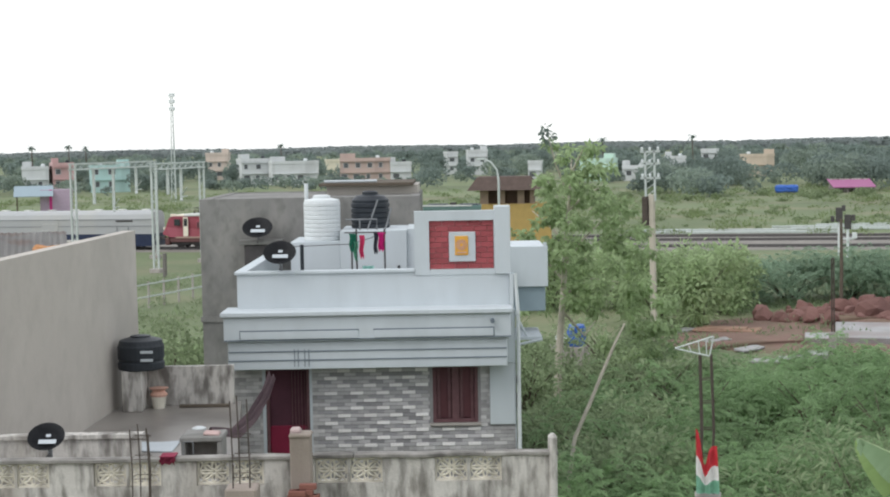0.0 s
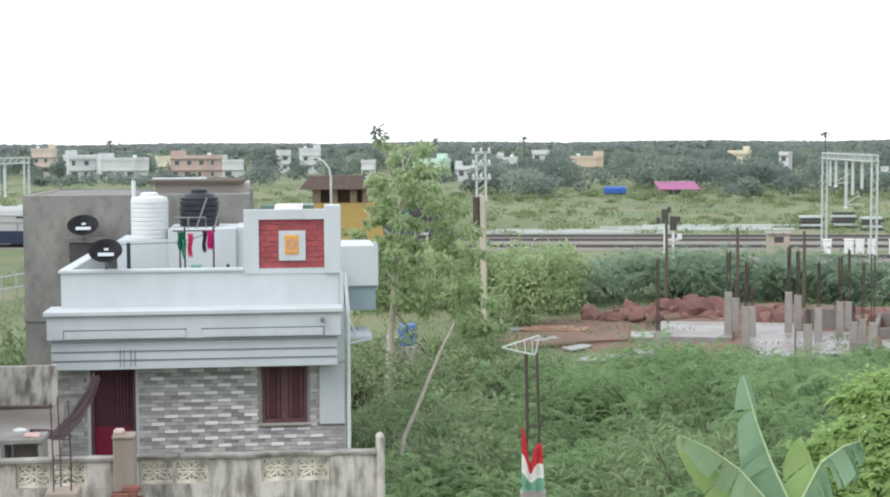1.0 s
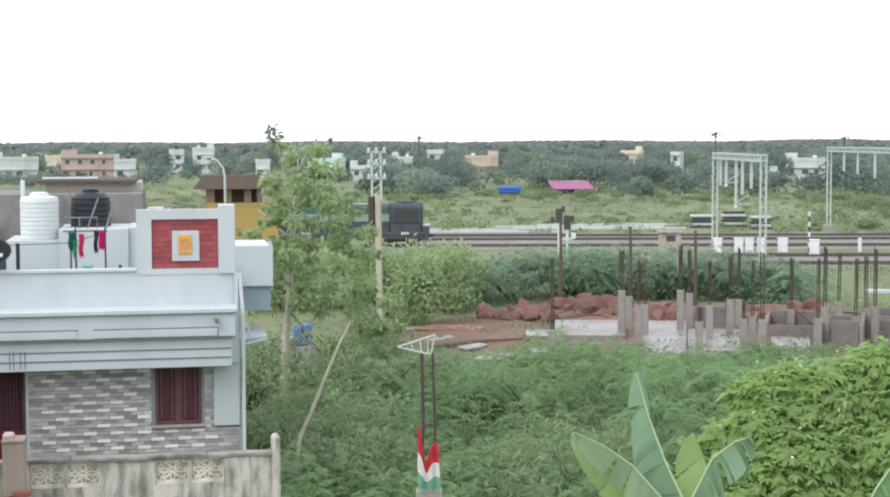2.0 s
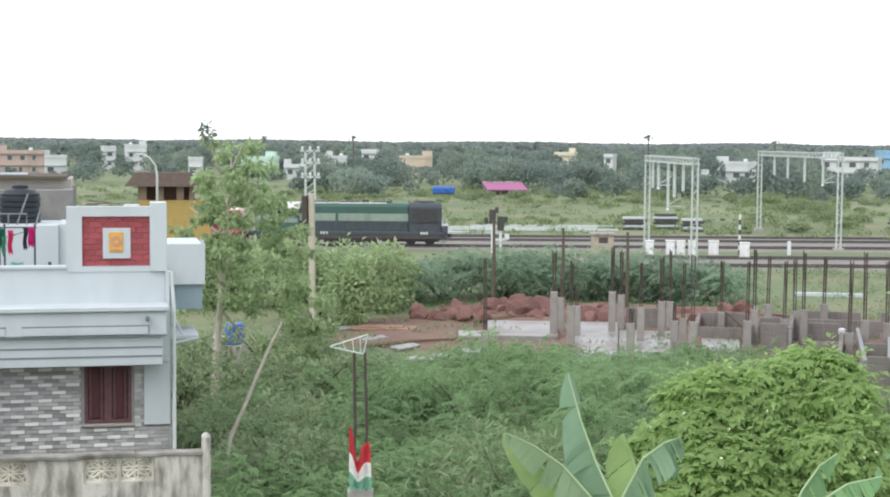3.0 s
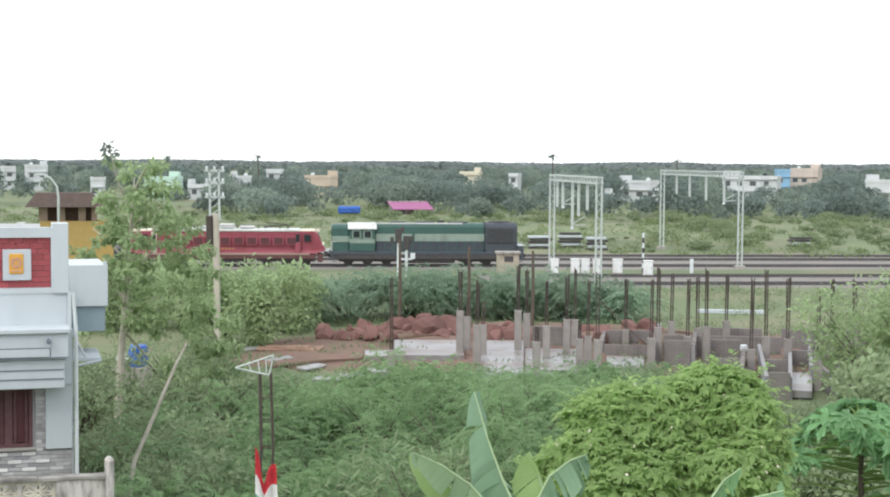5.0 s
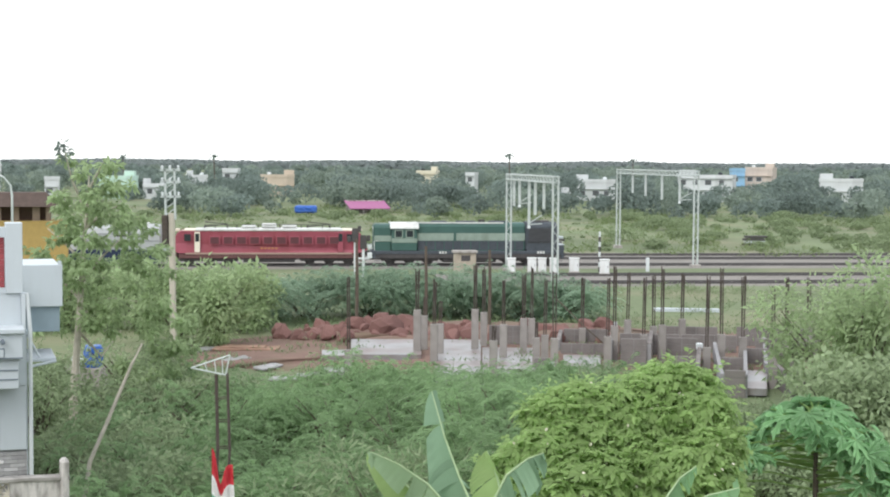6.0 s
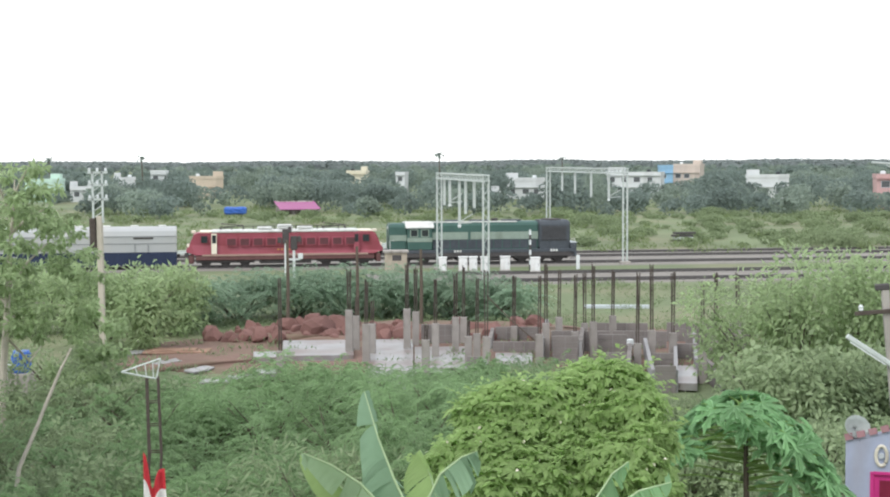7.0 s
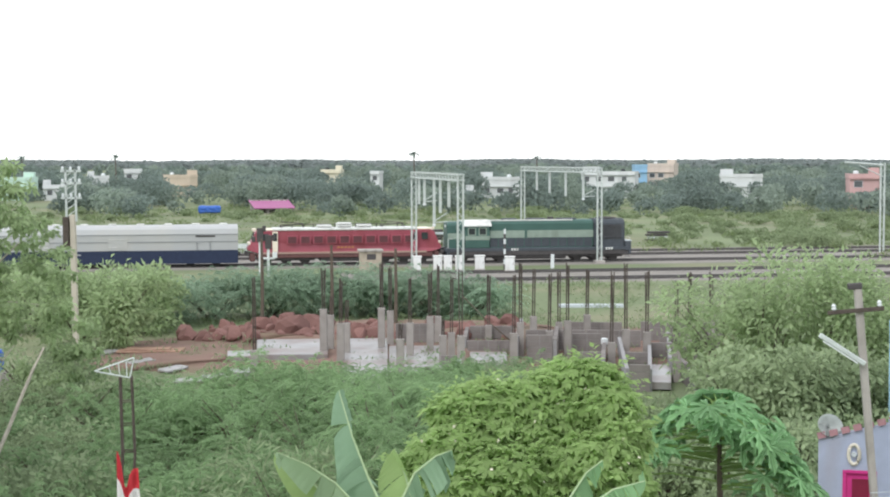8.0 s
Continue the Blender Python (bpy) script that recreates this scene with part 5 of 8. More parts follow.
def banana():
    b = R2(7.4, 25)
    o = tree_thing("banana_plant", b.x, b.y, "banana plant with large pale-green torn leaves", "banana plant")
    bm = bmesh.new()
    tube(bm, [(0, 0, -0.05), (0.05, 0, 1.5), (0.02, 0.02, 3.2), (0.0, 0.0, 3.9)], [0.16, 0.14, 0.10, 0.07], 10)
    part("stem", bm, L_BANANA, o)
    right, away, up = Vector((0.991, 0.13, 0)), Vector((-0.13, 0.991, 0)), Vector((0, 0, 1))

    def leaf(o, b, mids, width, da, db, tear, seed, m, curl=0.25, label=""):
        pts = [R2(az, d, z) - b for az, d, z in mids]
        bm = bmesh.new()
        hanging_blade(bm, pts, width, right * da[0] + up * da[1] + away * da[2], right * db[0] + up * db[1] + away * db[2], tear, seed, curl=curl)
        l = part("leaf", bm, m, o, label, smooth=True)
        bm = bmesh.new()
        tube(bm, [Vector((0, 0, min(3.4, pts[0].z)))] + pts, [0.040] + [0.026 - 0.018 * k / (len(pts) - 1) for k in range(len(pts))], 6)
        part("midrib", bm, L_RIB, l, "pale yellow-green midrib")
    leaf(o, b, ((7.15, 25, 4.0), (7.95, 25, 4.75), (8.55, 25, 5.45), (9.05, 25.1, 6.2)), 0.5, (-1, -0.3, -0.12), (-0.1, -0.3, 1.0), 0.2, 3, L_BANANA, 0.15)
    leaf(o, b, ((8.0, 25, 4.1), (9.2, 24.8, 4.72), (10.3, 24.6, 5.08), (11.35, 24.4, 5.32)), 0.44, (-0.25, -1, -0.25), (-0.2, -0.35, 0.9), 0.15, 5, L_BANANA_PALE, 0.2)
    leaf(o, b, ((8.3, 25.3, 3.7), (9.6, 25.3, 4.4), (10.7, 25.2, 4.95), (11.4, 25.0, 5.2)), 0.42, (-0.75, -0.9, 0.1), (0.2, -0.3, 0.9), 0.05, 8, L_BRIGHT, 0.2)
    leaf(o, b, ((6.9, 25, 4.2), (6.2, 24.9, 4.85), (5.4, 24.8, 5.15), (4.8, 24.7, 5.27)), 0.58, (0.35, -1, -0.15), (0.25, -0.5, 0.9), 0.28, 11, L_BANANA, 0.2)
    leaf(o, b, ((6.3, 25.2, 4.3), (6.55, 25.2, 4.75), (6.8, 25.2, 5.05), (6.95, 25.2, 5.2)), 0.55, (-0.9, -0.9, 0), (0.6, -0.9, -0.1), 0.1, 13, L_BRIGHT, 0.2)
    leaf(o, b, ((7.3, 25.4, 3.7), (7.8, 25.9, 4.2), (8.2, 26.5, 4.5), (8.5, 27.0, 4.5)), 0.45, (-1, -0.3, 0), (1, -0.3, 0), 0.1, 17, L_BANANA)
    b2 = R2(0.9, 24)
    o2 = tree_thing("banana_plant", b2.x, b2.y, "small banana plant with torn drooping leaves", "banana plant")
    bm = bmesh.new()
    tube(bm, [(0, 0, -0.05), (0, 0, 2.0), (0, 0, 3.6)], [0.13, 0.10, 0.06], 10)
    part("stem", bm, L_BANANA, o2)
    leaf(o2, b2, ((0.9, 24, 3.7), (-0.2, 24, 4.45), (-1.3, 24, 4.8), (-2.5, 24, 4.95)), 0.5, (0.3, -1, -0.2), (0.4, -0.3, 0.9), 0.45, 23, L_PAPAYA)
    leaf(o2, b2, ((1.2, 24.3, 3.7), (0.3, 24.3, 4.6), (-0.3, 24.3, 5.0), (-0.9, 24.3, 5.2)), 0.35, (0.5, -1, -0.1), (-0.5, -0.8, 0.2), 0.5, 29, L_PAPAYA)
    leaf(o2, b2, ((0.9, 24, 3.7), (1.9, 24, 4.2), (2.7, 24, 4.35), (3.2, 24, 4.3)), 0.35, (0.5, -1, -0.1), (-0.5, -0.8, 0.2), 0.3, 31, L_BANANA)


banana()


def papaya():
    b = R2(-5.2, 35)
    o = tree_thing("papaya_tree", b.x, b.y, "papaya tree with a crown of big lobed leaves", "papaya tree")
    bm = bmesh.new()
    tube(bm, [(0, 0, -0.05), (0.05, 0, 2), (0, 0, 4.3)], [0.10, 0.075, 0.05], 10)
    part("trunk", bm, DARKBARK, o)

    def leaf():
        bm = bmesh.new()
        c = bm.verts.new((0, 0, 0))
        pts = []
        for k in range(7):
            a = radians(-135 + 45 * k)
            ln = 0.66 * (1 - 0.08 * abs(k - 3))
            for da, f, z in ((-15, 0.34, -0.03), (-8, 0.62, 0.0), (-13, 0.74, -0.04), (-6, 0.80, -0.03), (0, 1.0, -0.14), (6, 0.80, -0.03), (13, 0.74, -0.04), (8, 0.62, 0.0), (15, 0.34, -0.03)):
                t = a + radians(da)
                pts.append(bm.verts.new((ln * f * math.cos(t), ln * f * math.sin(t), z - 0.03 * f)))
        for p, q in zip(pts, pts[1:]):
            bm.faces.new((c, p, q))
        return mesh_of(bm, "leaf", L_PAPAYA)
    me = leaf()
    q = random.Random(4)
    for k in range(92):
        az = -4.95 + q.uniform(-3.3, 3.6)
        f = abs(az + 4.95) / 3.6
        top = 4.72 - 1.45 * f ** 1.5
        z = top - min(abs(q.gauss(0, 0.42)), 0.85)
        if k > 80:
            az, z = q.uniform(-8.6, -6.2), q.uniform(2.4, 3.1)
        p = R2(az, 35 + q.uniform(-1.5, 1.0), z) - b
        out = math.degrees(math.atan2(p.y, p.x))
        lf = part("leaf", me, None, o, at=pose(p.x, p.y, p.z, q.uniform(-15, 15), q.uniform(10, 35) + 35 * f, out + q.uniform(-35, 35)))
        bm = bmesh.new()
        tube(bm, [(0, 0, min(4.2, p.z)), (p.x * 0.5, p.y * 0.5, min(4.2, p.z) * 0.5 + p.z * 0.5 + 0.12), p], [0.025, 0.02, 0.014], 5)
        part("petiole", bm, L_BRIGHT, o)
    bm = bmesh.new()
    lathe(bm, [(0.02, 0), (0.10, 0.1), (0.13, 0.25), (0.08, 0.42), (0.02, 0.5)], 10)
    p = R2(-4.15, 34.2, 1.9) - b
    part("dead_leaf", bm, DARKBARK, o, "withered brown hanging leaf", at=pose(p.x, p.y, p.z))


papaya()


# ---- far woods, fields and horizon ----
# far houses: bearing, distance, width, height, colour
FAR_HOUSES = ((40.40, 400, 5.3, 7.5, 'pink'), (41.4, 400, 6.6, 6.7, 'white'), (38.73, 380, 9.2, 6.9, 'teal'), (34.87, 500, 7.2, 9.1, 'peach'), (33.39, 425, 8.8, 7.5, 'white'), (31.97, 415, 12.6, 6.7, 'white'), (30.57, 480, 4.2, 6.5, 'cream'), (29.38, 412, 13.5, 7.2, 'pinkbeige'),
            (28.04, 412, 5.7, 6.0, 'white'), (25.15, 500, 6.4, 8.6, 'white'), (20.75, 400, 8.5, 6.1, 'green'), (19.3, 395, 6.5, 4.2, 'white'), (23.03, 400, 3.5, 5.8, 'white'), (17.79, 440, 5.6, 6.0, 'white'), (14.85, 430, 9.3, 6.3, 'yellow'), (26.10, 520, 3.7, 8.0, 'white'), (2.94, 400, 9.8, 5.8, 'white'),
            (-1.06, 400, 14.0, 7.2, 'white'), (-2.28, 480, 3.8, 8.7, 'blue'), (-3.00, 490, 8.5, 9.0, 'peach'), (-5.96, 400, 10.5, 6.5, 'white'), (-10.34, 320, 6.0, 7.3, 'pink'), (7.66, 430, 2.5, 7.2, 'white'), (4.3, 385, 5.5, 2.6, 'white'), (9.3, 470, 6, 7.4, 'cream'), (16.6, 500, 5, 7.6, 'white'))


def far_woods():
    q = random.Random(31)

    def crowns(d0, d1, n, h0, h1, az0=-24, az1=54, wide=(0.5, 0.8)):
        out = []
        for _ in range(n):
            az, d = q.uniform(az0, az1), math.sqrt(q.uniform(d0 * d0, d1 * d1))
            h = q.uniform(h0, h1)
            if any(d < hd + 4 and abs(az - ha) < math.degrees((hw / 2 + 1.5) / hd) for ha, hd, hw, _, _ in FAR_HOUSES):
                h *= 0.66
            if d < 300 and h > 2.2 and (abs(az - 11.5) < 1.6 or abs(az - 13.8) < 1.2):
                continue
            r = h * q.uniform(*wide)
            p = R2(az, d)
            out.append((p.x, p.y, h * 0.5, r * 0.8, r * 0.8, h * 0.45))
            for k in range(4):
                out.append((p.x + q.uniform(-r, r) * 0.6, p.y + q.uniform(-r, r) * 0.6, h * q.uniform(0.25, 0.72), r * q.uniform(.35, .55), r * q.uniform(.35, .55), h * q.uniform(.18, .28)))
        return out
    # both leaf colours of the far belts have haze tinted in
    for i, (mtl, share) in enumerate(((L_HAZED_FAR, 0.6), (L_HAZED_FAR2, 0.4))):
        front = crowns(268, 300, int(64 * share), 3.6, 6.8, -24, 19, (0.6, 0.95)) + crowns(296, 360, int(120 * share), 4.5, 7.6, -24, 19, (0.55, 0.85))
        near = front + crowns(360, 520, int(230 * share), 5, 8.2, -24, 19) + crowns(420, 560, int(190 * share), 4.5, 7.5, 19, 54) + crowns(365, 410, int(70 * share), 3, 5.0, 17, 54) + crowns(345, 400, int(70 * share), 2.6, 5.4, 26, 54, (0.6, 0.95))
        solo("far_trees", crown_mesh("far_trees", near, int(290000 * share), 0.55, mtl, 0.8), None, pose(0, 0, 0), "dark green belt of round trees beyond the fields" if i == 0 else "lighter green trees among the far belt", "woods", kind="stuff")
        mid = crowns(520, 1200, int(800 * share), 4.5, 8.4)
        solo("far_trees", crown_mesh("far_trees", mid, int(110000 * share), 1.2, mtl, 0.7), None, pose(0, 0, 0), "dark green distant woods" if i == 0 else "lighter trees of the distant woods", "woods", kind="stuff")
    # unbroken woods along the horizon: long low swells of canopy
    swell = []
    for k in range(520):
        az, d = -26 + 82 * (k + q.random()) / 520, q.uniform(1700, 2900)
        p = R2(az, d)
        swell.append((p.x, p.y, 3.0, q.uniform(25, 60), q.uniform(25, 60), 4.3 + d * 0.0012 + q.uniform(-0.7, 0.7) + 1.0 * math.sin(az * 0.7)))
    # no haze in the air here: the grey leaf colour carries it
    solo("horizon_woods", crown_mesh("horizon_woods", swell, 80000, 6.0, L_HAZED_RIDGE, 0.15), None, pose(0, 0, 0), "woods along the horizon, leaves coloured grey-green for haze", "woods", kind="stuff")
    low = crowns(175, 275, 190, 0.8, 2.1, -20, 2, (1.0, 2.2)) + crowns(170, 275, 170, 0.3, 0.8, 2, 50, (1.2, 2.6)) + crowns(255, 285, 60, 0.8, 2.0, -20, 20, (0.9, 1.8))
    solo("field_bushes", crown_mesh("field_bushes", low, 80000, 0.28, L_GRASS2, 0.8), None, pose(0, 0, 0), "low green scrub scattered over the field", "scrub", kind="stuff")
    # a few palms stand over the horizon
    for az, d, h in ((41.5, 520, 11.5), (40.2, 560, 11.8), (39.6, 540, 11.2), (17.2, 480, 11.2), (6.2, 430, 11.8), (1.6, 470, 10.6), (20.5, 460, 10.8), (32.5, 600, 11.0)):
        p = R2(az, d)
        o = tree_thing("palm", p.x, p.y, "far slender palm above the woods", "palm", "far palms")
        part("trunk", tube(bmesh.new(), [(0, 0, 0), (0.2, 0, h * 0.5), (0, 0, h)], [0.25, 0.2, 0.15], 6), DARKBARK, o)
        bm = bmesh.new()
        for k in range(18):
            a = 2 * math.pi * k / 9 + q.uniform(-0.2, 0.2)
            e = q.uniform(0.0, 1.3)
            c, s = math.cos(a), math.sin(a)
            pts = [Vector((c * f * 1.7, s * f * 1.7, h + e * f * 1.7 - f * f * 1.3)) for f in (0, 0.35, 0.7, 1.0)]
            sd = Vector((-s, c, 0)) * 0.28
            for u, v in zip(pts, pts[1:]):
                bm.faces.new([bm.verts.new(w) for w in (u - sd, u + sd, v + sd * 0.7 - Vector((0, 0, 0.1)), v - sd * 0.7 - Vector((0, 0, 0.1)))])
        part("crown", bm, L_HAZED_FAR, o)
    # rough grass and weeds of the field beyond the tracks
    g = []
    for k in range(1500):
        p = R2(q.uniform(-22, 50), math.sqrt(q.uniform(160 ** 2, 340 ** 2)))
        r = q.uniform(0.5, 2.0)
        g.append((p.x, p.y, 0.15, r, r, q.uniform(0.2, 0.7)))
    tagged(solo("field_grass", leaf_mesh("field_grass", g, 80000, 0.45, 0.13, L_GRASS, droop=-0.6, shell=0.2), None, pose(0, 0, 0), "rough pale-green grass and weeds", "grass", kind="stuff"))
    g = []
    for k in range(1100):
        p = R2(q.uniform(-13, 40), math.sqrt(q.uniform(62 ** 2, 124 ** 2)))
        g.append((p.x, p.y, 0.1, q.uniform(0.4, 1.3), q.uniform(0.4, 1.3), q.uniform(0.12, 0.35)))
    tagged(solo("yard_grass", leaf_mesh("yard_grass", g, 42000, 0.26, 0.07, L_GRASS2, droop=-0.7, shell=0.2), None, pose(0, 0, 0), "low green weeds on open ground", "grass", kind="stuff"))


far_woods()


# ---- building site ----
def rock_mesh(seed):
    q = random.Random(seed)
    bm = bmesh.new()
    bmesh.ops.create_icosphere(bm, subdivisions=2, radius=0.5)
    cuts = [(Vector((q.uniform(-1, 1), q.uniform(-1, 1), q.uniform(-0.6, 1))).normalized(), q.uniform(0.2, 0.36)) for _ in range(11)]
    for v in bm.verts:
        for n, c in cuts:
            e = v.co.dot(n) - c
            if e > 0:
                v.co -= n * e
        v.co += noise.noise_vector(v.co * 5 + Vector((seed, 0, 0))) * 0.018
    return mesh_of(bm, "rock", ROCK)


def rocks():
    q = random.Random(77)
    meshes = [rock_mesh(k) for k in range(7)]
    patch("soil_heap", [R2(15.2, 84), R2(11, 83), R2(7, 84), R2(2, 84), R2(-0.8, 88), R2(2, 92), R2(8, 93), R2(14.5, 90)], 0.22, SOIL, "heap of loose red soil", "soil heap", 9, 0.2)
    for k in range(80):
        az = q.uniform(2.0, 14.8)
        d = q.uniform(83.5, 89.5)
        s = q.choice((0.4, 0.5, 0.7, 0.9, 1.2)) * q.uniform(0.8, 1.2)
        if 9.5 < az < 12 and q.random() < 0.3:
            s *= 1.2
        p = R2(az, d, (d - 83.5) * 0.05 + 0.15 + s * 0.18)
        o = solo("rock", q.choice(meshes), None, pose(p.x, p.y, p.z, q.uniform(-20, 20), q.uniform(-20, 20), q.uniform(0, 360)), "rough reddish laterite boulder on a soil heap", "rock", "boulder heap")
        o.scale = (s * 1.25, s * 1.05, s)
    for az, d, s in ((10.75, 85.4, 2.0), (12.9, 83.6, 1.35), (12.3, 83.2, 1.3), (13.4, 85, 1.0), (9.6, 85.2, 1.6), (8.1, 85, 1.5), (7.6, 85.6, 1.4), (4.2, 84.6, 1.5), (3.2, 85, 1.2)):
        p = R2(az, d, 0.15 + s * 0.28)
        o = solo("rock", q.choice(meshes), None, pose(p.x, p.y, p.z, q.uniform(-15, 15), q.uniform(-15, 15), q.uniform(0, 360)), "large rough reddish laterite boulder", "rock", "boulder heap")
        o.scale = (s * 1.2, s, s * 0.85)


rocks()


def column(az, d, h, top, w=0.36, lean=0.0):
    p = R2(az, d)
    q = random.Random(int(az * 100) + 7)
    o = thing("column", pose(p.x, p.y, 0, 0, 0, 4), "raw concrete column with rusty starter bars", "column", "site columns")
    bm = boxes((-w / 2, w / 2, -w / 2, w / 2, 0, h), bevel=0.015)
    part("shaft", bm, SITECOLUMN, o)
    k = 0.055
    for x, y in ((-k, -k), (k, -k), (-k, k), (k, k)):
        bm = bmesh.new()
        l = q.uniform(-0.03, 0.03)
        tube(bm, [(x, y, h - 0.05), (x + l, y, (h + top) / 2), (x + 2 * l + lean, y, top * q.uniform(0.96, 1.0))], 0.028, 5)
        part("rebar", bm, RUST, o)
    for z in (0.3, 0.6, 0.9):
        bm = bmesh.new()
        zz = h + (top - h) * z
        tube(bm, [(-k, -k, zz), (k, -k, zz), (k, k, zz), (-k, k, zz), (-k, -k, zz)], 0.014, 4)
        part("stirrup", bm, RUST, o)


for row in ((12.19, 72, 1.1, 4.6), (9.61, 77, 2.5, 4.6), (9.35, 79, 2.0, 3.0), (8.97, 74, 2.1, 4.3), (8.75, 77, 1.8, 3.0), (7.43, 79, 2.35, 4.8), (7.1, 81, 2.0, 4.4), (6.73, 69, 1.9, 2.6), (6.36, 76, 1.9, 4.2), (5.6, 78, 2.0, 4.3), (5.12, 73, 1.6, 2.4), (4.80, 75, 1.5, 4.3),
            (4.44, 72, 1.7, 4.9), (5.3, 82, 1.6, 4.4), (3.4, 83, 1.0, 3.8), (2.45, 73, 1.7, 4.6), (2.2, 76, 1.9, 4.9), (1.71, 80, 1.8, 4.3), (1.11, 75, 1.6, 4.5), (0.75, 80, 1.5, 4.2), (0.43, 76, 2.0, 4.9), (-0.3, 82, 1.7, 4.2), (-1.22, 73, 1.3, 4.7),
            (-1.75, 76, 1.6, 4.9), (-2.53, 75, 1.6, 4.6), (-3.64, 69, 1.7, 4.6), (-4.10, 78, 2.0, 4.4), (-4.41, 67, 1.5, 2.2), (-4.9, 80, 2.0, 4.2)):
    column(*row)


def site_walls():
    walls = ((-1.88, 66, -2.66, 66, 1.17), (-2.66, 66, -2.62, 76, 1.0), (-2.62, 76, -4.25, 76, 0.95), (-3.5, 72, -4.3, 66.5, 0.95), (-4.75, 68, -5.5, 68, 1.0), (-2.3, 83, -5.3, 83, 1.25), (-1.8, 66.2, -1.5, 78, 1.0), (-5.4, 68.2, -5.6, 83, 1.0), (-3.4, 71, -3.3, 82.5, 0.9),
             (1.95, 74, 1.0, 74, 1.5), (0.9, 74, 0.8, 82, 1.3), (0.25, 77, -0.85, 77, 1.25), (-0.9, 70, -0.95, 77, 0.9), (0.35, 83, -1.6, 83, 1.2), (2.35, 75, 2.15, 84, 1.3), (4.2, 78, 2.6, 78, 0.75), (6.9, 82, 5.1, 82, 1.2), (4.3, 79, 4.2, 84, 0.8), (5.2, 72, 4.4, 72, 0.75), (6.2, 71, 4.2, 70, 0.35),
             (2.0, 79, -0.2, 79, 1.2), (-0.3, 80, -2.3, 80, 1.1), (-1.55, 72.5, -2.6, 72.5, 0.9), (-3.0, 79, -5.2, 79, 1.1), (4.1, 83.5, 2.45, 83.5, 0.9), (0.2, 72, -0.85, 72, 0.95))
    for a0, d0, a1, d1, h in walls:
        p, q = R2(a0, d0), R2(a1, d1)
        ln, ang = (q - p).length, math.degrees(math.atan2(q.y - p.y, q.x - p.x))
        w = thing("low_wall", pose(p.x, p.y, 0, 0, 0, ang), "unfinished grey block wall of the building site", "low wall", "site walls")
        rows = max(1, round(h / 0.3))
        k = 0
        part("core", boxes((0, ln, -0.085, 0.085, 0, h - 0.03)), GROUT, w)
        for r in range(rows):
            n = max(1, round(ln / 0.62))
            for i in range(n):
                if ln < 9 and k < 60:
                    x0, x1 = i * ln / n, (i + 1) * ln / n
                    part("block", boxes((x0 + 0.012, x1 - 0.012, -0.1, 0.1, r * h / rows + 0.012, (r + 1) * h / rows - 0.004)), SITEWALL, w)
                    k += 1
    for a0, a1, d0, d1, z, lab in ((12.1, 9.45, 75.5, 82, 0.32, "pale wet concrete slab with soil on it"), (8.95, 7.2, 66.5, 83, 0.2, "pale wet concrete slab with soil on it"), (7.15, 5.0, 70, 80, 0.15, "pale wet concrete slab"), (13.2, 12.3, 75.2, 77.5, 0.3, "small pale concrete slab"),
                                   (13.2, 12.35, 69.5, 71, 0.3, "small pale concrete slab"), (-2.7, -3.45, 66.2, 72, 0.3, "pale concrete steps"), (4.1, 2.7, 72, 77, 0.2, "pale concrete slab")):
        pts = [R2(a0, d0), R2(a1, d0), R2(a1, d1), R2(a0, d1)]
        mid = sum(pts, Vector()) / 4
        bm = bmesh.new()
        lo = [bm.verts.new((p.x - mid.x, p.y - mid.y, -0.02)) for p in pts]
        hi = [bm.verts.new((p.x - mid.x, p.y - mid.y, z)) for p in pts]
        bm.faces.new(hi)
        for i in range(4):
            bm.faces.new((lo[i], lo[(i + 1) % 4], hi[(i + 1) % 4], hi[i]))
        bmesh.ops.bevel(bm, geom=bm.edges[:], offset=0.03, segments=1, affect="EDGES")
        solo("slab", bm, SLAB, pose(mid.x, mid.y, 0.1), lab, "concrete slab", "site slabs")
    q = random.Random(12)
    for az, d in ((16.4, 76), (15.2, 73), (17.6, 80), (13.6, 70), (14.6, 69), (7.9, 65.5), (7.1, 66.5)):
        p = R2(az, d, 0.12)
        solo("broken_slab", ragged(boxes((-0.7, 0.7, -0.35, 0.35, 0, 0.09), bevel=0.02), az, 0.06), SLAB, pose(p.x, p.y, p.z, 4, -3, q.uniform(0, 90)), "broken pale concrete piece on red soil", "debris", "site debris")
    for az, d in ((-0.95, 76.5), (4.55, 71.5)):
        p = R2(az, d, 0.75 if az < 0 else 0.3)
        solo("cement_bag", ragged(boxes((-0.16, 0.16, -0.12, 0.12, 0, 0.34), bevel=0.05), az, 0.02), WHITEPLASTIC, pose(p.x, p.y, p.z, 0, 0, 20), "white cement bag on the site wall", "bag")
    a, b = R2(4.36, 78.6, 2.95), R2(2.6, 78.6, 0.7)
    solo("prop", tube(bmesh.new(), [Vector(), (b - a) * 0.5 + Vector((0, 0, -0.08)), b - a], 0.035, 6), DARKBARK, pose(*a), "thin wooden prop leaning on a site column", "prop")
    # weathered boards lying on the soil
    p = R2(16.0, 80)
    solo("board", ragged(boxes((-1.7, 1.7, -0.7, 0.7, 0, 0.10), (-1.3, 1.0, -0.5, 0.6, 0.10, 0.16), bevel=0.02), 3, 0.05), mat("tan_board", (0.30, 0.19, 0.14), 0.9, var=0.25, scale=2), pose(p.x, p.y, 0.15, 0, 0, 8), "flat stack of weathered tan boards", "boards")


site_walls()


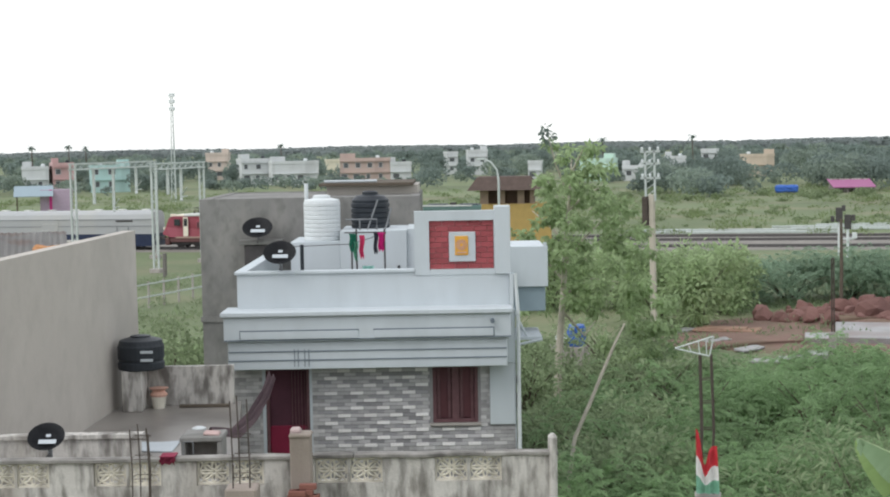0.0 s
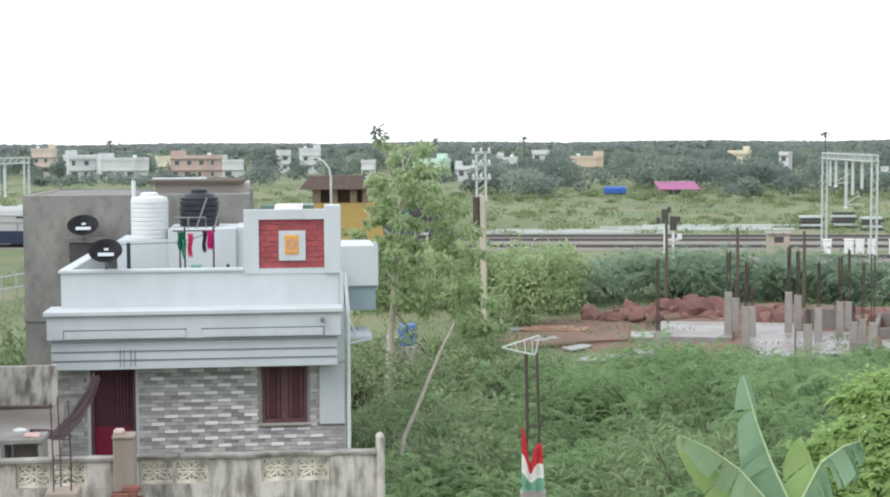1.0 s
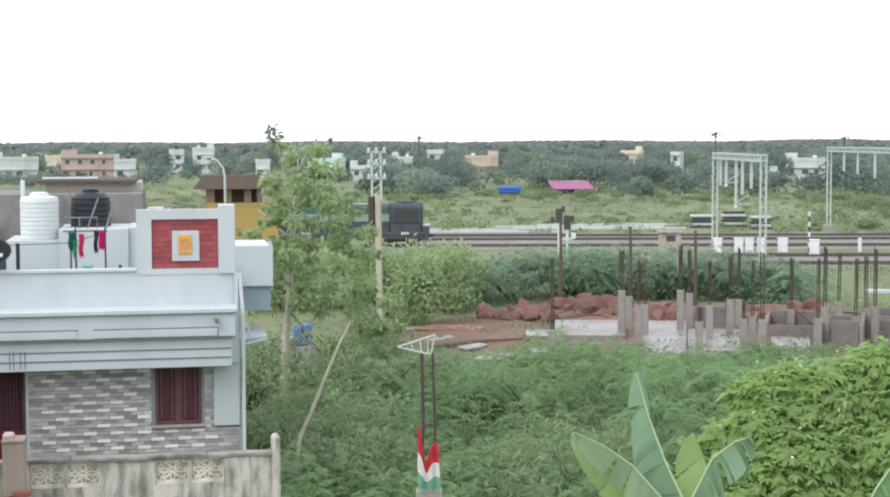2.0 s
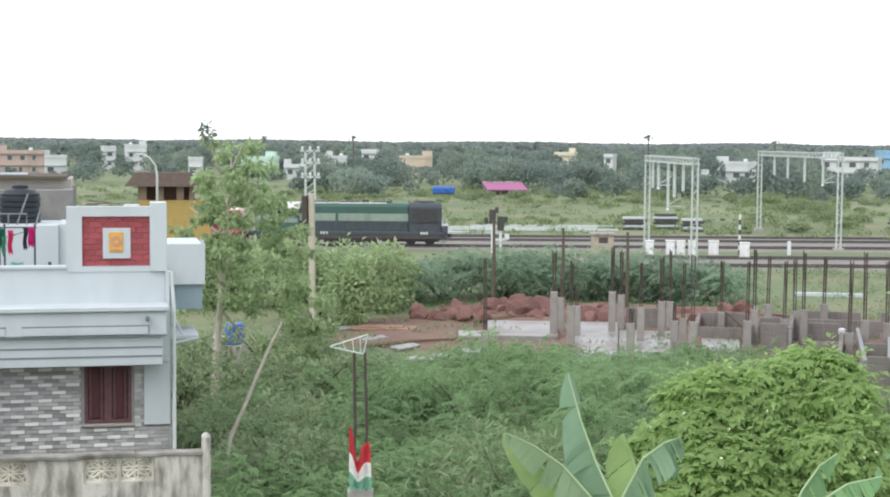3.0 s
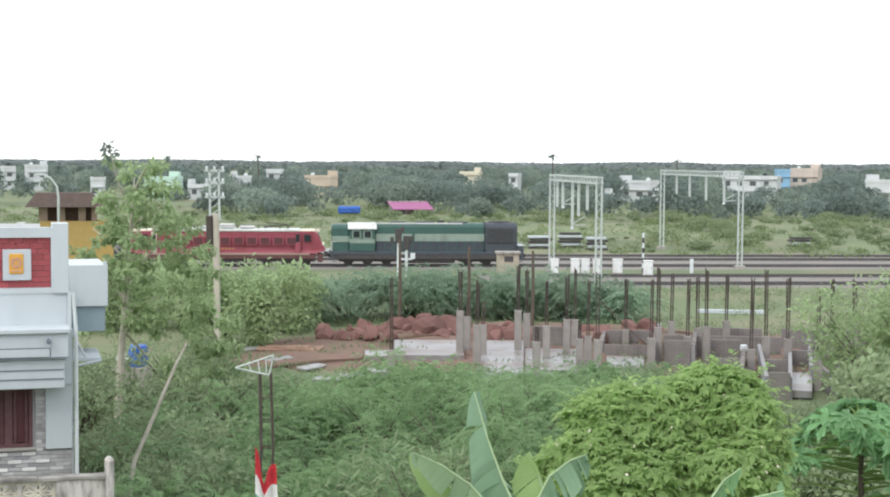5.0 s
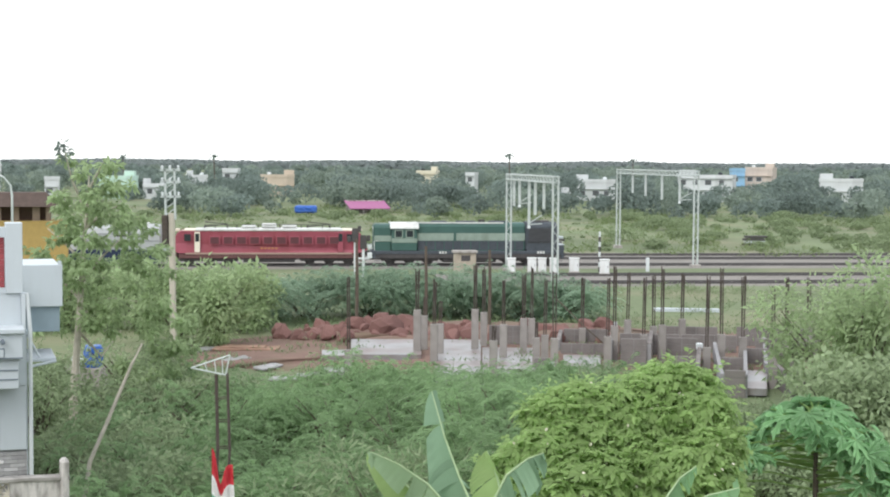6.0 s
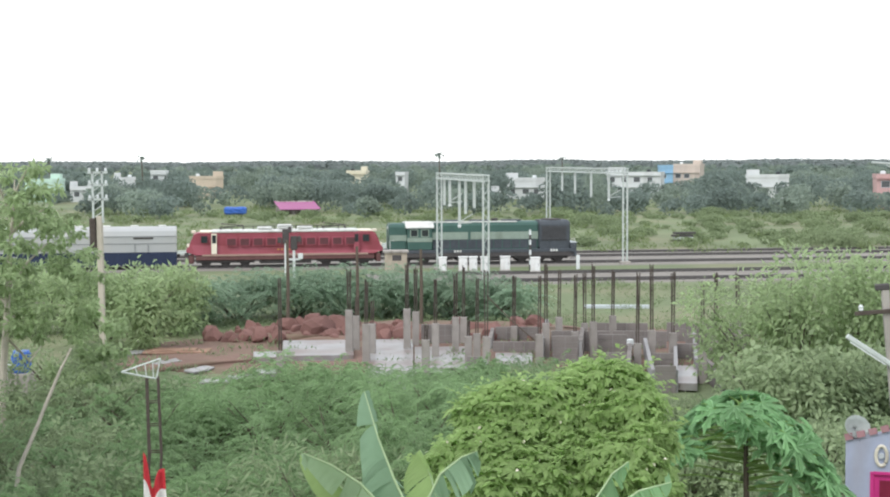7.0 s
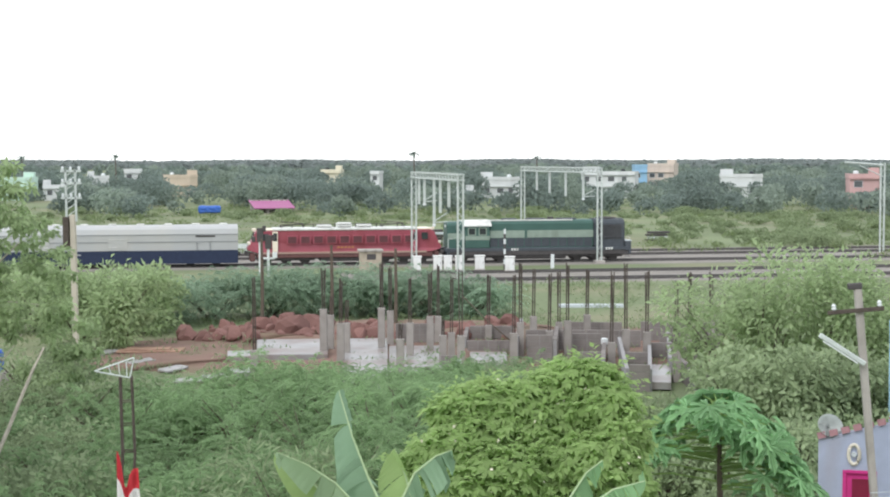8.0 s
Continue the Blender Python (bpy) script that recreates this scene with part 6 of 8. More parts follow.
# ---- flag on the near column ----
def flag_column():
    p = R2(16.87, 20)
    o = thing("column", pose(p.x, p.y, 0, 0, 0, 17), "near concrete column top with two tall rusty bars", "column")
    part("shaft", boxes((-0.17, 0.17, -0.13, 0.13, 0, 5.40), bevel=0.02), CONCRETE, o)
    for x, y, l in ((-0.09, -0.07, -0.01), (0.075, -0.07, -0.03), (-0.07, 0.08, -0.01), (0.09, 0.08, -0.03)):
        bm = bmesh.new()
        tube(bm, [(x, y, 5.3), (x + l * 0.4, y, 6.0), (x + l * 0.4 + 0.012, y, 6.2), (x + l, y, 7.22)], 0.012, 6)
        part("rebar", bm, RUST, o)
    for z in (5.6, 5.9, 6.25, 6.6, 6.9):
        bm = bmesh.new()
        tube(bm, [(-0.09, -0.08, z), (0.075, -0.08, z), (0.075, 0.08, z), (-0.09, 0.08, z), (-0.09, -0.08, z)], 0.006, 4)
        part("stirrup", bm, RUST, o)
    # cloth flag: bands cut from one wavy sheet
    f = thing("flag", pose(p.x, p.y, 5.45, 0, 0, 17), "drooping cloth flag in orange-red, white and green", "flag")

    def cloth(u, h):
        # h: 0 top to 1 bottom, u: 0 to 1 across
        x = -0.15 + u * 0.30 * (0.9 + 0.1 * h)
        top = 0.86 - 0.34 * math.exp(-((u - 0.40) / 0.17) ** 2) - 0.24 * min(u * 1.6, 1.0)
        z = top * (1 - h) - 0.02
        y = -0.17 + 0.025 * math.sin(u * 16 + h * 2) - 0.02 * h
        return Vector((x, y, z))

    def strip(h0, h1):
        bm = bmesh.new()
        g = [[bm.verts.new(cloth(i / 14, h0 + (h1 - h0) * j / 4)) for i in range(15)] for j in range(5)]
        for j in range(4):
            for i in range(14):
                bm.faces.new((g[j][i], g[j][i + 1], g[j + 1][i + 1], g[j + 1][i]))
        bmesh.ops.solidify(bm, geom=bm.faces[:], thickness=0.004)
        return bm
    part("orange_band", strip(0, 0.42), mat("orange_cloth", (0.58, 0.06, 0.075), 0.9, var=0.2, scale=8), f, "orange-red cloth band", smooth=True)
    part("white_band", strip(0.42, 0.72), mat("white_cloth", (0.75, 0.74, 0.72), 0.9, var=0.1, scale=8), f, "white cloth band", smooth=True)
    part("green_band", strip(0.72, 1.0), mat("green_cloth", (0.22, 0.44, 0.32), 0.9, var=0.2, scale=8), f, "green cloth band", smooth=True)
    # small white steel truss frame behind
    a = R2(16.8, 20)
    bm = bmesh.new()
    A, B, Cc = R2(18.05, 20, 7.30) - a, R2(16.62, 20, 7.46) - a, R2(16.78, 20, 7.20) - a
    A, B, Cc = (Vector((v.x, v.y, v.z)) for v in (A, B, Cc))
    for s, e in ((A, B), (A, Cc), (B, Cc)):
        tube(bm, [s, e], 0.011, 6)
    for f1 in (0.35, 0.6, 0.8):
        tube(bm, [A.lerp(B, f1), A.lerp(Cc, f1 + 0.12)], 0.008, 5)
    solo("steel_truss", bm, SILVER, pose(a.x, a.y, 0), "small white-painted steel truss resting on column bars", "truss")


flag_column()


# ---- poles ----
def utility_pole():
    p = R2(18.68, 70)
    o = thing("utility_pole", pose(p.x, p.y, 0, 0, -0.6), "pale concrete power pole with a steel lattice head", "utility pole")
    part("shaft", boxes((-0.13, 0.13, -0.1, 0.1, 0, 7.6), bevel=0.03), mat("pale_pole_concrete", (0.46, 0.42, 0.35), 0.9, var=0.15, scale=2), o)
    bm = bmesh.new()
    for x in (-0.28, 0.16):
        box(bm, x - 0.04, x + 0.04, -0.05, 0.05, 7.3, 9.6)
    for k in range(7):
        tube(bm, [(-0.28, 0, 7.5 + k * 0.3), (0.16, 0, 7.8 + k * 0.3)], 0.025, 5)
    part("lattice_head", bm, SILVER, o, "grey steel lattice head")
    for z in (8.3, 8.95, 9.5):
        c = part("cross_arm", boxes((-0.5, 0.42, -0.05, 0.05, z, z + 0.09)), SILVER, o)
        for x in (-0.42, -0.05, 0.34):
            bm = bmesh.new()
            lathe(bm, [(0.03, 0), (0.07, 0.03), (0.05, 0.07), (0.07, 0.11), (0.03, 0.16)], 8)
            part("insulator", bm, WHITEPLASTIC, c, at=pose(x, 0, z + 0.09))
    part("switch_box", boxes((-0.42, -0.15, -0.2, 0.15, 6.1, 7.5), bevel=0.03), RUST, o, "rusty brown switch box")
    # lamp pole by the railway cabin
    p = R2(24.42, 95)
    o = thing("street_lamp", pose(p.x, p.y, 0), "grey curved street lamp post", "street lamp")
    bm = bmesh.new()
    tube(bm, [(0, 0, 0), (0, 0, 7.8), (-0.1, 0, 8.4), (-0.5, 0, 8.9), (-0.95, 0, 9.1)], [0.09, 0.07, 0.06, 0.05, 0.045], 8)
    part("post", bm, SILVER, o, smooth=True)
    part("lamp_head", boxes((-1.4, -0.9, -0.12, 0.12, 9.02, 9.16), bevel=0.03), SILVER, o)
    # leaning power pole beside the blue house
    p = R2(-11.1, 37)
    o = thing("utility_pole", pose(p.x, p.y, 0, 0, -5.2), "weathered leaning concrete pole with crossarm and tube lamp", "utility pole")
    part("shaft", boxes((-0.09, 0.09, -0.08, 0.08, -0.1, 7.05), bevel=0.03), CONCRETE, o)
    part("cross_arm", boxes((-0.75, 0.55, -0.16, -0.10, 6.46, 6.56), bevel=0.01), RUST, o)
    part("top_clamp", boxes((-0.22, 0.10, -0.1, 0.1, 7.0, 7.14), bevel=0.02), UNDER, o)
    lampm = part("tube_lamp", boxes((-0.06, 0.06, -0.1, 0.0, 0, 1.25), bevel=0.02), SILVER, o, "grey slanted tube-lamp bracket", at=pose(0.0, -0.15, 5.25, 0, -52))
    part("tube", boxes((-0.09, -0.06, -0.08, -0.02, 0.15, 1.1)), WHITEPLASTIC, lampm)
    for x in (-0.6, 0.45):
        bm = bmesh.new()
        lathe(bm, [(0.03, 0), (0.06, 0.03), (0.04, 0.07), (0.06, 0.1), (0.02, 0.15)], 8)
        part("insulator", bm, WHITEPLASTIC, o, at=pose(x, -0.13, 6.56))
    bm = bmesh.new()
    for k in range(5):
        z = 2.2 - k * 0.12
        tube(bm, [(-0.1, -0.12, z), (1.5, -0.6, z + 0.05), (4.0, -1.5, z + 0.2)], 0.008, 4)
    part("cable", bm, PALEGREY, o)


utility_pole()


# ---- railway clutter ----
def rail_clutter():
    cab = mat("white_cabinet_paint", (0.74, 0.75, 0.74), 0.6, var=0.08, stain=((0.5, 0.48, 0.44), 0.4, 2))
    for az, d, w in ((6.08, 136, 0.72), (5.31, 136.5, 0.78), (4.93, 136.5, 0.72), (4.50, 136.5, 0.7), (3.73, 137, 0.85), (2.60, 135.5, 0.82)):
        p = R2(az, d)
        o = thing("signal_cabinet", pose(p.x, p.y, 0, 0, 0, TRACK - 9), "white trackside signal cabinet on a plinth", "cabinet", "signal cabinets")
        part("plinth", boxes((-w / 2 - 0.06, w / 2 + 0.06, -0.36, 0.36, -0.05, 0.22), bevel=0.02), CONCRETE, o)
        part("body", boxes((-w / 2, w / 2, -0.3, 0.3, 0.22, 1.36), bevel=0.02), cab, o)
        part("lid", boxes((-w / 2 - 0.05, w / 2 + 0.05, -0.36, 0.36, 1.36, 1.46), bevel=0.02), cab, o)
        d1 = part("door", boxes((-w / 2 + 0.06, w / 2 - 0.06, -0.325, -0.3, 0.28, 1.30), bevel=0.006), cab, o)
        part("handle", boxes((w / 2 - 0.16, w / 2 - 0.12, -0.35, -0.325, 0.7, 0.9)), STEEL, d1)
    # little brick hut
    p = R2(7.84, 135)
    o = thing("trackside_hut", pose(p.x, p.y, 0, 0, 0, 12), "small pale concrete trackside hut", "hut")
    part("wall", boxes((-0.95, 0.95, -0.7, 0.7, 0, 1.95), bevel=0.02), mat("tan_hut_plaster", (0.40, 0.35, 0.28), 0.9, var=0.2, scale=1.5, stain=((0.22, 0.19, 0.15), 0.6, 1.5)), o)
    part("roof", boxes((-1.1, 1.1, -0.85, 0.85, 1.95, 2.14), bevel=0.02), CONCRETE, o)
    # dark board on the solid wall imitates an unlit hole
    part("opening", boxes((-0.35, 0.45, -0.715, -0.69, 1.25, 1.75)), UNDER, o)
    # shunt signals: white posts with dark heads
    p = R2(11.8, 132)
    o = thing("railway_signal", pose(p.x, p.y, 0, 0, 0, TRACK), "white railway signal posts with dark lamp heads", "signal")
    for x, h in ((-0.35, 3.2), (0.35, 2.6)):
        bm = bmesh.new()
        tube(bm, [(x, 0, -0.05), (x, 0, h)], 0.12, 8)
        part("post", bm, WHITEPLASTIC, o)
        part("lamp_head", boxes((x - 0.28, x + 0.28, -0.25, 0.2, h - 0.2, h + 1.0), bevel=0.05), UNDER, o, "black signal lamp head")
    part("bracket", boxes((-0.35, 0.9, -0.06, 0.06, 1.5, 1.66), bevel=0.01), WHITEPLASTIC, o)
    part("small_lamp", boxes((0.7, 1.1, -0.2, 0.1, 1.6, 2.1), bevel=0.03), WHITEPLASTIC, o)
    for x in (-0.9, 0.0, 0.8):
        part("side_lamp", boxes((x - 0.15, x + 0.15, -0.3, 0.0, 3.9 - abs(x), 4.4 - abs(x)), bevel=0.03), UNDER, o)
    # striped post
    p = R2(2.79, 140)
    o = thing("striped_post", pose(p.x, p.y, 0), "black and white striped trackside post", "post")
    for k in range(8):
        bm = bmesh.new()
        tube(bm, [(0, 0, k * 0.46), (0, 0, k * 0.46 + 0.46)], 0.11, 8)
        part("stripe", bm, WHITEPLASTIC if k % 2 else UNDER, o)
    p = R2(1.0, 141)
    solo("marker_post", boxes((-0.16, 0.16, -0.1, 0.1, 0, 1.3), bevel=0.03), WHITEPLASTIC, pose(p.x, p.y, 0), "white trackside marker post", "post")
    # sleeper stacks beyond the tracks
    for az, d, n, w in ((6.65, 178, 5, 2.7), (5.5, 180, 6, 2.9), (4.52, 176, 5, 2.4), (-2.9, 190, 4, 2.8)):
        p = R2(az, d)
        o = thing("sleeper_stack", pose(p.x, p.y, 0, 0, 0, TRACK), "stack of old dark railway sleepers", "sleeper stack", "sleeper stacks")
        for k in range(n):
            part("sleeper", boxes((-w / 2 + (k % 2) * 0.2, w / 2 - (k % 3) * 0.15, -0.6, 0.6, k * 0.32 - 0.02, k * 0.32 + 0.22), bevel=0.02), PALEGREY if k % 3 == 1 else UNDER, o)
    # long rails lying beside the tracks
    for s0, s1, n in ((4, 22, 172), (2, 20, 176), (7, 24, 180), (-12, 8, 166), (-14, 3, 170)):
        bm = boxes((s0, s1, -0.12, 0.12, 0, 0.25), (s0 + 2, s1 + 1.5, 0.3, 0.55, 0, 0.25), bevel=0.02)
        a = rw((s0 + s1) / 2, n)
        bmesh.ops.translate(bm, verts=bm.verts[:], vec=(-(s0 + s1) / 2, 0, 0))
        solo("spare_rail", bm, SILVER, pose(a.x, a.y, 0.02, 0, 0, TRACK), "long pale spare rails lying on the ground", "rail", "spare rails")
    # pale kerb line on the grass
    a, b = R2(0.75, 103.5), R2(-1.65, 103.8)
    m = (a + b) / 2
    solo("kerb", boxes((-(b - a).length / 2, (b - a).length / 2, -0.2, 0.2, -0.02, 0.24), bevel=0.03), PALEGREY, pose(m.x, m.y, 0, 0, 0, math.degrees(math.atan2(b.y - a.y, b.x - a.x))), "pale concrete kerb in the grass", "kerb")
    # dark posts of the thicket fence
    for az, d, h in ((11.9, 88, 5.5), (9.3, 90, 5.0), (6.9, 90, 4.8)):
        p = R2(az, d)
        bm = bmesh.new()
        tube(bm, [(0, 0, -0.05), (0.03, 0, h * 0.5), (0.0, 0, h)], [0.12, 0.10, 0.08], 7)
        solo("wooden_post", bm, DARKBARK, pose(p.x, p.y, 0), "dark weathered wooden post behind the rocks", "post", "site posts")
    # single overhead-line mast
    p = R2(-10.95, 165)
    o = thing("catenary_mast", pose(p.x, p.y, 0, 0, 0, TRACK), "silver lattice mast with a cantilever arm", "catenary mast")
    lattice_leg(o, 0, 0, 9.6)
    bm = bmesh.new()
    tube(bm, [(0, 0, 9.4), (-4.2, 0, 9.7)], 0.12, 6)
    tube(bm, [(0, 0, 8.2), (-2.6, 0, 9.4)], 0.06, 6)
    part("cantilever", bm, SILVER, o)
    # tall slim radio mast far off
    p = R2(36.45, 300)
    bm = bmesh.new()
    for x, y in ((-0.3, -0.2), (0.3, -0.2), (0, 0.35)):
        tube(bm, [(x * 1.6, y * 1.6, 0), (x * 0.5, y * 0.5, 20.8)], [0.10, 0.07], 5)
    for k in range(20):
        s = (-1) ** k
        tube(bm, [(-0.35 * s, -0.2, k), (0.35 * s, -0.2, k + 1)], 0.05, 4)
    o = thing("radio_mast", pose(p.x, p.y, 0), "tall slim lattice radio mast beyond the railway", "radio mast")
    part("lattice", bm, SILVER, o)
    for z in (17.6, 19.0, 20.2):
        part("antenna", boxes((-0.6, 0.5, -0.3, 0.3, z, z + 0.7), bevel=0.05), WHITEPLASTIC, o)
    # yard fence seen past the side wall
    a, b = R2(38.1, 97), R2(35.4, 105)
    ang = math.degrees(math.atan2(b.y - a.y, b.x - a.x))
    o = thing("fence", pose(a.x, a.y, 0, 0, 0, ang), "low wire fence with pale rails", "fence")
    ln = (b - a).length
    for k in range(6):
        part("post", boxes((ln * k / 5 - 0.06, ln * k / 5 + 0.06, -0.06, 0.06, -0.05, 1.7), bevel=0.01), CONCRETE, o)
    for z in (0.7, 1.5):
        part("rail", boxes((0, ln, -0.13, -0.062, z, z + 0.09)), SILVER, o)
    for az, d in ((36.9, 122), (35.2, 124)):
        p = R2(az, d)
        solo("marker_post", boxes((-0.15, 0.15, -0.1, 0.1, 0, 1.9), bevel=0.03), SLEEPER, pose(p.x, p.y, 0), "trackside concrete marker post", "post")


rail_clutter()


def signal_cabin():
    p = R2(24.2, 112)
    o = thing("railway_cabin", pose(p.x, p.y, 0, 0, 0, 22), "two-storey ochre railway cabin with dark overhanging roof", "building")
    ochre = mat("ochre_wall_paint", (0.40, 0.28, 0.10), 0.8, var=0.12)
    beige = mat("tan_wall_paint", (0.27, 0.20, 0.15), 0.8, var=0.12)
    part("lower_wall", boxes((-1.6, 3.4, -2, 2, 0, 5.7), bevel=0.03), ochre, o)
    for x0, x1 in ((-1.7, -1.1), (-0.45, 0.1), (1.0, 1.5), (1.9, 2.2)):
        part("pier", boxes((x0, x1, -1.9, -1.5, 5.7, 6.75)), beige, o)
    part("room_wall", boxes((-1.7, 2.2, -1.2, 1.8, 5.7, 6.75)), mat("brown_wall", (0.12, 0.08, 0.06), 0.9, var=0.2), o)
    bm = bmesh.new()
    lo = [bm.verts.new(c) for c in ((-2.6, -2.7, 6.7), (2.7, -2.7, 6.7), (2.7, 2.7, 6.7), (-2.6, 2.7, 6.7))]
    hi = [bm.verts.new(c) for c in ((-1.9, -1.4, 7.65), (1.9, -1.4, 7.65), (1.9, 1.4, 7.65), (-1.9, 1.4, 7.65))]
    bm.faces.new(lo[::-1])
    bm.faces.new(hi)
    for i in range(4):
        bm.faces.new((lo[i], lo[(i + 1) % 4], hi[(i + 1) % 4], hi[i]))
    part("roof", bm, mat("brown_tile_roof", (0.09, 0.065, 0.055), 0.9, var=0.3, scale=3), o, "dark brown hipped roof")


signal_cabin()


# ---- far houses ----
PAINT = {}


# pane colour lightened to grey, for the low contrast that distance gives
FARPANE = mat("softened_window_glass", (0.10, 0.105, 0.11), 0.3, var=0.1, bump=0)


def far_house(az, d, w, top, colour):
    tint = {"white": (0.56, 0.58, 0.58), "pink": (0.50, 0.33, 0.32), "teal": (0.40, 0.56, 0.54), "peach": (0.55, 0.47, 0.41), "cream": (0.62, 0.58, 0.46), "pinkbeige": (0.46, 0.36, 0.32), "green": (0.50, 0.66, 0.57), "yellow": (0.52, 0.44, 0.35), "blue": (0.25, 0.42, 0.58)}[colour]
    if colour not in PAINT:
        PAINT[colour] = mat(colour + "_house_paint", tint, 0.8, var=0.08, scale=0.3, stain=((tint[0] * 0.7, tint[1] * 0.7, tint[2] * 0.7), 0.5, 0.4))
    m = PAINT[colour]
    q = random.Random(int(az * 100 + d))
    p = R2(az, d)
    o = thing("house", pose(p.x, p.y, 0, 0, 0, az + q.uniform(-12, 12)), {"white": "far white flat-roofed house among trees", "pinkbeige": "far pinkish-beige flat-roofed house"}.get(colour, "far " + colour + " flat-roofed house among trees"), "house", "far houses")
    h = top - 0.9
    q.random()
    part("wall", boxes((-w / 2, w / 2, 0, 8, 0, h)), m, o)
    for q4 in ((-w / 2 - 0.1, w / 2 + 0.1, -0.12, 0.1, h - 0.15, h + 0.7), (-w / 2 - 0.1, -w / 2 + 0.1, 0.1, 8.1, h - 0.15, h + 0.7), (w / 2 - 0.1, w / 2 + 0.1, 0.1, 8.1, h - 0.15, h + 0.7)):
        part("parapet", boxes(q4), m, o)
    if w > 5:
        s = q.choice((-1, 1))
        part("stair_room", boxes((min(s * w / 2, s * (w / 2 - w * 0.3)), max(s * w / 2, s * (w / 2 - w * 0.3)), 2, 5, h, top + 1.0)), m, o)
        bm = bmesh.new()
        lathe(bm, [(0.55, 0), (0.55, 1.1), (0.3, 1.3)], 10)
        part("water_tank", bm, WHITEPLASTIC if q.random() < 0.6 else BLACKPLASTIC, o, at=pose(-s * w * 0.25, 3, h))
    for z in (1.4, 4.4):
        if z + 1.4 < h:
            part("ledge", boxes((-w / 2, w / 2, -0.5, 0, z + 1.6, z + 1.72)), m, o)
            for k in range(max(1, int(w / 3.2))):
                x = -w / 2 + 1.4 + k * 3.2 + q.uniform(-0.3, 0.3)
                wd = q.choice((0.9, 1.2, 1.6))
                win = part("window", boxes((x - wd / 2 - 0.08, x + wd / 2 + 0.08, -0.04, 0.02, z - 0.08, z + 1.3)), PALEGREY, o)
                part("pane", boxes((x - wd / 2, x + wd / 2, -0.06, -0.03, z, z + 1.2)), FARPANE, win)


for row in FAR_HOUSES:
    far_house(*row)


def sheds():
    p = R2(11.53, 292)
    o = thing("shed", pose(p.x, p.y, 0, 0, 0, 24), "open shed with a magenta sheet roof", "shed")
    bm = bmesh.new()
    prism(bm, [(-3.4, 0.95), (-3.4, 1.05), (2.5, 2.45), (2.5, 2.35)], -3.9, 3.9)
    part("roof", bm, PINKROOF, o, "sloping magenta sheet roof")
    part("wall", boxes((-3.6, 3.6, 1.8, 2.0, 0, 2.5)), PLASTER, o)
    for x in (-3.6, -1.2, 1.2, 3.6):
        part("post", boxes((x - 0.1, x + 0.1, -2.9, -2.7, 0, 1.05)), CONCRETE, o)
    p = R2(13.8, 288)
    o = thing("tarpaulin_shelter", pose(p.x, p.y, 0, 0, 0, 14), "low shelter covered with bright blue tarpaulin", "shelter")
    bm = boxes((-2.1, 2.1, -1.5, 1.5, 0.25, 1.55), bevel=0.25)
    part("tarpaulin", ragged(bm, 4, 0.15), BLUETARP, o)
    for x in (-2.0, 2.0):
        part("post", boxes((x - 0.06, x + 0.06, -1.5, -1.38, 0, 0.5)), DARKBARK, o)
    # awning and pink wall by the far track at the other end
    p = R2(41.15, 245)
    o = thing("shed", pose(p.x, p.y, 0, 0, 0, 40), "mauve shed with a bluish tin awning", "shed")
    part("wall", boxes((-0.5, 4.4, 0, 3, 0, 4.2), bevel=0.03), mat("mauve_wall_paint", (0.42, 0.33, 0.41), 0.8, var=0.12), o)
    part("pier", boxes((0.9, 1.3, -0.1, 0, 0, 4.2)), PINKPAINT, o)
    bm = bmesh.new()
    prism(bm, [(-2.2, 3.2), (-2.2, 3.3), (2, 4.8), (2, 4.7)], -4.4, 1.5)
    part("awning", bm, BLUEGREY, o)
    part("post", boxes((-4.0, -3.8, -1.9, -1.7, 0, 3.25)), DARKBARK, o)
    # platform-like pale wall before the train's far side
    bm = boxes((-30, 9, -0.3, 0.3, 0, 1.7), (-30, 9, -0.4, 0.4, 1.7, 1.85))
    a = rw(-68, 131)
    solo("boundary_wall", ragged(bm, 6, 0.05), PLASTER, pose(a.x, a.y, 0, 0, 0, TRACK), "low plaster boundary wall beside the track", "wall", kind="structure")
    # blue drum by the bushes
    p = R2(21.6, 68)
    o = thing("drum", pose(p.x, p.y, 0.95), "blue plastic drum lying among bushes", "drum")
    bm = bmesh.new()
    lathe(bm, [(0.38, 0), (0.42, 0.06), (0.42, 0.32), (0.44, 0.36), (0.42, 0.4), (0.42, 0.85), (0.36, 0.95)], 18)
    part("body", bm, BLUETARP, o)
    part("stand", boxes((-0.5, 0.5, -0.4, 0.4, -0.97, 0.0), bevel=0.02), CONCRETE, o)
    p = R2(22.15, 68)
    solo("bucket", lathe(bmesh.new(), [(0.2, 0), (0.26, 0.45), (0.28, 0.5)], 14), WHITEPLASTIC, pose(p.x, p.y, 0.95, 30, 10), "white plastic bucket beside the drum", "bucket")
    solo("bench", boxes((-0.6, 0.6, -0.4, 0.4, 0, 0.96), bevel=0.02), CONCRETE, pose(p.x, p.y + 0.1, 0), "concrete block carrying a bucket", "block")


sheds()


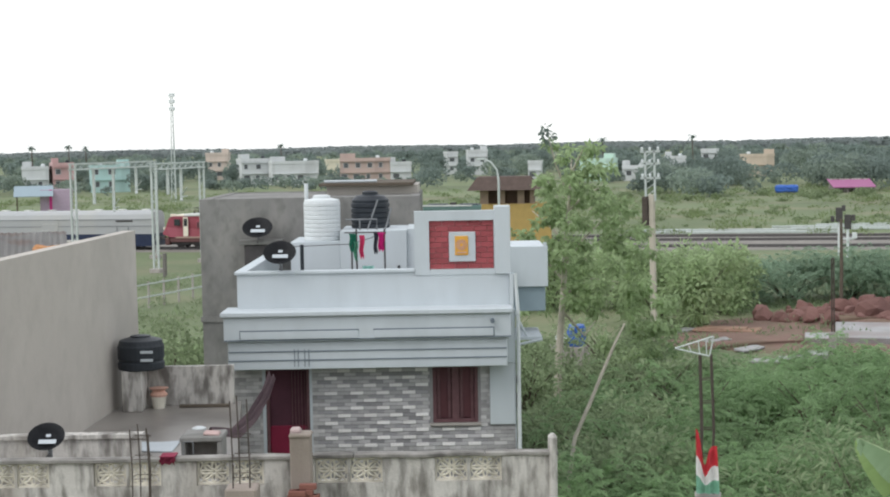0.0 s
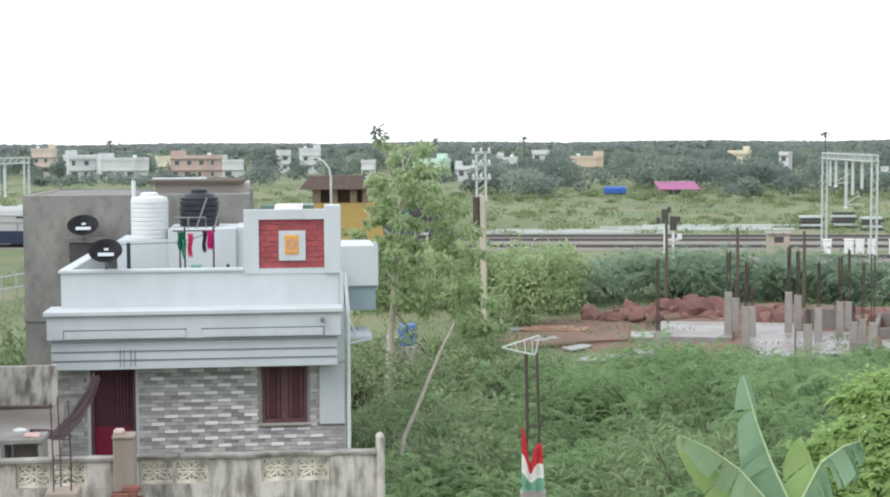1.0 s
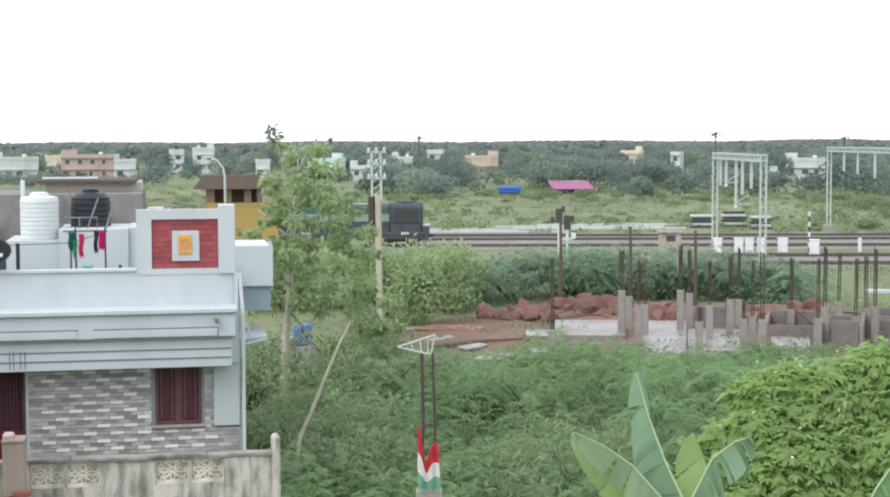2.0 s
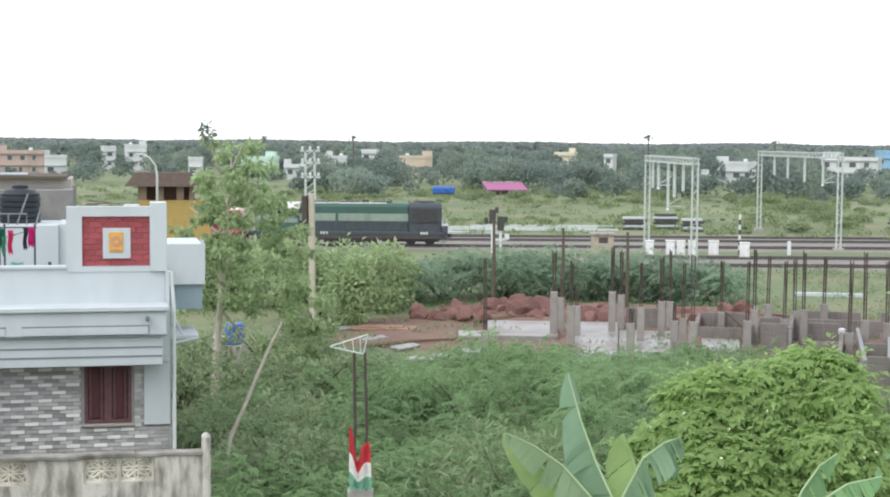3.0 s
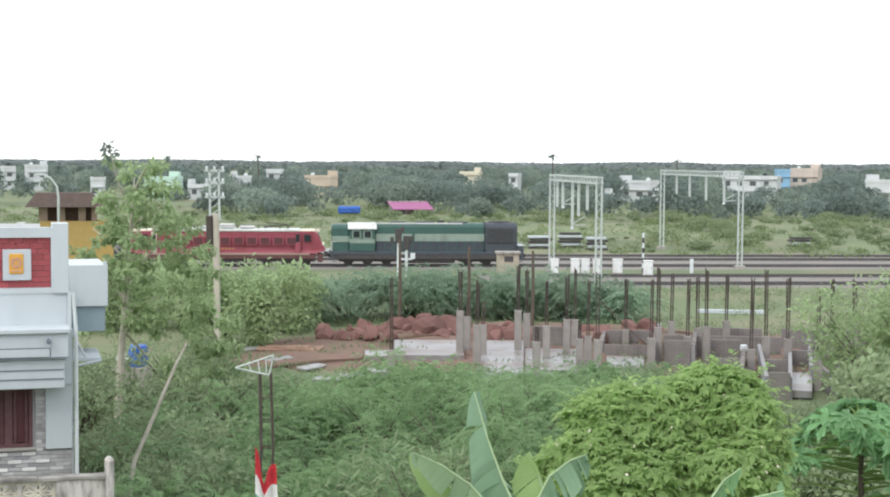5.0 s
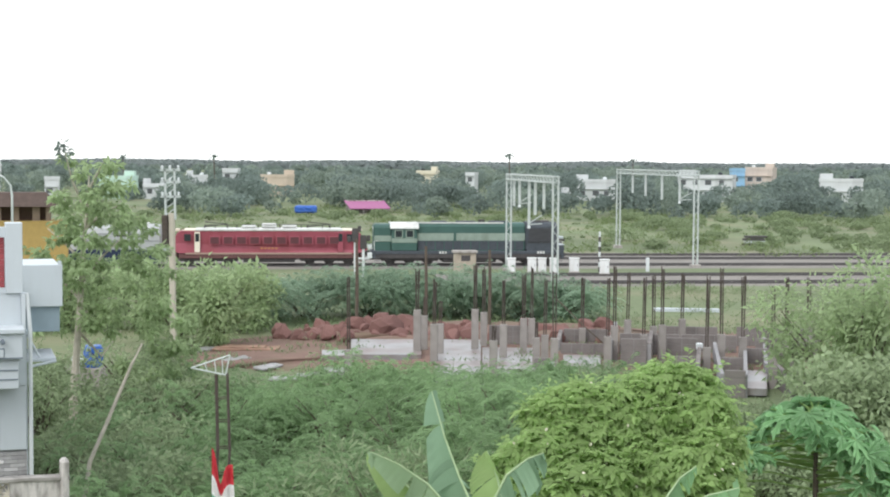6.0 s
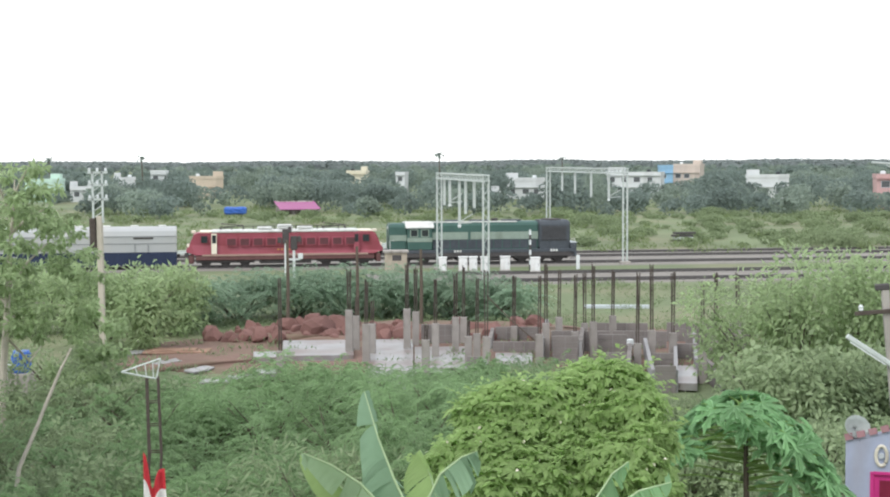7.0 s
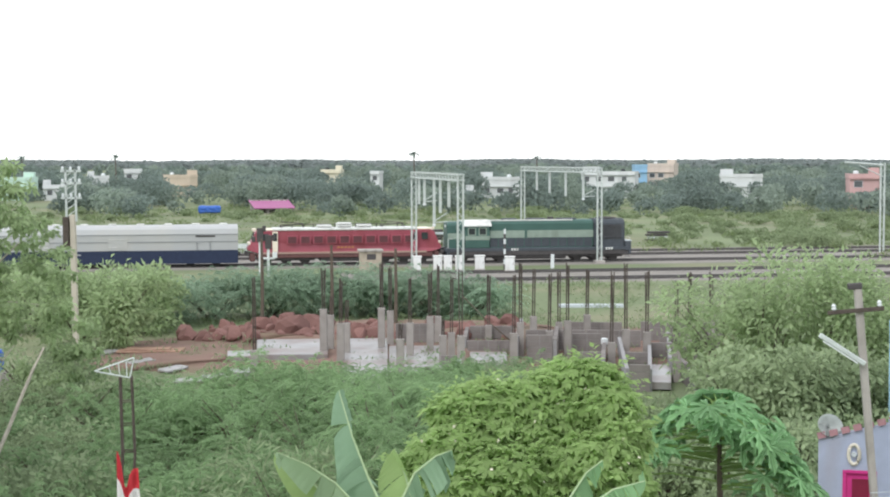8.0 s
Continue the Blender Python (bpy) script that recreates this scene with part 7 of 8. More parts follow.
# ---- lavender house ----
def blue_house():
    a = R2(-8.82, 38)
    ln = 4.2
    o = thing("house", pose(a.x, a.y, 0, 0, 0, -10.5), "small lavender-blue plastered house with a magenta door", "house")

    def rake(x):
        return 3.2 + 0.27 * x
    bm = bmesh.new()
    prism(bm, [(0, 0), (0.62, 0), (0.62, rake(0.62)), (0, rake(0))], -0.2, 0)
    prism(bm, [(1.35, 0), (ln, 0), (ln, rake(ln)), (1.35, rake(1.35))], -0.2, 0)
    prism(bm, [(0.62, 2.46), (1.35, 2.46), (1.35, rake(1.35)), (0.62, rake(0.62))], -0.2, 0)
    bmesh.ops.transform(bm, matrix=Matrix(((0, 1, 0, 0), (-1, 0, 0, 0), (0, 0, 1, 0), (0, 0, 0, 1))), verts=bm.verts[:])
    part("wall", bm, HOUSEBLUE, o)
    bm = bmesh.new()
    prism(bm, [(0.2, 0), (5, 0), (5, 2.0), (0.2, 3.0)], 0, 0.2)
    part("side_wall", bm, HOUSEBLUE, o)
    part("back_wall", boxes((0.2, ln, 4.8, 5, 0, 2.0)), HOUSEBLUE, o)
    bm = bmesh.new()
    prism(bm, [(0.21, 2.95), (5.2, 1.9), (5.2, 2.0), (0.21, 3.1)], 0.0, ln)
    part("roof", bm, CEMENT, o)
    coping = mat("maroon_coping", (0.36, 0.20, 0.22), 0.8, var=0.25)
    for k in range(15):
        x = k * 0.28
        bm = bmesh.new()
        prism(bm, [(-0.07, 0.0), (0.27, 0.0), (0.27, 0.07), (-0.07, 0.16)], 0, 0.19)
        part("coping_tile", bm, coping, o, at=pose(x, 0, rake(x), 0, -15))
    d = part("door", boxes((0.66, 1.31, 0.05, 0.1, 0, 2.4)), PINKPAINT, o, "magenta door and frame")
    part("frame", boxes((0.58, 0.66, -0.03, 0.12, 0, 2.46), (1.31, 1.38, -0.03, 0.12, 0, 2.46), (0.66, 1.31, -0.03, 0.12, 2.4, 2.47)), PINKPAINT, d)
    part("inset", boxes((0.8, 1.2, 0.03, 0.05, 0.3, 2.25)), MAROON, d)
    bm = bmesh.new()
    tube(bm, [(0.13 * math.cos(2 * math.pi * k / 20), 0, 0.24 * math.sin(2 * math.pi * k / 20)) for k in range(21)], 0.045, 6, cap=False)
    em = part("emblem", bm, CREAM, o, "cream oval wall emblem", at=pose(0.84, -0.03, 2.86))
    part("boss", lathe(bmesh.new(), [(0.02, 0), (0.07, 0.01), (0.06, 0.05)], 10), PALEGREY, em, at=pose(0, 0, 0, 90))
    # small dish on its roof corner
    dish_on(R2(-9.1, 38.25, 3.1), 0.30, SILVER, "grey satellite dish on the lavender roof", 20, 0.35)
    c = R2(-8.2, 33)
    solo("low_wall", boxes((-1.6, 1.2, -0.08, 0.08, 0, 2.15), bevel=0.02), HOUSEBLUE, pose(c.x, c.y, 0, 0, 0, -16), "low lavender yard wall", "wall", kind="structure")
    t = R2(-12.2, 52)
    solo("tarpaulin", ragged(boxes((-0.8, 0.8, -0.5, 0.5, 0, 4.9), bevel=0.2), 8, 0.12), mat("pale_blue_sheet", (0.35, 0.55, 0.70), 0.6, var=0.2), pose(t.x, t.y, 0), "pale blue plastic sheet hung over a stack", "tarpaulin")


def dish_on(base, r, material, label, turn, post, tilt=60, parent_kind=""):
    o = thing("satellite_dish", pose(base.x, base.y, base.z, 0, 0, turn), label, "satellite dish", "satellite dishes")
    bm = bmesh.new()
    prof = [(0.02, 0.0), (r * 0.35, 0.02), (r * 0.7, 0.07), (r, 0.15)]
    rings = [[bm.verts.new((q * 1.12 * math.cos(2 * math.pi * k / 28), q * math.sin(2 * math.pi * k / 28), z)) for k in range(28)] for q, z in prof]
    for s, e in zip(rings, rings[1:]):
        for k in range(28):
            bm.faces.new((s[k], s[(k + 1) % 28], e[(k + 1) % 28], e[k]))
    bm.faces.new(rings[0])
    bmesh.ops.solidify(bm, geom=bm.faces[:], thickness=0.012)
    dish = part("reflector", bm, material, o, at=pose(0, -0.06, post, tilt, 0, 0), smooth=True)
    if material is DISHBLACK:
        for x0, x1, y0, y1 in ((-0.22, 0.22, -0.10, 0.02), (-0.06, 0.06, 0.10, 0.18)):
            part("lettering_bar", boxes((x0 * r * 2.4, x1 * r * 2.4, y0 * r * 2.4, y1 * r * 2.4, 0.045, 0.055)), PALEGREY, dish)
    bm = bmesh.new()
    tube(bm, [(0, 0.02, -0.02), (0, 0.02, post)], 0.035, 8)
    part("post", bm, STEEL, o)
    bm = bmesh.new()
    tube(bm, [(0, 0.0, post - r * 0.7), (0, -0.30, post - r * 0.85)], 0.012, 6)
    part("feed_arm", bm, UNDER, o)
    return o


blue_house()


# ---- things on the white house's roof ----
def at_h(u, v, w):
    return house_m(u, v, w).translation


def roof_things():
    # stair block and steps at the back of the roof
    o = thing("stair_block", roof_m(-1.6, 37, 6.25), "white stair block on the roof", "stair block")
    part("block", boxes((-0.88, 0.75, -1.0, 1.2, 0, 1.83), bevel=0.015), WHITE, o)
    part("step_wall", boxes((0.752, 0.95, -0.9, 1.2, 0, 1.85), (0.952, 1.5, -0.9, 1.2, 0, 1.55), bevel=0.01), WHITE, o)
    part("landing", boxes((-2.1, -0.882, -0.9, 1.2, 0, 1.57), bevel=0.015), WHITE, o)
    # white tank, ribbed
    o = thing("water_tank", roof_m(-2.95, 36.6, 7.82), "white ribbed plastic water tank on the roof", "water tank")
    bm = bmesh.new()
    prof = [(0.44, 0)]
    for k in range(9):
        z = 0.02 + k * 0.105
        prof += [(0.455, z), (0.455, z + 0.07), (0.44, z + 0.085)]
    prof += [(0.44, 0.97), (0.42, 1.01), (0.22, 1.05)]
    part("body", lathe(bm, prof, 32), WHITEPLASTIC, o)
    part("lid", lathe(bmesh.new(), [(0.22, 1.05), (0.22, 1.10), (0.15, 1.13)], 20), WHITEPLASTIC, o)
    # black tank
    o = thing("water_tank", roof_m(-1.78, 37.2, 8.08), "black plastic water tank on the stair block", "water tank")
    prof = [(0.46, 0)]
    for k in range(5):
        z = 0.02 + k * 0.13
        prof += [(0.485, z), (0.485, z + 0.08), (0.46, z + 0.10)]
    prof += [(0.47, 0.70), (0.36, 0.80), (0.2, 0.84)]
    part("body", lathe(bmesh.new(), prof, 32), BLACKPLASTIC, o)
    part("lid", lathe(bmesh.new(), [(0.2, 0.84), (0.2, 0.90), (0.14, 0.93)], 20), BLACKPLASTIC, o)
    # tank frame pipes
    o = thing("plumbing", roof_m(-1.8, 36.2, 8.06), "grey plumbing pipes beside the black tank", "pipes")
    for pts in ([(-0.55, 0, 0.28), (0.22, 0, 0.28), (0.22, 0, 0.02)], [(-0.02, 0, 0), (0.25, 0.1, 0.75)], [(0.42, 0, 0), (0.58, 0.1, 0.55)], [(-0.2, 0, -0.03), (-0.2, 0, 0.28)]):
        bm = bmesh.new()
        tube(bm, pts, 0.022, 6)
        part("pipe", bm, STEEL, o)
    for u, v, w0, w1, m, r in ((-3.42, 37.6, 6.3, 9.26, WHITEPLASTIC, 0.055), ):
        bm = bmesh.new()
        tube(bm, [(0, 0, 0), (0, 0, w1 - w0)], r, 8)
        solo("vent_pipe", bm, m, roof_m(u, v, w0 - 0.05), "upright white plastic vent pipe on the roof", "pipe")
    bm = bmesh.new()
    tube(bm, [(-0.75, 0, 0.0), (0.0, 0, 0.0), (0.75, 0, 0.0)], 0.04, 8)
    solo("spare_pipe", bm, PALEGREY, hm(-2.75, 43.6, 9.02), "pale pipe lying on the rooftop room", "pipe")
    # black pipe post at the parapet
    bm = bmesh.new()
    tube(bm, [(0, 0, 0), (0, 0, 1.7)], 0.045, 8)
    solo("pipe_post", bm, BLACKPLASTIC, roof_m(-3.13, 33, 6.25), "upright black pipe inside the parapet", "pipe")
    # clothes line
    o = thing("clothes_line", roof_m(-1.65, 33.5, 6.25), "clothes line on thin posts with hanging washing", "clothes line")
    for x in (-0.39, -0.28, 0.36):
        bm = bmesh.new()
        tube(bm, [(x, 0, 0), (x, 0, 2.0 if x > -0.35 else 1.85)], 0.022, 6)
        part("post", bm, UNDER, o)
    bm = bmesh.new()
    tube(bm, [(-1.7, 0.1, 1.62), (-0.4, 0, 1.66), (0.4, 0, 1.9)], 0.008, 4)
    tube(bm, [(-0.55, 0, 1.92), (0.4, 0, 1.92)], 0.015, 5)
    part("line", bm, UNDER, o)

    def rag(name, x, top, wd, ln, colour, label, seed):
        q = random.Random(seed)
        bm = bmesh.new()
        g = [[bm.verts.new((x + (i / 5 - 0.5) * wd * (1 - 0.25 * j / 7) + 0.015 * math.sin(j), 0.025 * math.sin(i * 2.2 + seed) + 0.01 * j / 7, top - ln * j / 7 * (1 - 0.08 * math.sin(i * 2 + seed)))) for i in range(6)] for j in range(8)]
        for j in range(7):
            for i in range(5):
                bm.faces.new((g[j][i], g[j][i + 1], g[j + 1][i + 1], g[j + 1][i]))
        bmesh.ops.solidify(bm, geom=bm.faces[:], thickness=0.008)
        solo(name, bm, mat(name + "_cloth", colour, 0.95, var=0.25, scale=6), roof_m(-1.65, 33.47, 6.25), label, "garment", "washing", smooth=True)
    rag("green_garment", -0.37, 1.90, 0.16, 0.42, (0.02, 0.16, 0.10), "dark green garment hung on the line", 1)
    rag("pale_green_garment", -0.30, 1.72, 0.10, 0.42, (0.14, 0.42, 0.28), "pale green cloth hung on the line", 2)
    rag("pink_garment", -0.16, 1.86, 0.12, 0.52, (0.62, 0.06, 0.16), "pink-red cloth hung on the line", 3)
    rag("dark_garment", 0.16, 1.92, 0.10, 0.48, (0.06, 0.06, 0.08), "dark garment hung on the line", 4)
    rag("magenta_garment", 0.29, 1.92, 0.16, 0.42, (0.60, 0.03, 0.22), "magenta garment hung on the line", 5)
    rag("teal_cloth", -0.03, 1.16, 0.28, 0.12, (0.35, 0.62, 0.56), "pale teal cloth over the parapet", 6)
    bm = bmesh.new()
    tube(bm, [(0, 0, 0), (0.02, 0, 0.2), (0.0, 0, 0.45)], [0.10, 0.075, 0.03], 8)
    tube(bm, [(0, 0, 0.06), (0.18, 0, 0.05)], 0.05, 8)
    solo("dark_bundle", bm, DISHBLACK, roof_m(-0.94, 32.3, 7.05), "dark bundle behind the parapet", "bundle", smooth=True)
    solo("bundle_stand", boxes((-0.3, 0.3, -0.1, 0.1, 0, 0.8), bevel=0.01), WHITE, roof_m(-0.9, 32.32, 6.25), "white ledge inside the parapet", "ledge")
    # dishes
    dish_on(at_h(-3.60, 32.08, 7.44), 0.32, DISHBLACK, "black satellite dish on the white parapet", FACE, 0.32, 48)
    dish_on(hm(-5.05, 40.6, 7.57).translation, 0.36, DISHBLACK, "black satellite dish on a wall bracket", FACE, 0.24, 45)
    b = thing("wall_bracket", hm(-5.0, 40.70, 6.95), "dark bracket ledge carrying the dish", "bracket")
    part("shelf", boxes((-0.55, 0.6, -0.25, 0.25, 0.5, 0.62), bevel=0.01), CEMENT, b)
    part("support", boxes((-0.42, 0.38, -0.2, 0.25, -0.6, 0.498), bevel=0.02), UNDER, b)
    dish_on(hm(-5.70, 21.3, 4.85).translation, 0.235, DISHBLACK, "black satellite dish on the terrace", FACE, 1.08, 45)


roof_things()


# ---- things on the terrace ----
def terrace_things():
    o = thing("water_tank", hm(-6.18, 30.25, 5.66), "black plastic water tank on the back wall", "water tank")
    prof = [(0.44, 0), (0.46, 0.02), (0.46, 0.14), (0.44, 0.16), (0.44, 0.2), (0.46, 0.22), (0.46, 0.46), (0.44, 0.5), (0.42, 0.58), (0.22, 0.64)]
    part("body", lathe(bmesh.new(), prof, 28), BLACKPLASTIC, o)
    part("lid", lathe(bmesh.new(), [(0.2, 0.64), (0.2, 0.665), (0.12, 0.68)], 16), BLACKPLASTIC, o)
    for z in (0.2, 0.36):
        part("lettering_bar", boxes((0.08, 0.32, -0.475, -0.44, z, z + 0.05)), PALEGREY, o)
    # orange pot
    o = thing("bucket", hm(-5.86, 30.3, 4.85), "orange-rimmed plaster bucket beside the wall", "bucket")
    part("body", lathe(bmesh.new(), [(0.12, 0), (0.15, 0.20), (0.16, 0.24)], 16), CREAM, o)
    part("cloth", lathe(bmesh.new(), [(0.16, 0.24), (0.18, 0.28), (0.12, 0.35), (0.2, 0.41)], 12), mat("orange_plastic", (0.60, 0.36, 0.28), 0.6, var=0.2), o)
    # white pot on a stand
    o = thing("pot", hm(-4.53, 27, 4.85), "small pale metal pot on the terrace", "pot")
    part("body", lathe(bmesh.new(), [(0.10, 0), (0.12, 0.1), (0.12, 0.16)], 16), PALEGREY, o)
    part("lid", lathe(bmesh.new(), [(0.13, 0.16), (0.13, 0.19), (0.05, 0.22)], 16), WHITEPLASTIC, o)
    # sink or wash stand
    o = thing("wash_stand", hm(-3.78, 22.9, 4.97), "dark concrete wash stand on the terrace", "wash stand")
    part("top", boxes((-0.32, 0.32, -0.3, 0.3, 0.66, 0.74), bevel=0.015), CEMENT, o)
    part("side", boxes((-0.30, -0.24, -0.28, 0.28, -0.12, 0.66)), CEMENT, o)
    part("side", boxes((0.24, 0.30, -0.28, 0.28, -0.12, 0.66)), CEMENT, o)
    part("back", boxes((-0.24, 0.24, 0.2, 0.28, 0, 0.66)), CONCRETE, o)
    part("bar", boxes((-0.24, 0.24, -0.29, -0.25, 0.42, 0.45)), STEEL, o)
    # slung cloth from the door to the stand
    bm = bmesh.new()
    pts = [Vector((-0.10, 8.7, -0.38)), Vector((-0.12, 7.6, -0.62)), Vector((-0.08, 5.2, -0.62)), Vector((-0.02, 2.4, -0.38)), Vector((-0.02, 0.1, 0.06))]
    grid = []
    for i in range(17):
        f = i / 16 * 4
        k = min(int(f), 3)
        c = pts[k].lerp(pts[k + 1], f - k)
        grid.append([bm.verts.new(c + Vector((0.09 * (j / 8 - 0.5) * 2, 0.03 * math.sin(j * 2.1), 0.05 * math.sin(j * 1.7 + i * 0.3) - 0.10 * (j / 8)))) for j in range(9)])
    for r, s in zip(grid, grid[1:]):
        for j in range(8):
            bm.faces.new((r[j], r[j + 1], s[j + 1], s[j]))
    bmesh.ops.solidify(bm, geom=bm.faces[:], thickness=0.012)
    solo("cloth_sling", bm, mat("striped_mauve_cloth", (0.15, 0.105, 0.115), 0.95, var=0.5, scale=9, island=0.8), hm(-3.62, 22.9, 5.71), "mauve striped cloth slung from the doorway", "cloth", smooth=True)
    solo("pink_rag", ragged(boxes((-0.14, 0.1, -0.1, 0.1, 0, 0.06), bevel=0.02), 2, 0.05), mat("pink_rag_cloth", (0.46, 0.33, 0.31), 0.9, var=0.25), hm(-3.62, 22.8, 5.705), "pink rag on the wash stand", "rag")
    bm = bmesh.new()
    g = [[bm.verts.new((-0.17 + 0.34 * i / 6 + 0.02 * math.sin(j * 2), -0.16 + 0.015 * math.sin(i * 2), 0.02 - 0.15 * j / 3 * (0.6 + 0.4 * math.sin(i * 1.3) ** 2))) for i in range(7)] for j in range(4)]
    for j in range(3):
        for i in range(6):
            bm.faces.new((g[j][i], g[j][i + 1], g[j + 1][i + 1], g[j + 1][i]))
    bmesh.ops.solidify(bm, geom=bm.faces[:], thickness=0.01)
    box(bm, -0.17, 0.17, -0.16, 0.1, 0.005, 0.03, bevel=0.008)
    solo("red_rag", bm, mat("crimson_rag_cloth", (0.22, 0.03, 0.06), 0.95, var=0.3, scale=8), hm(-3.78, 20.03, 5.955) @ Matrix.Diagonal((0.6, 1, 0.8, 1)), "crimson rag over the parapet coping", "rag")
    solo("pale_rag", ragged(boxes((-0.12, 0.02, -0.06, 0.06, 0, 0.08), bevel=0.025), 6, 0.03), mat("pale_pink_cloth", (0.46, 0.36, 0.35), 0.9, var=0.2), hm(-2.0, 19.6, 6.32), "pale pink rag on the pillar", "rag")
    solo("stick", boxes((-0.5, 0.5, -0.05, 0.05, 0, 0.06), bevel=0.01), DARKBARK, hm(-4.95, 30.3, 4.85), "dark wooden batten lying on the terrace", "batten")
    solo("white_sheet", ragged(boxes((-0.7, 0.5, -0.4, 0.4, 0, 0.03), bevel=0.01), 4, 0.03), PALEGREY, hm(-5.3, 26.2, 4.85), "pale plastic sheet on the terrace floor", "sheet")
    # rebar bundles of two future columns
    for u, v, top in ((-3.94, 19, 6.52), (-2.68, 19, 6.86)):
        o = thing("rebar_column", hm(u, v, 0), "thin dark starter bars rising past the parapet", "rebar", "starter bars")
        part("stub", boxes((-0.2, 0.2, -0.2, 0.2, 0, 5.45 if u < -3 else 5.76), bevel=0.02), bpy.data.materials["brown_cement"], o)
        for x, y, t in ((-0.14, -0.12, 0.0), (0.14, -0.12, 0.02), (-0.07, 0.12, 0.03), (0.1, 0.12, -0.1)):
            bm = bmesh.new()
            tube(bm, [(x * 0.75, y, 5.4), (x * 0.75 + 0.01, y, 6.0), (x * 0.75 - 0.01, y, top + t)], 0.010, 6)
            part("rebar", bm, RUST, o)
        for z in (5.9, 6.15, 6.4):
            bm = bmesh.new()
            tube(bm, [(-0.105, -0.13, z), (0.105, -0.13, z), (0.105, 0.13, z), (-0.105, 0.13, z), (-0.105, -0.13, z)], 0.005, 4)
            part("stirrup", bm, RUST, o)
    bm = bmesh.new()
    tube(bm, [(0, 0, 0), (0, 0, 1.0), (0.14, 0, 1.0), (0.14, 0, 0.7)], 0.010, 6)
    solo("tap_pipe", bm, STEEL, hm(-3.85, 21.5, 4.85), "bent grey water pipe on the terrace", "pipe")
    solo("brick_stub", boxes((-0.2, 0.2, -0.13, 0.13, 0, 5.5), bevel=0.02), PLASTER, hm(-1.95, 19.25, 0), "plaster stub pillar under loose bricks", "pillar")
    for k in range(7):
        q = random.Random(k)
        solo("loose_brick", boxes((-0.11, 0.11, -0.05, 0.05, 0, 0.07), bevel=0.008), mat("clay_brick", (0.22, 0.095, 0.075), 0.9, var=0.25) if k == 0 else bpy.data.materials["clay_brick"], hm(-1.95 + q.uniform(-0.12, 0.12), 19.25 + q.uniform(-0.05, 0.05), 5.50 + 0.07 * (k // 3)), "red clay brick in a small pile", "brick", "loose bricks")


terrace_things()


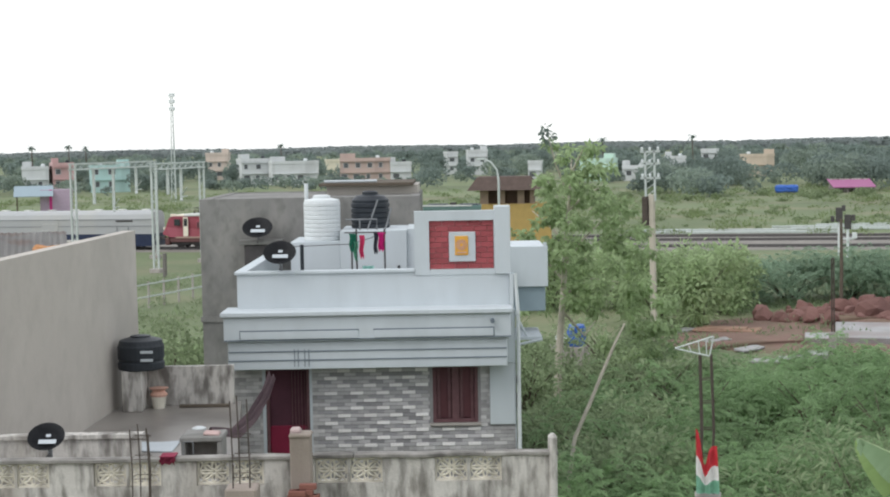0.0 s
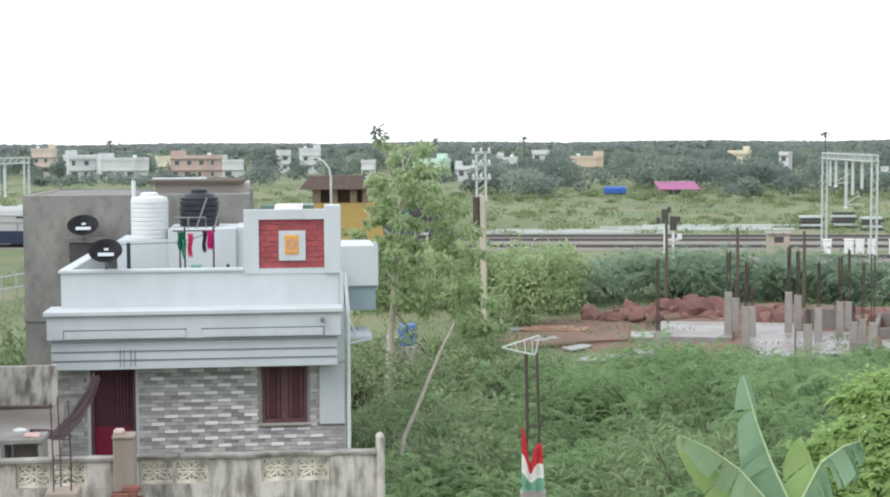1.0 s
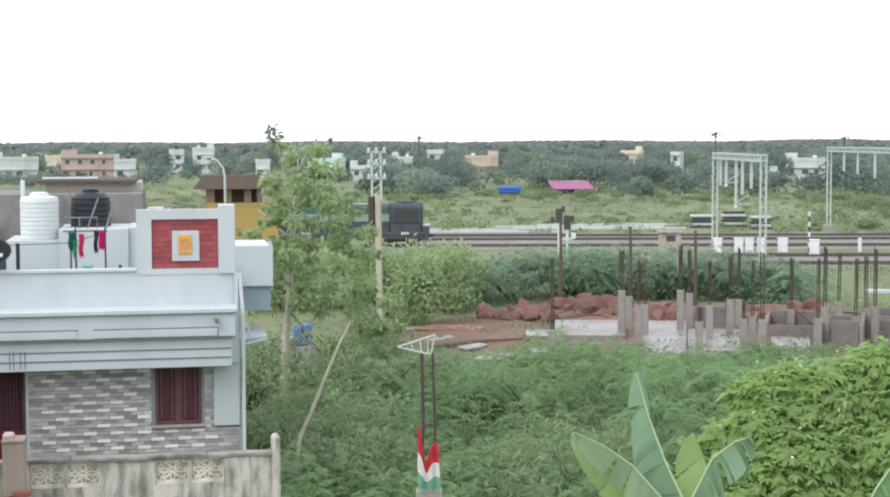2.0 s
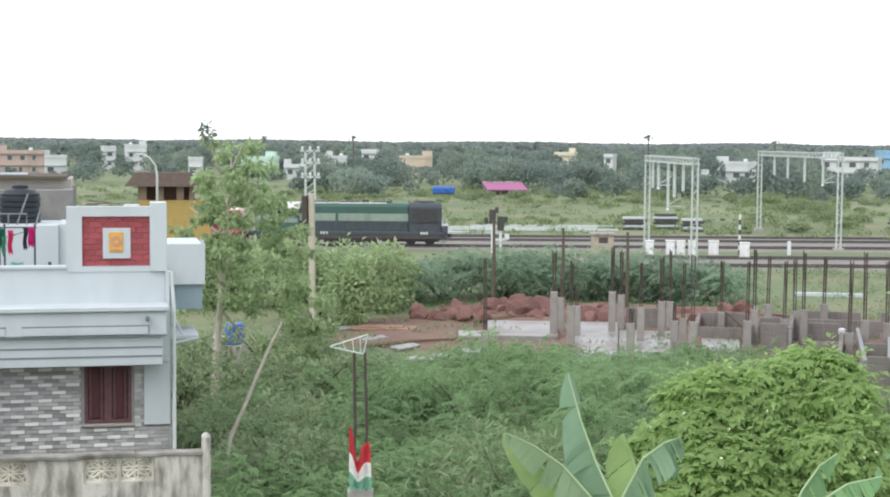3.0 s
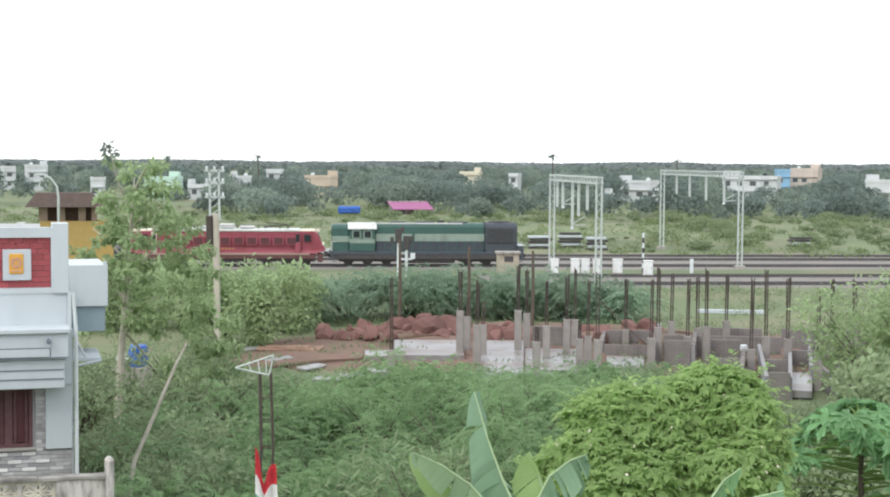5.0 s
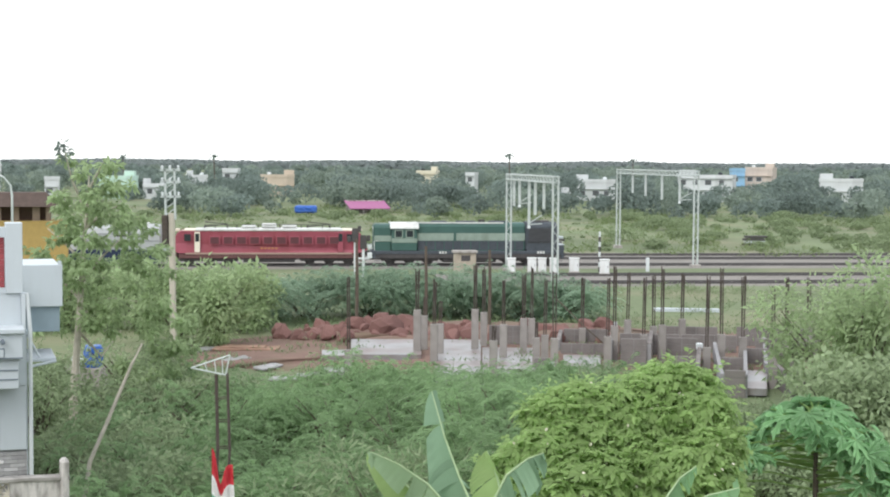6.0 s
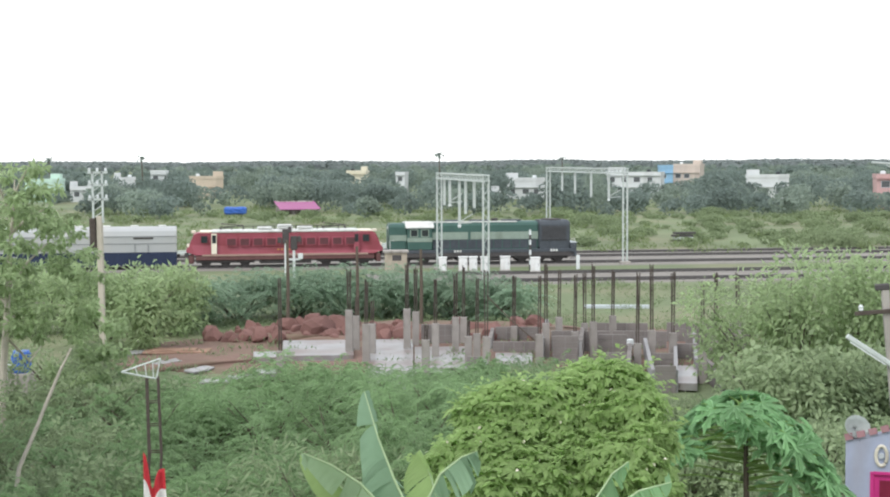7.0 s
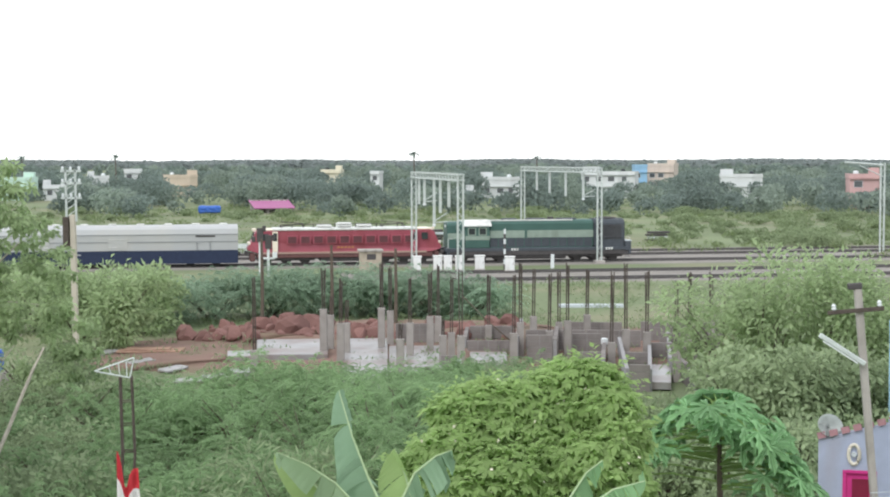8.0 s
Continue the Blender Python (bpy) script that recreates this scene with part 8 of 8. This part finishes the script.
# ---- stone cladding of the front wall, and the brick panel ----
def cladding():
    wall = [c for c in HOUSE.children if c.name.startswith("wall")][0]
    q = random.Random(3)

    def unit(w, h, dp, m):
        bm = bmesh.new()
        box(bm, -w / 2, w / 2, -dp, 0, -h / 2, h / 2, bevel=0.006)
        return mesh_of(bm, "stone", m)
    rows, h = 26, 0.083
    pitch = 0.57
    tones = {"pale": PALESTONE, "mid": STONE, "dark": DARKSTONE}
    proud = {"pale": 0.040, "mid": 0.022, "dark": 0.014}
    kinds = {}
    holes = ((-4.06, -2.97, 3.2, 5.36), (-0.40, 0.72, 3.98, 5.36), (0.92, 1.47, 3.98, 5.36))
    rest, count = bmesh.new(), 0
    for r in range(rows):
        z = 3.20 + (r + 0.5) * h
        edge = sorted((h0, h1) for h0, h1, z0, z1 in holes if z0 - 0.04 < z < z1)
        free, left = [], -4.70
        for h0, h1 in edge:
            free.append((left, h0))
            left = h1
        if left < 1.4:
            free.append((left, 1.47))
        # a course of pale stones among grey ones, then a darker course set back; every second pair is moved half a pitch
        course = (("pale", 0.29), ("mid", 0.28)) if r % 2 == 0 else (("dark", 0.31), ("mid", 0.26))
        start = -4.70 - pitch + (pitch / 2 if r // 2 % 2 else 0.0) + (0.13 if r % 2 else 0.0)
        k = 0
        while start < 1.47:
            kind, w = course[k % 2]
            k += 1
            a0, b0 = start, start + w - 0.007
            start += w
            tone = kind if q.random() > 0.12 else q.choice(("mid", "mid", "dark"))
            for f0, f1 in free:
                a, b = max(a0, f0), min(b0, f1)
                if b - a < 0.03:
                    continue
                if b - a > w - 0.008 and z > 3.55 and a > -3 and b < 1.0 and count < 290:
                    if (w, tone) not in kinds:
                        kinds[(w, tone)] = unit(w - 0.007, h - 0.008, proud[tone], tones[tone])
                    part("stone", kinds[(w, tone)], None, wall, at=pose((a + b) / 2 + 1.6, 31.999 - 32, z))
                    count += 1
                else:
                    box(rest, a + 1.6, b + 1.6, -0.025, -0.001, z - h / 2 + 0.004, z + h / 2 - 0.004)
    tagged(part("cladding", rest, mat("grey_ledge_stone_rest", (0.41, 0.40, 0.40), 0.8, var=0.6, scale=5, bump=0.5, island=1.2), wall), kind="stuff")
    # red bricks round the plaque
    fea = [c for c in HOUSE.children if c.name.startswith("feature_wall")][0]
    rows, h = 9, 1.06 / 9
    full, half = (mesh_of(box(bmesh.new(), -w / 2, w / 2, -0.03, 0, -h / 2 + 0.005, h / 2 - 0.005, bevel=0.004), "brick", REDBRICK) for w in (0.272, 0.131))
    for r in range(rows):
        z = 7.42 + (r + 0.5) * h
        u = -0.35 + 0.003
        first = r % 2 == 1
        while u < 1.05:
            w = 0.131 if first or u + 0.272 > 1.06 else 0.272
            first = False
            if u + w > 1.062:
                break
            part("brick", full if w > 0.2 else half, None, fea, at=pose(u + w / 2 + 1.6, 32.068 - 32, z))
            u += w + 0.010


cladding()


def motions():
    gap = 0.8
    offsets = ((GREEN, -9.0), (RED, -18.75 - 9.25), (COACHES[0], -37.3 - gap - 11.5), (COACHES[1], -37.3 - 2 * gap - 23.0 - 11.5))
    for vehicle, back in offsets:
        walk(vehicle, [(t, rwm(s + back, TRAIN_N, RAILTOP)) for t, s in FRONT])
        # the wheels roll with it: 8.05 m a second on a radius of 0.52 m
        for wheel in vehicle.children_recursive:
            if wheel.name.startswith("wheel"):
                rest, turn = wheel.matrix_basis.copy(), -1 if wheel.location.y > 0 else 1
                walk(wheel, [(k / 10, rest @ pose(0, 0, 0, 0, 0, turn * 88.7 * k)) for k in range(81)])


motions()
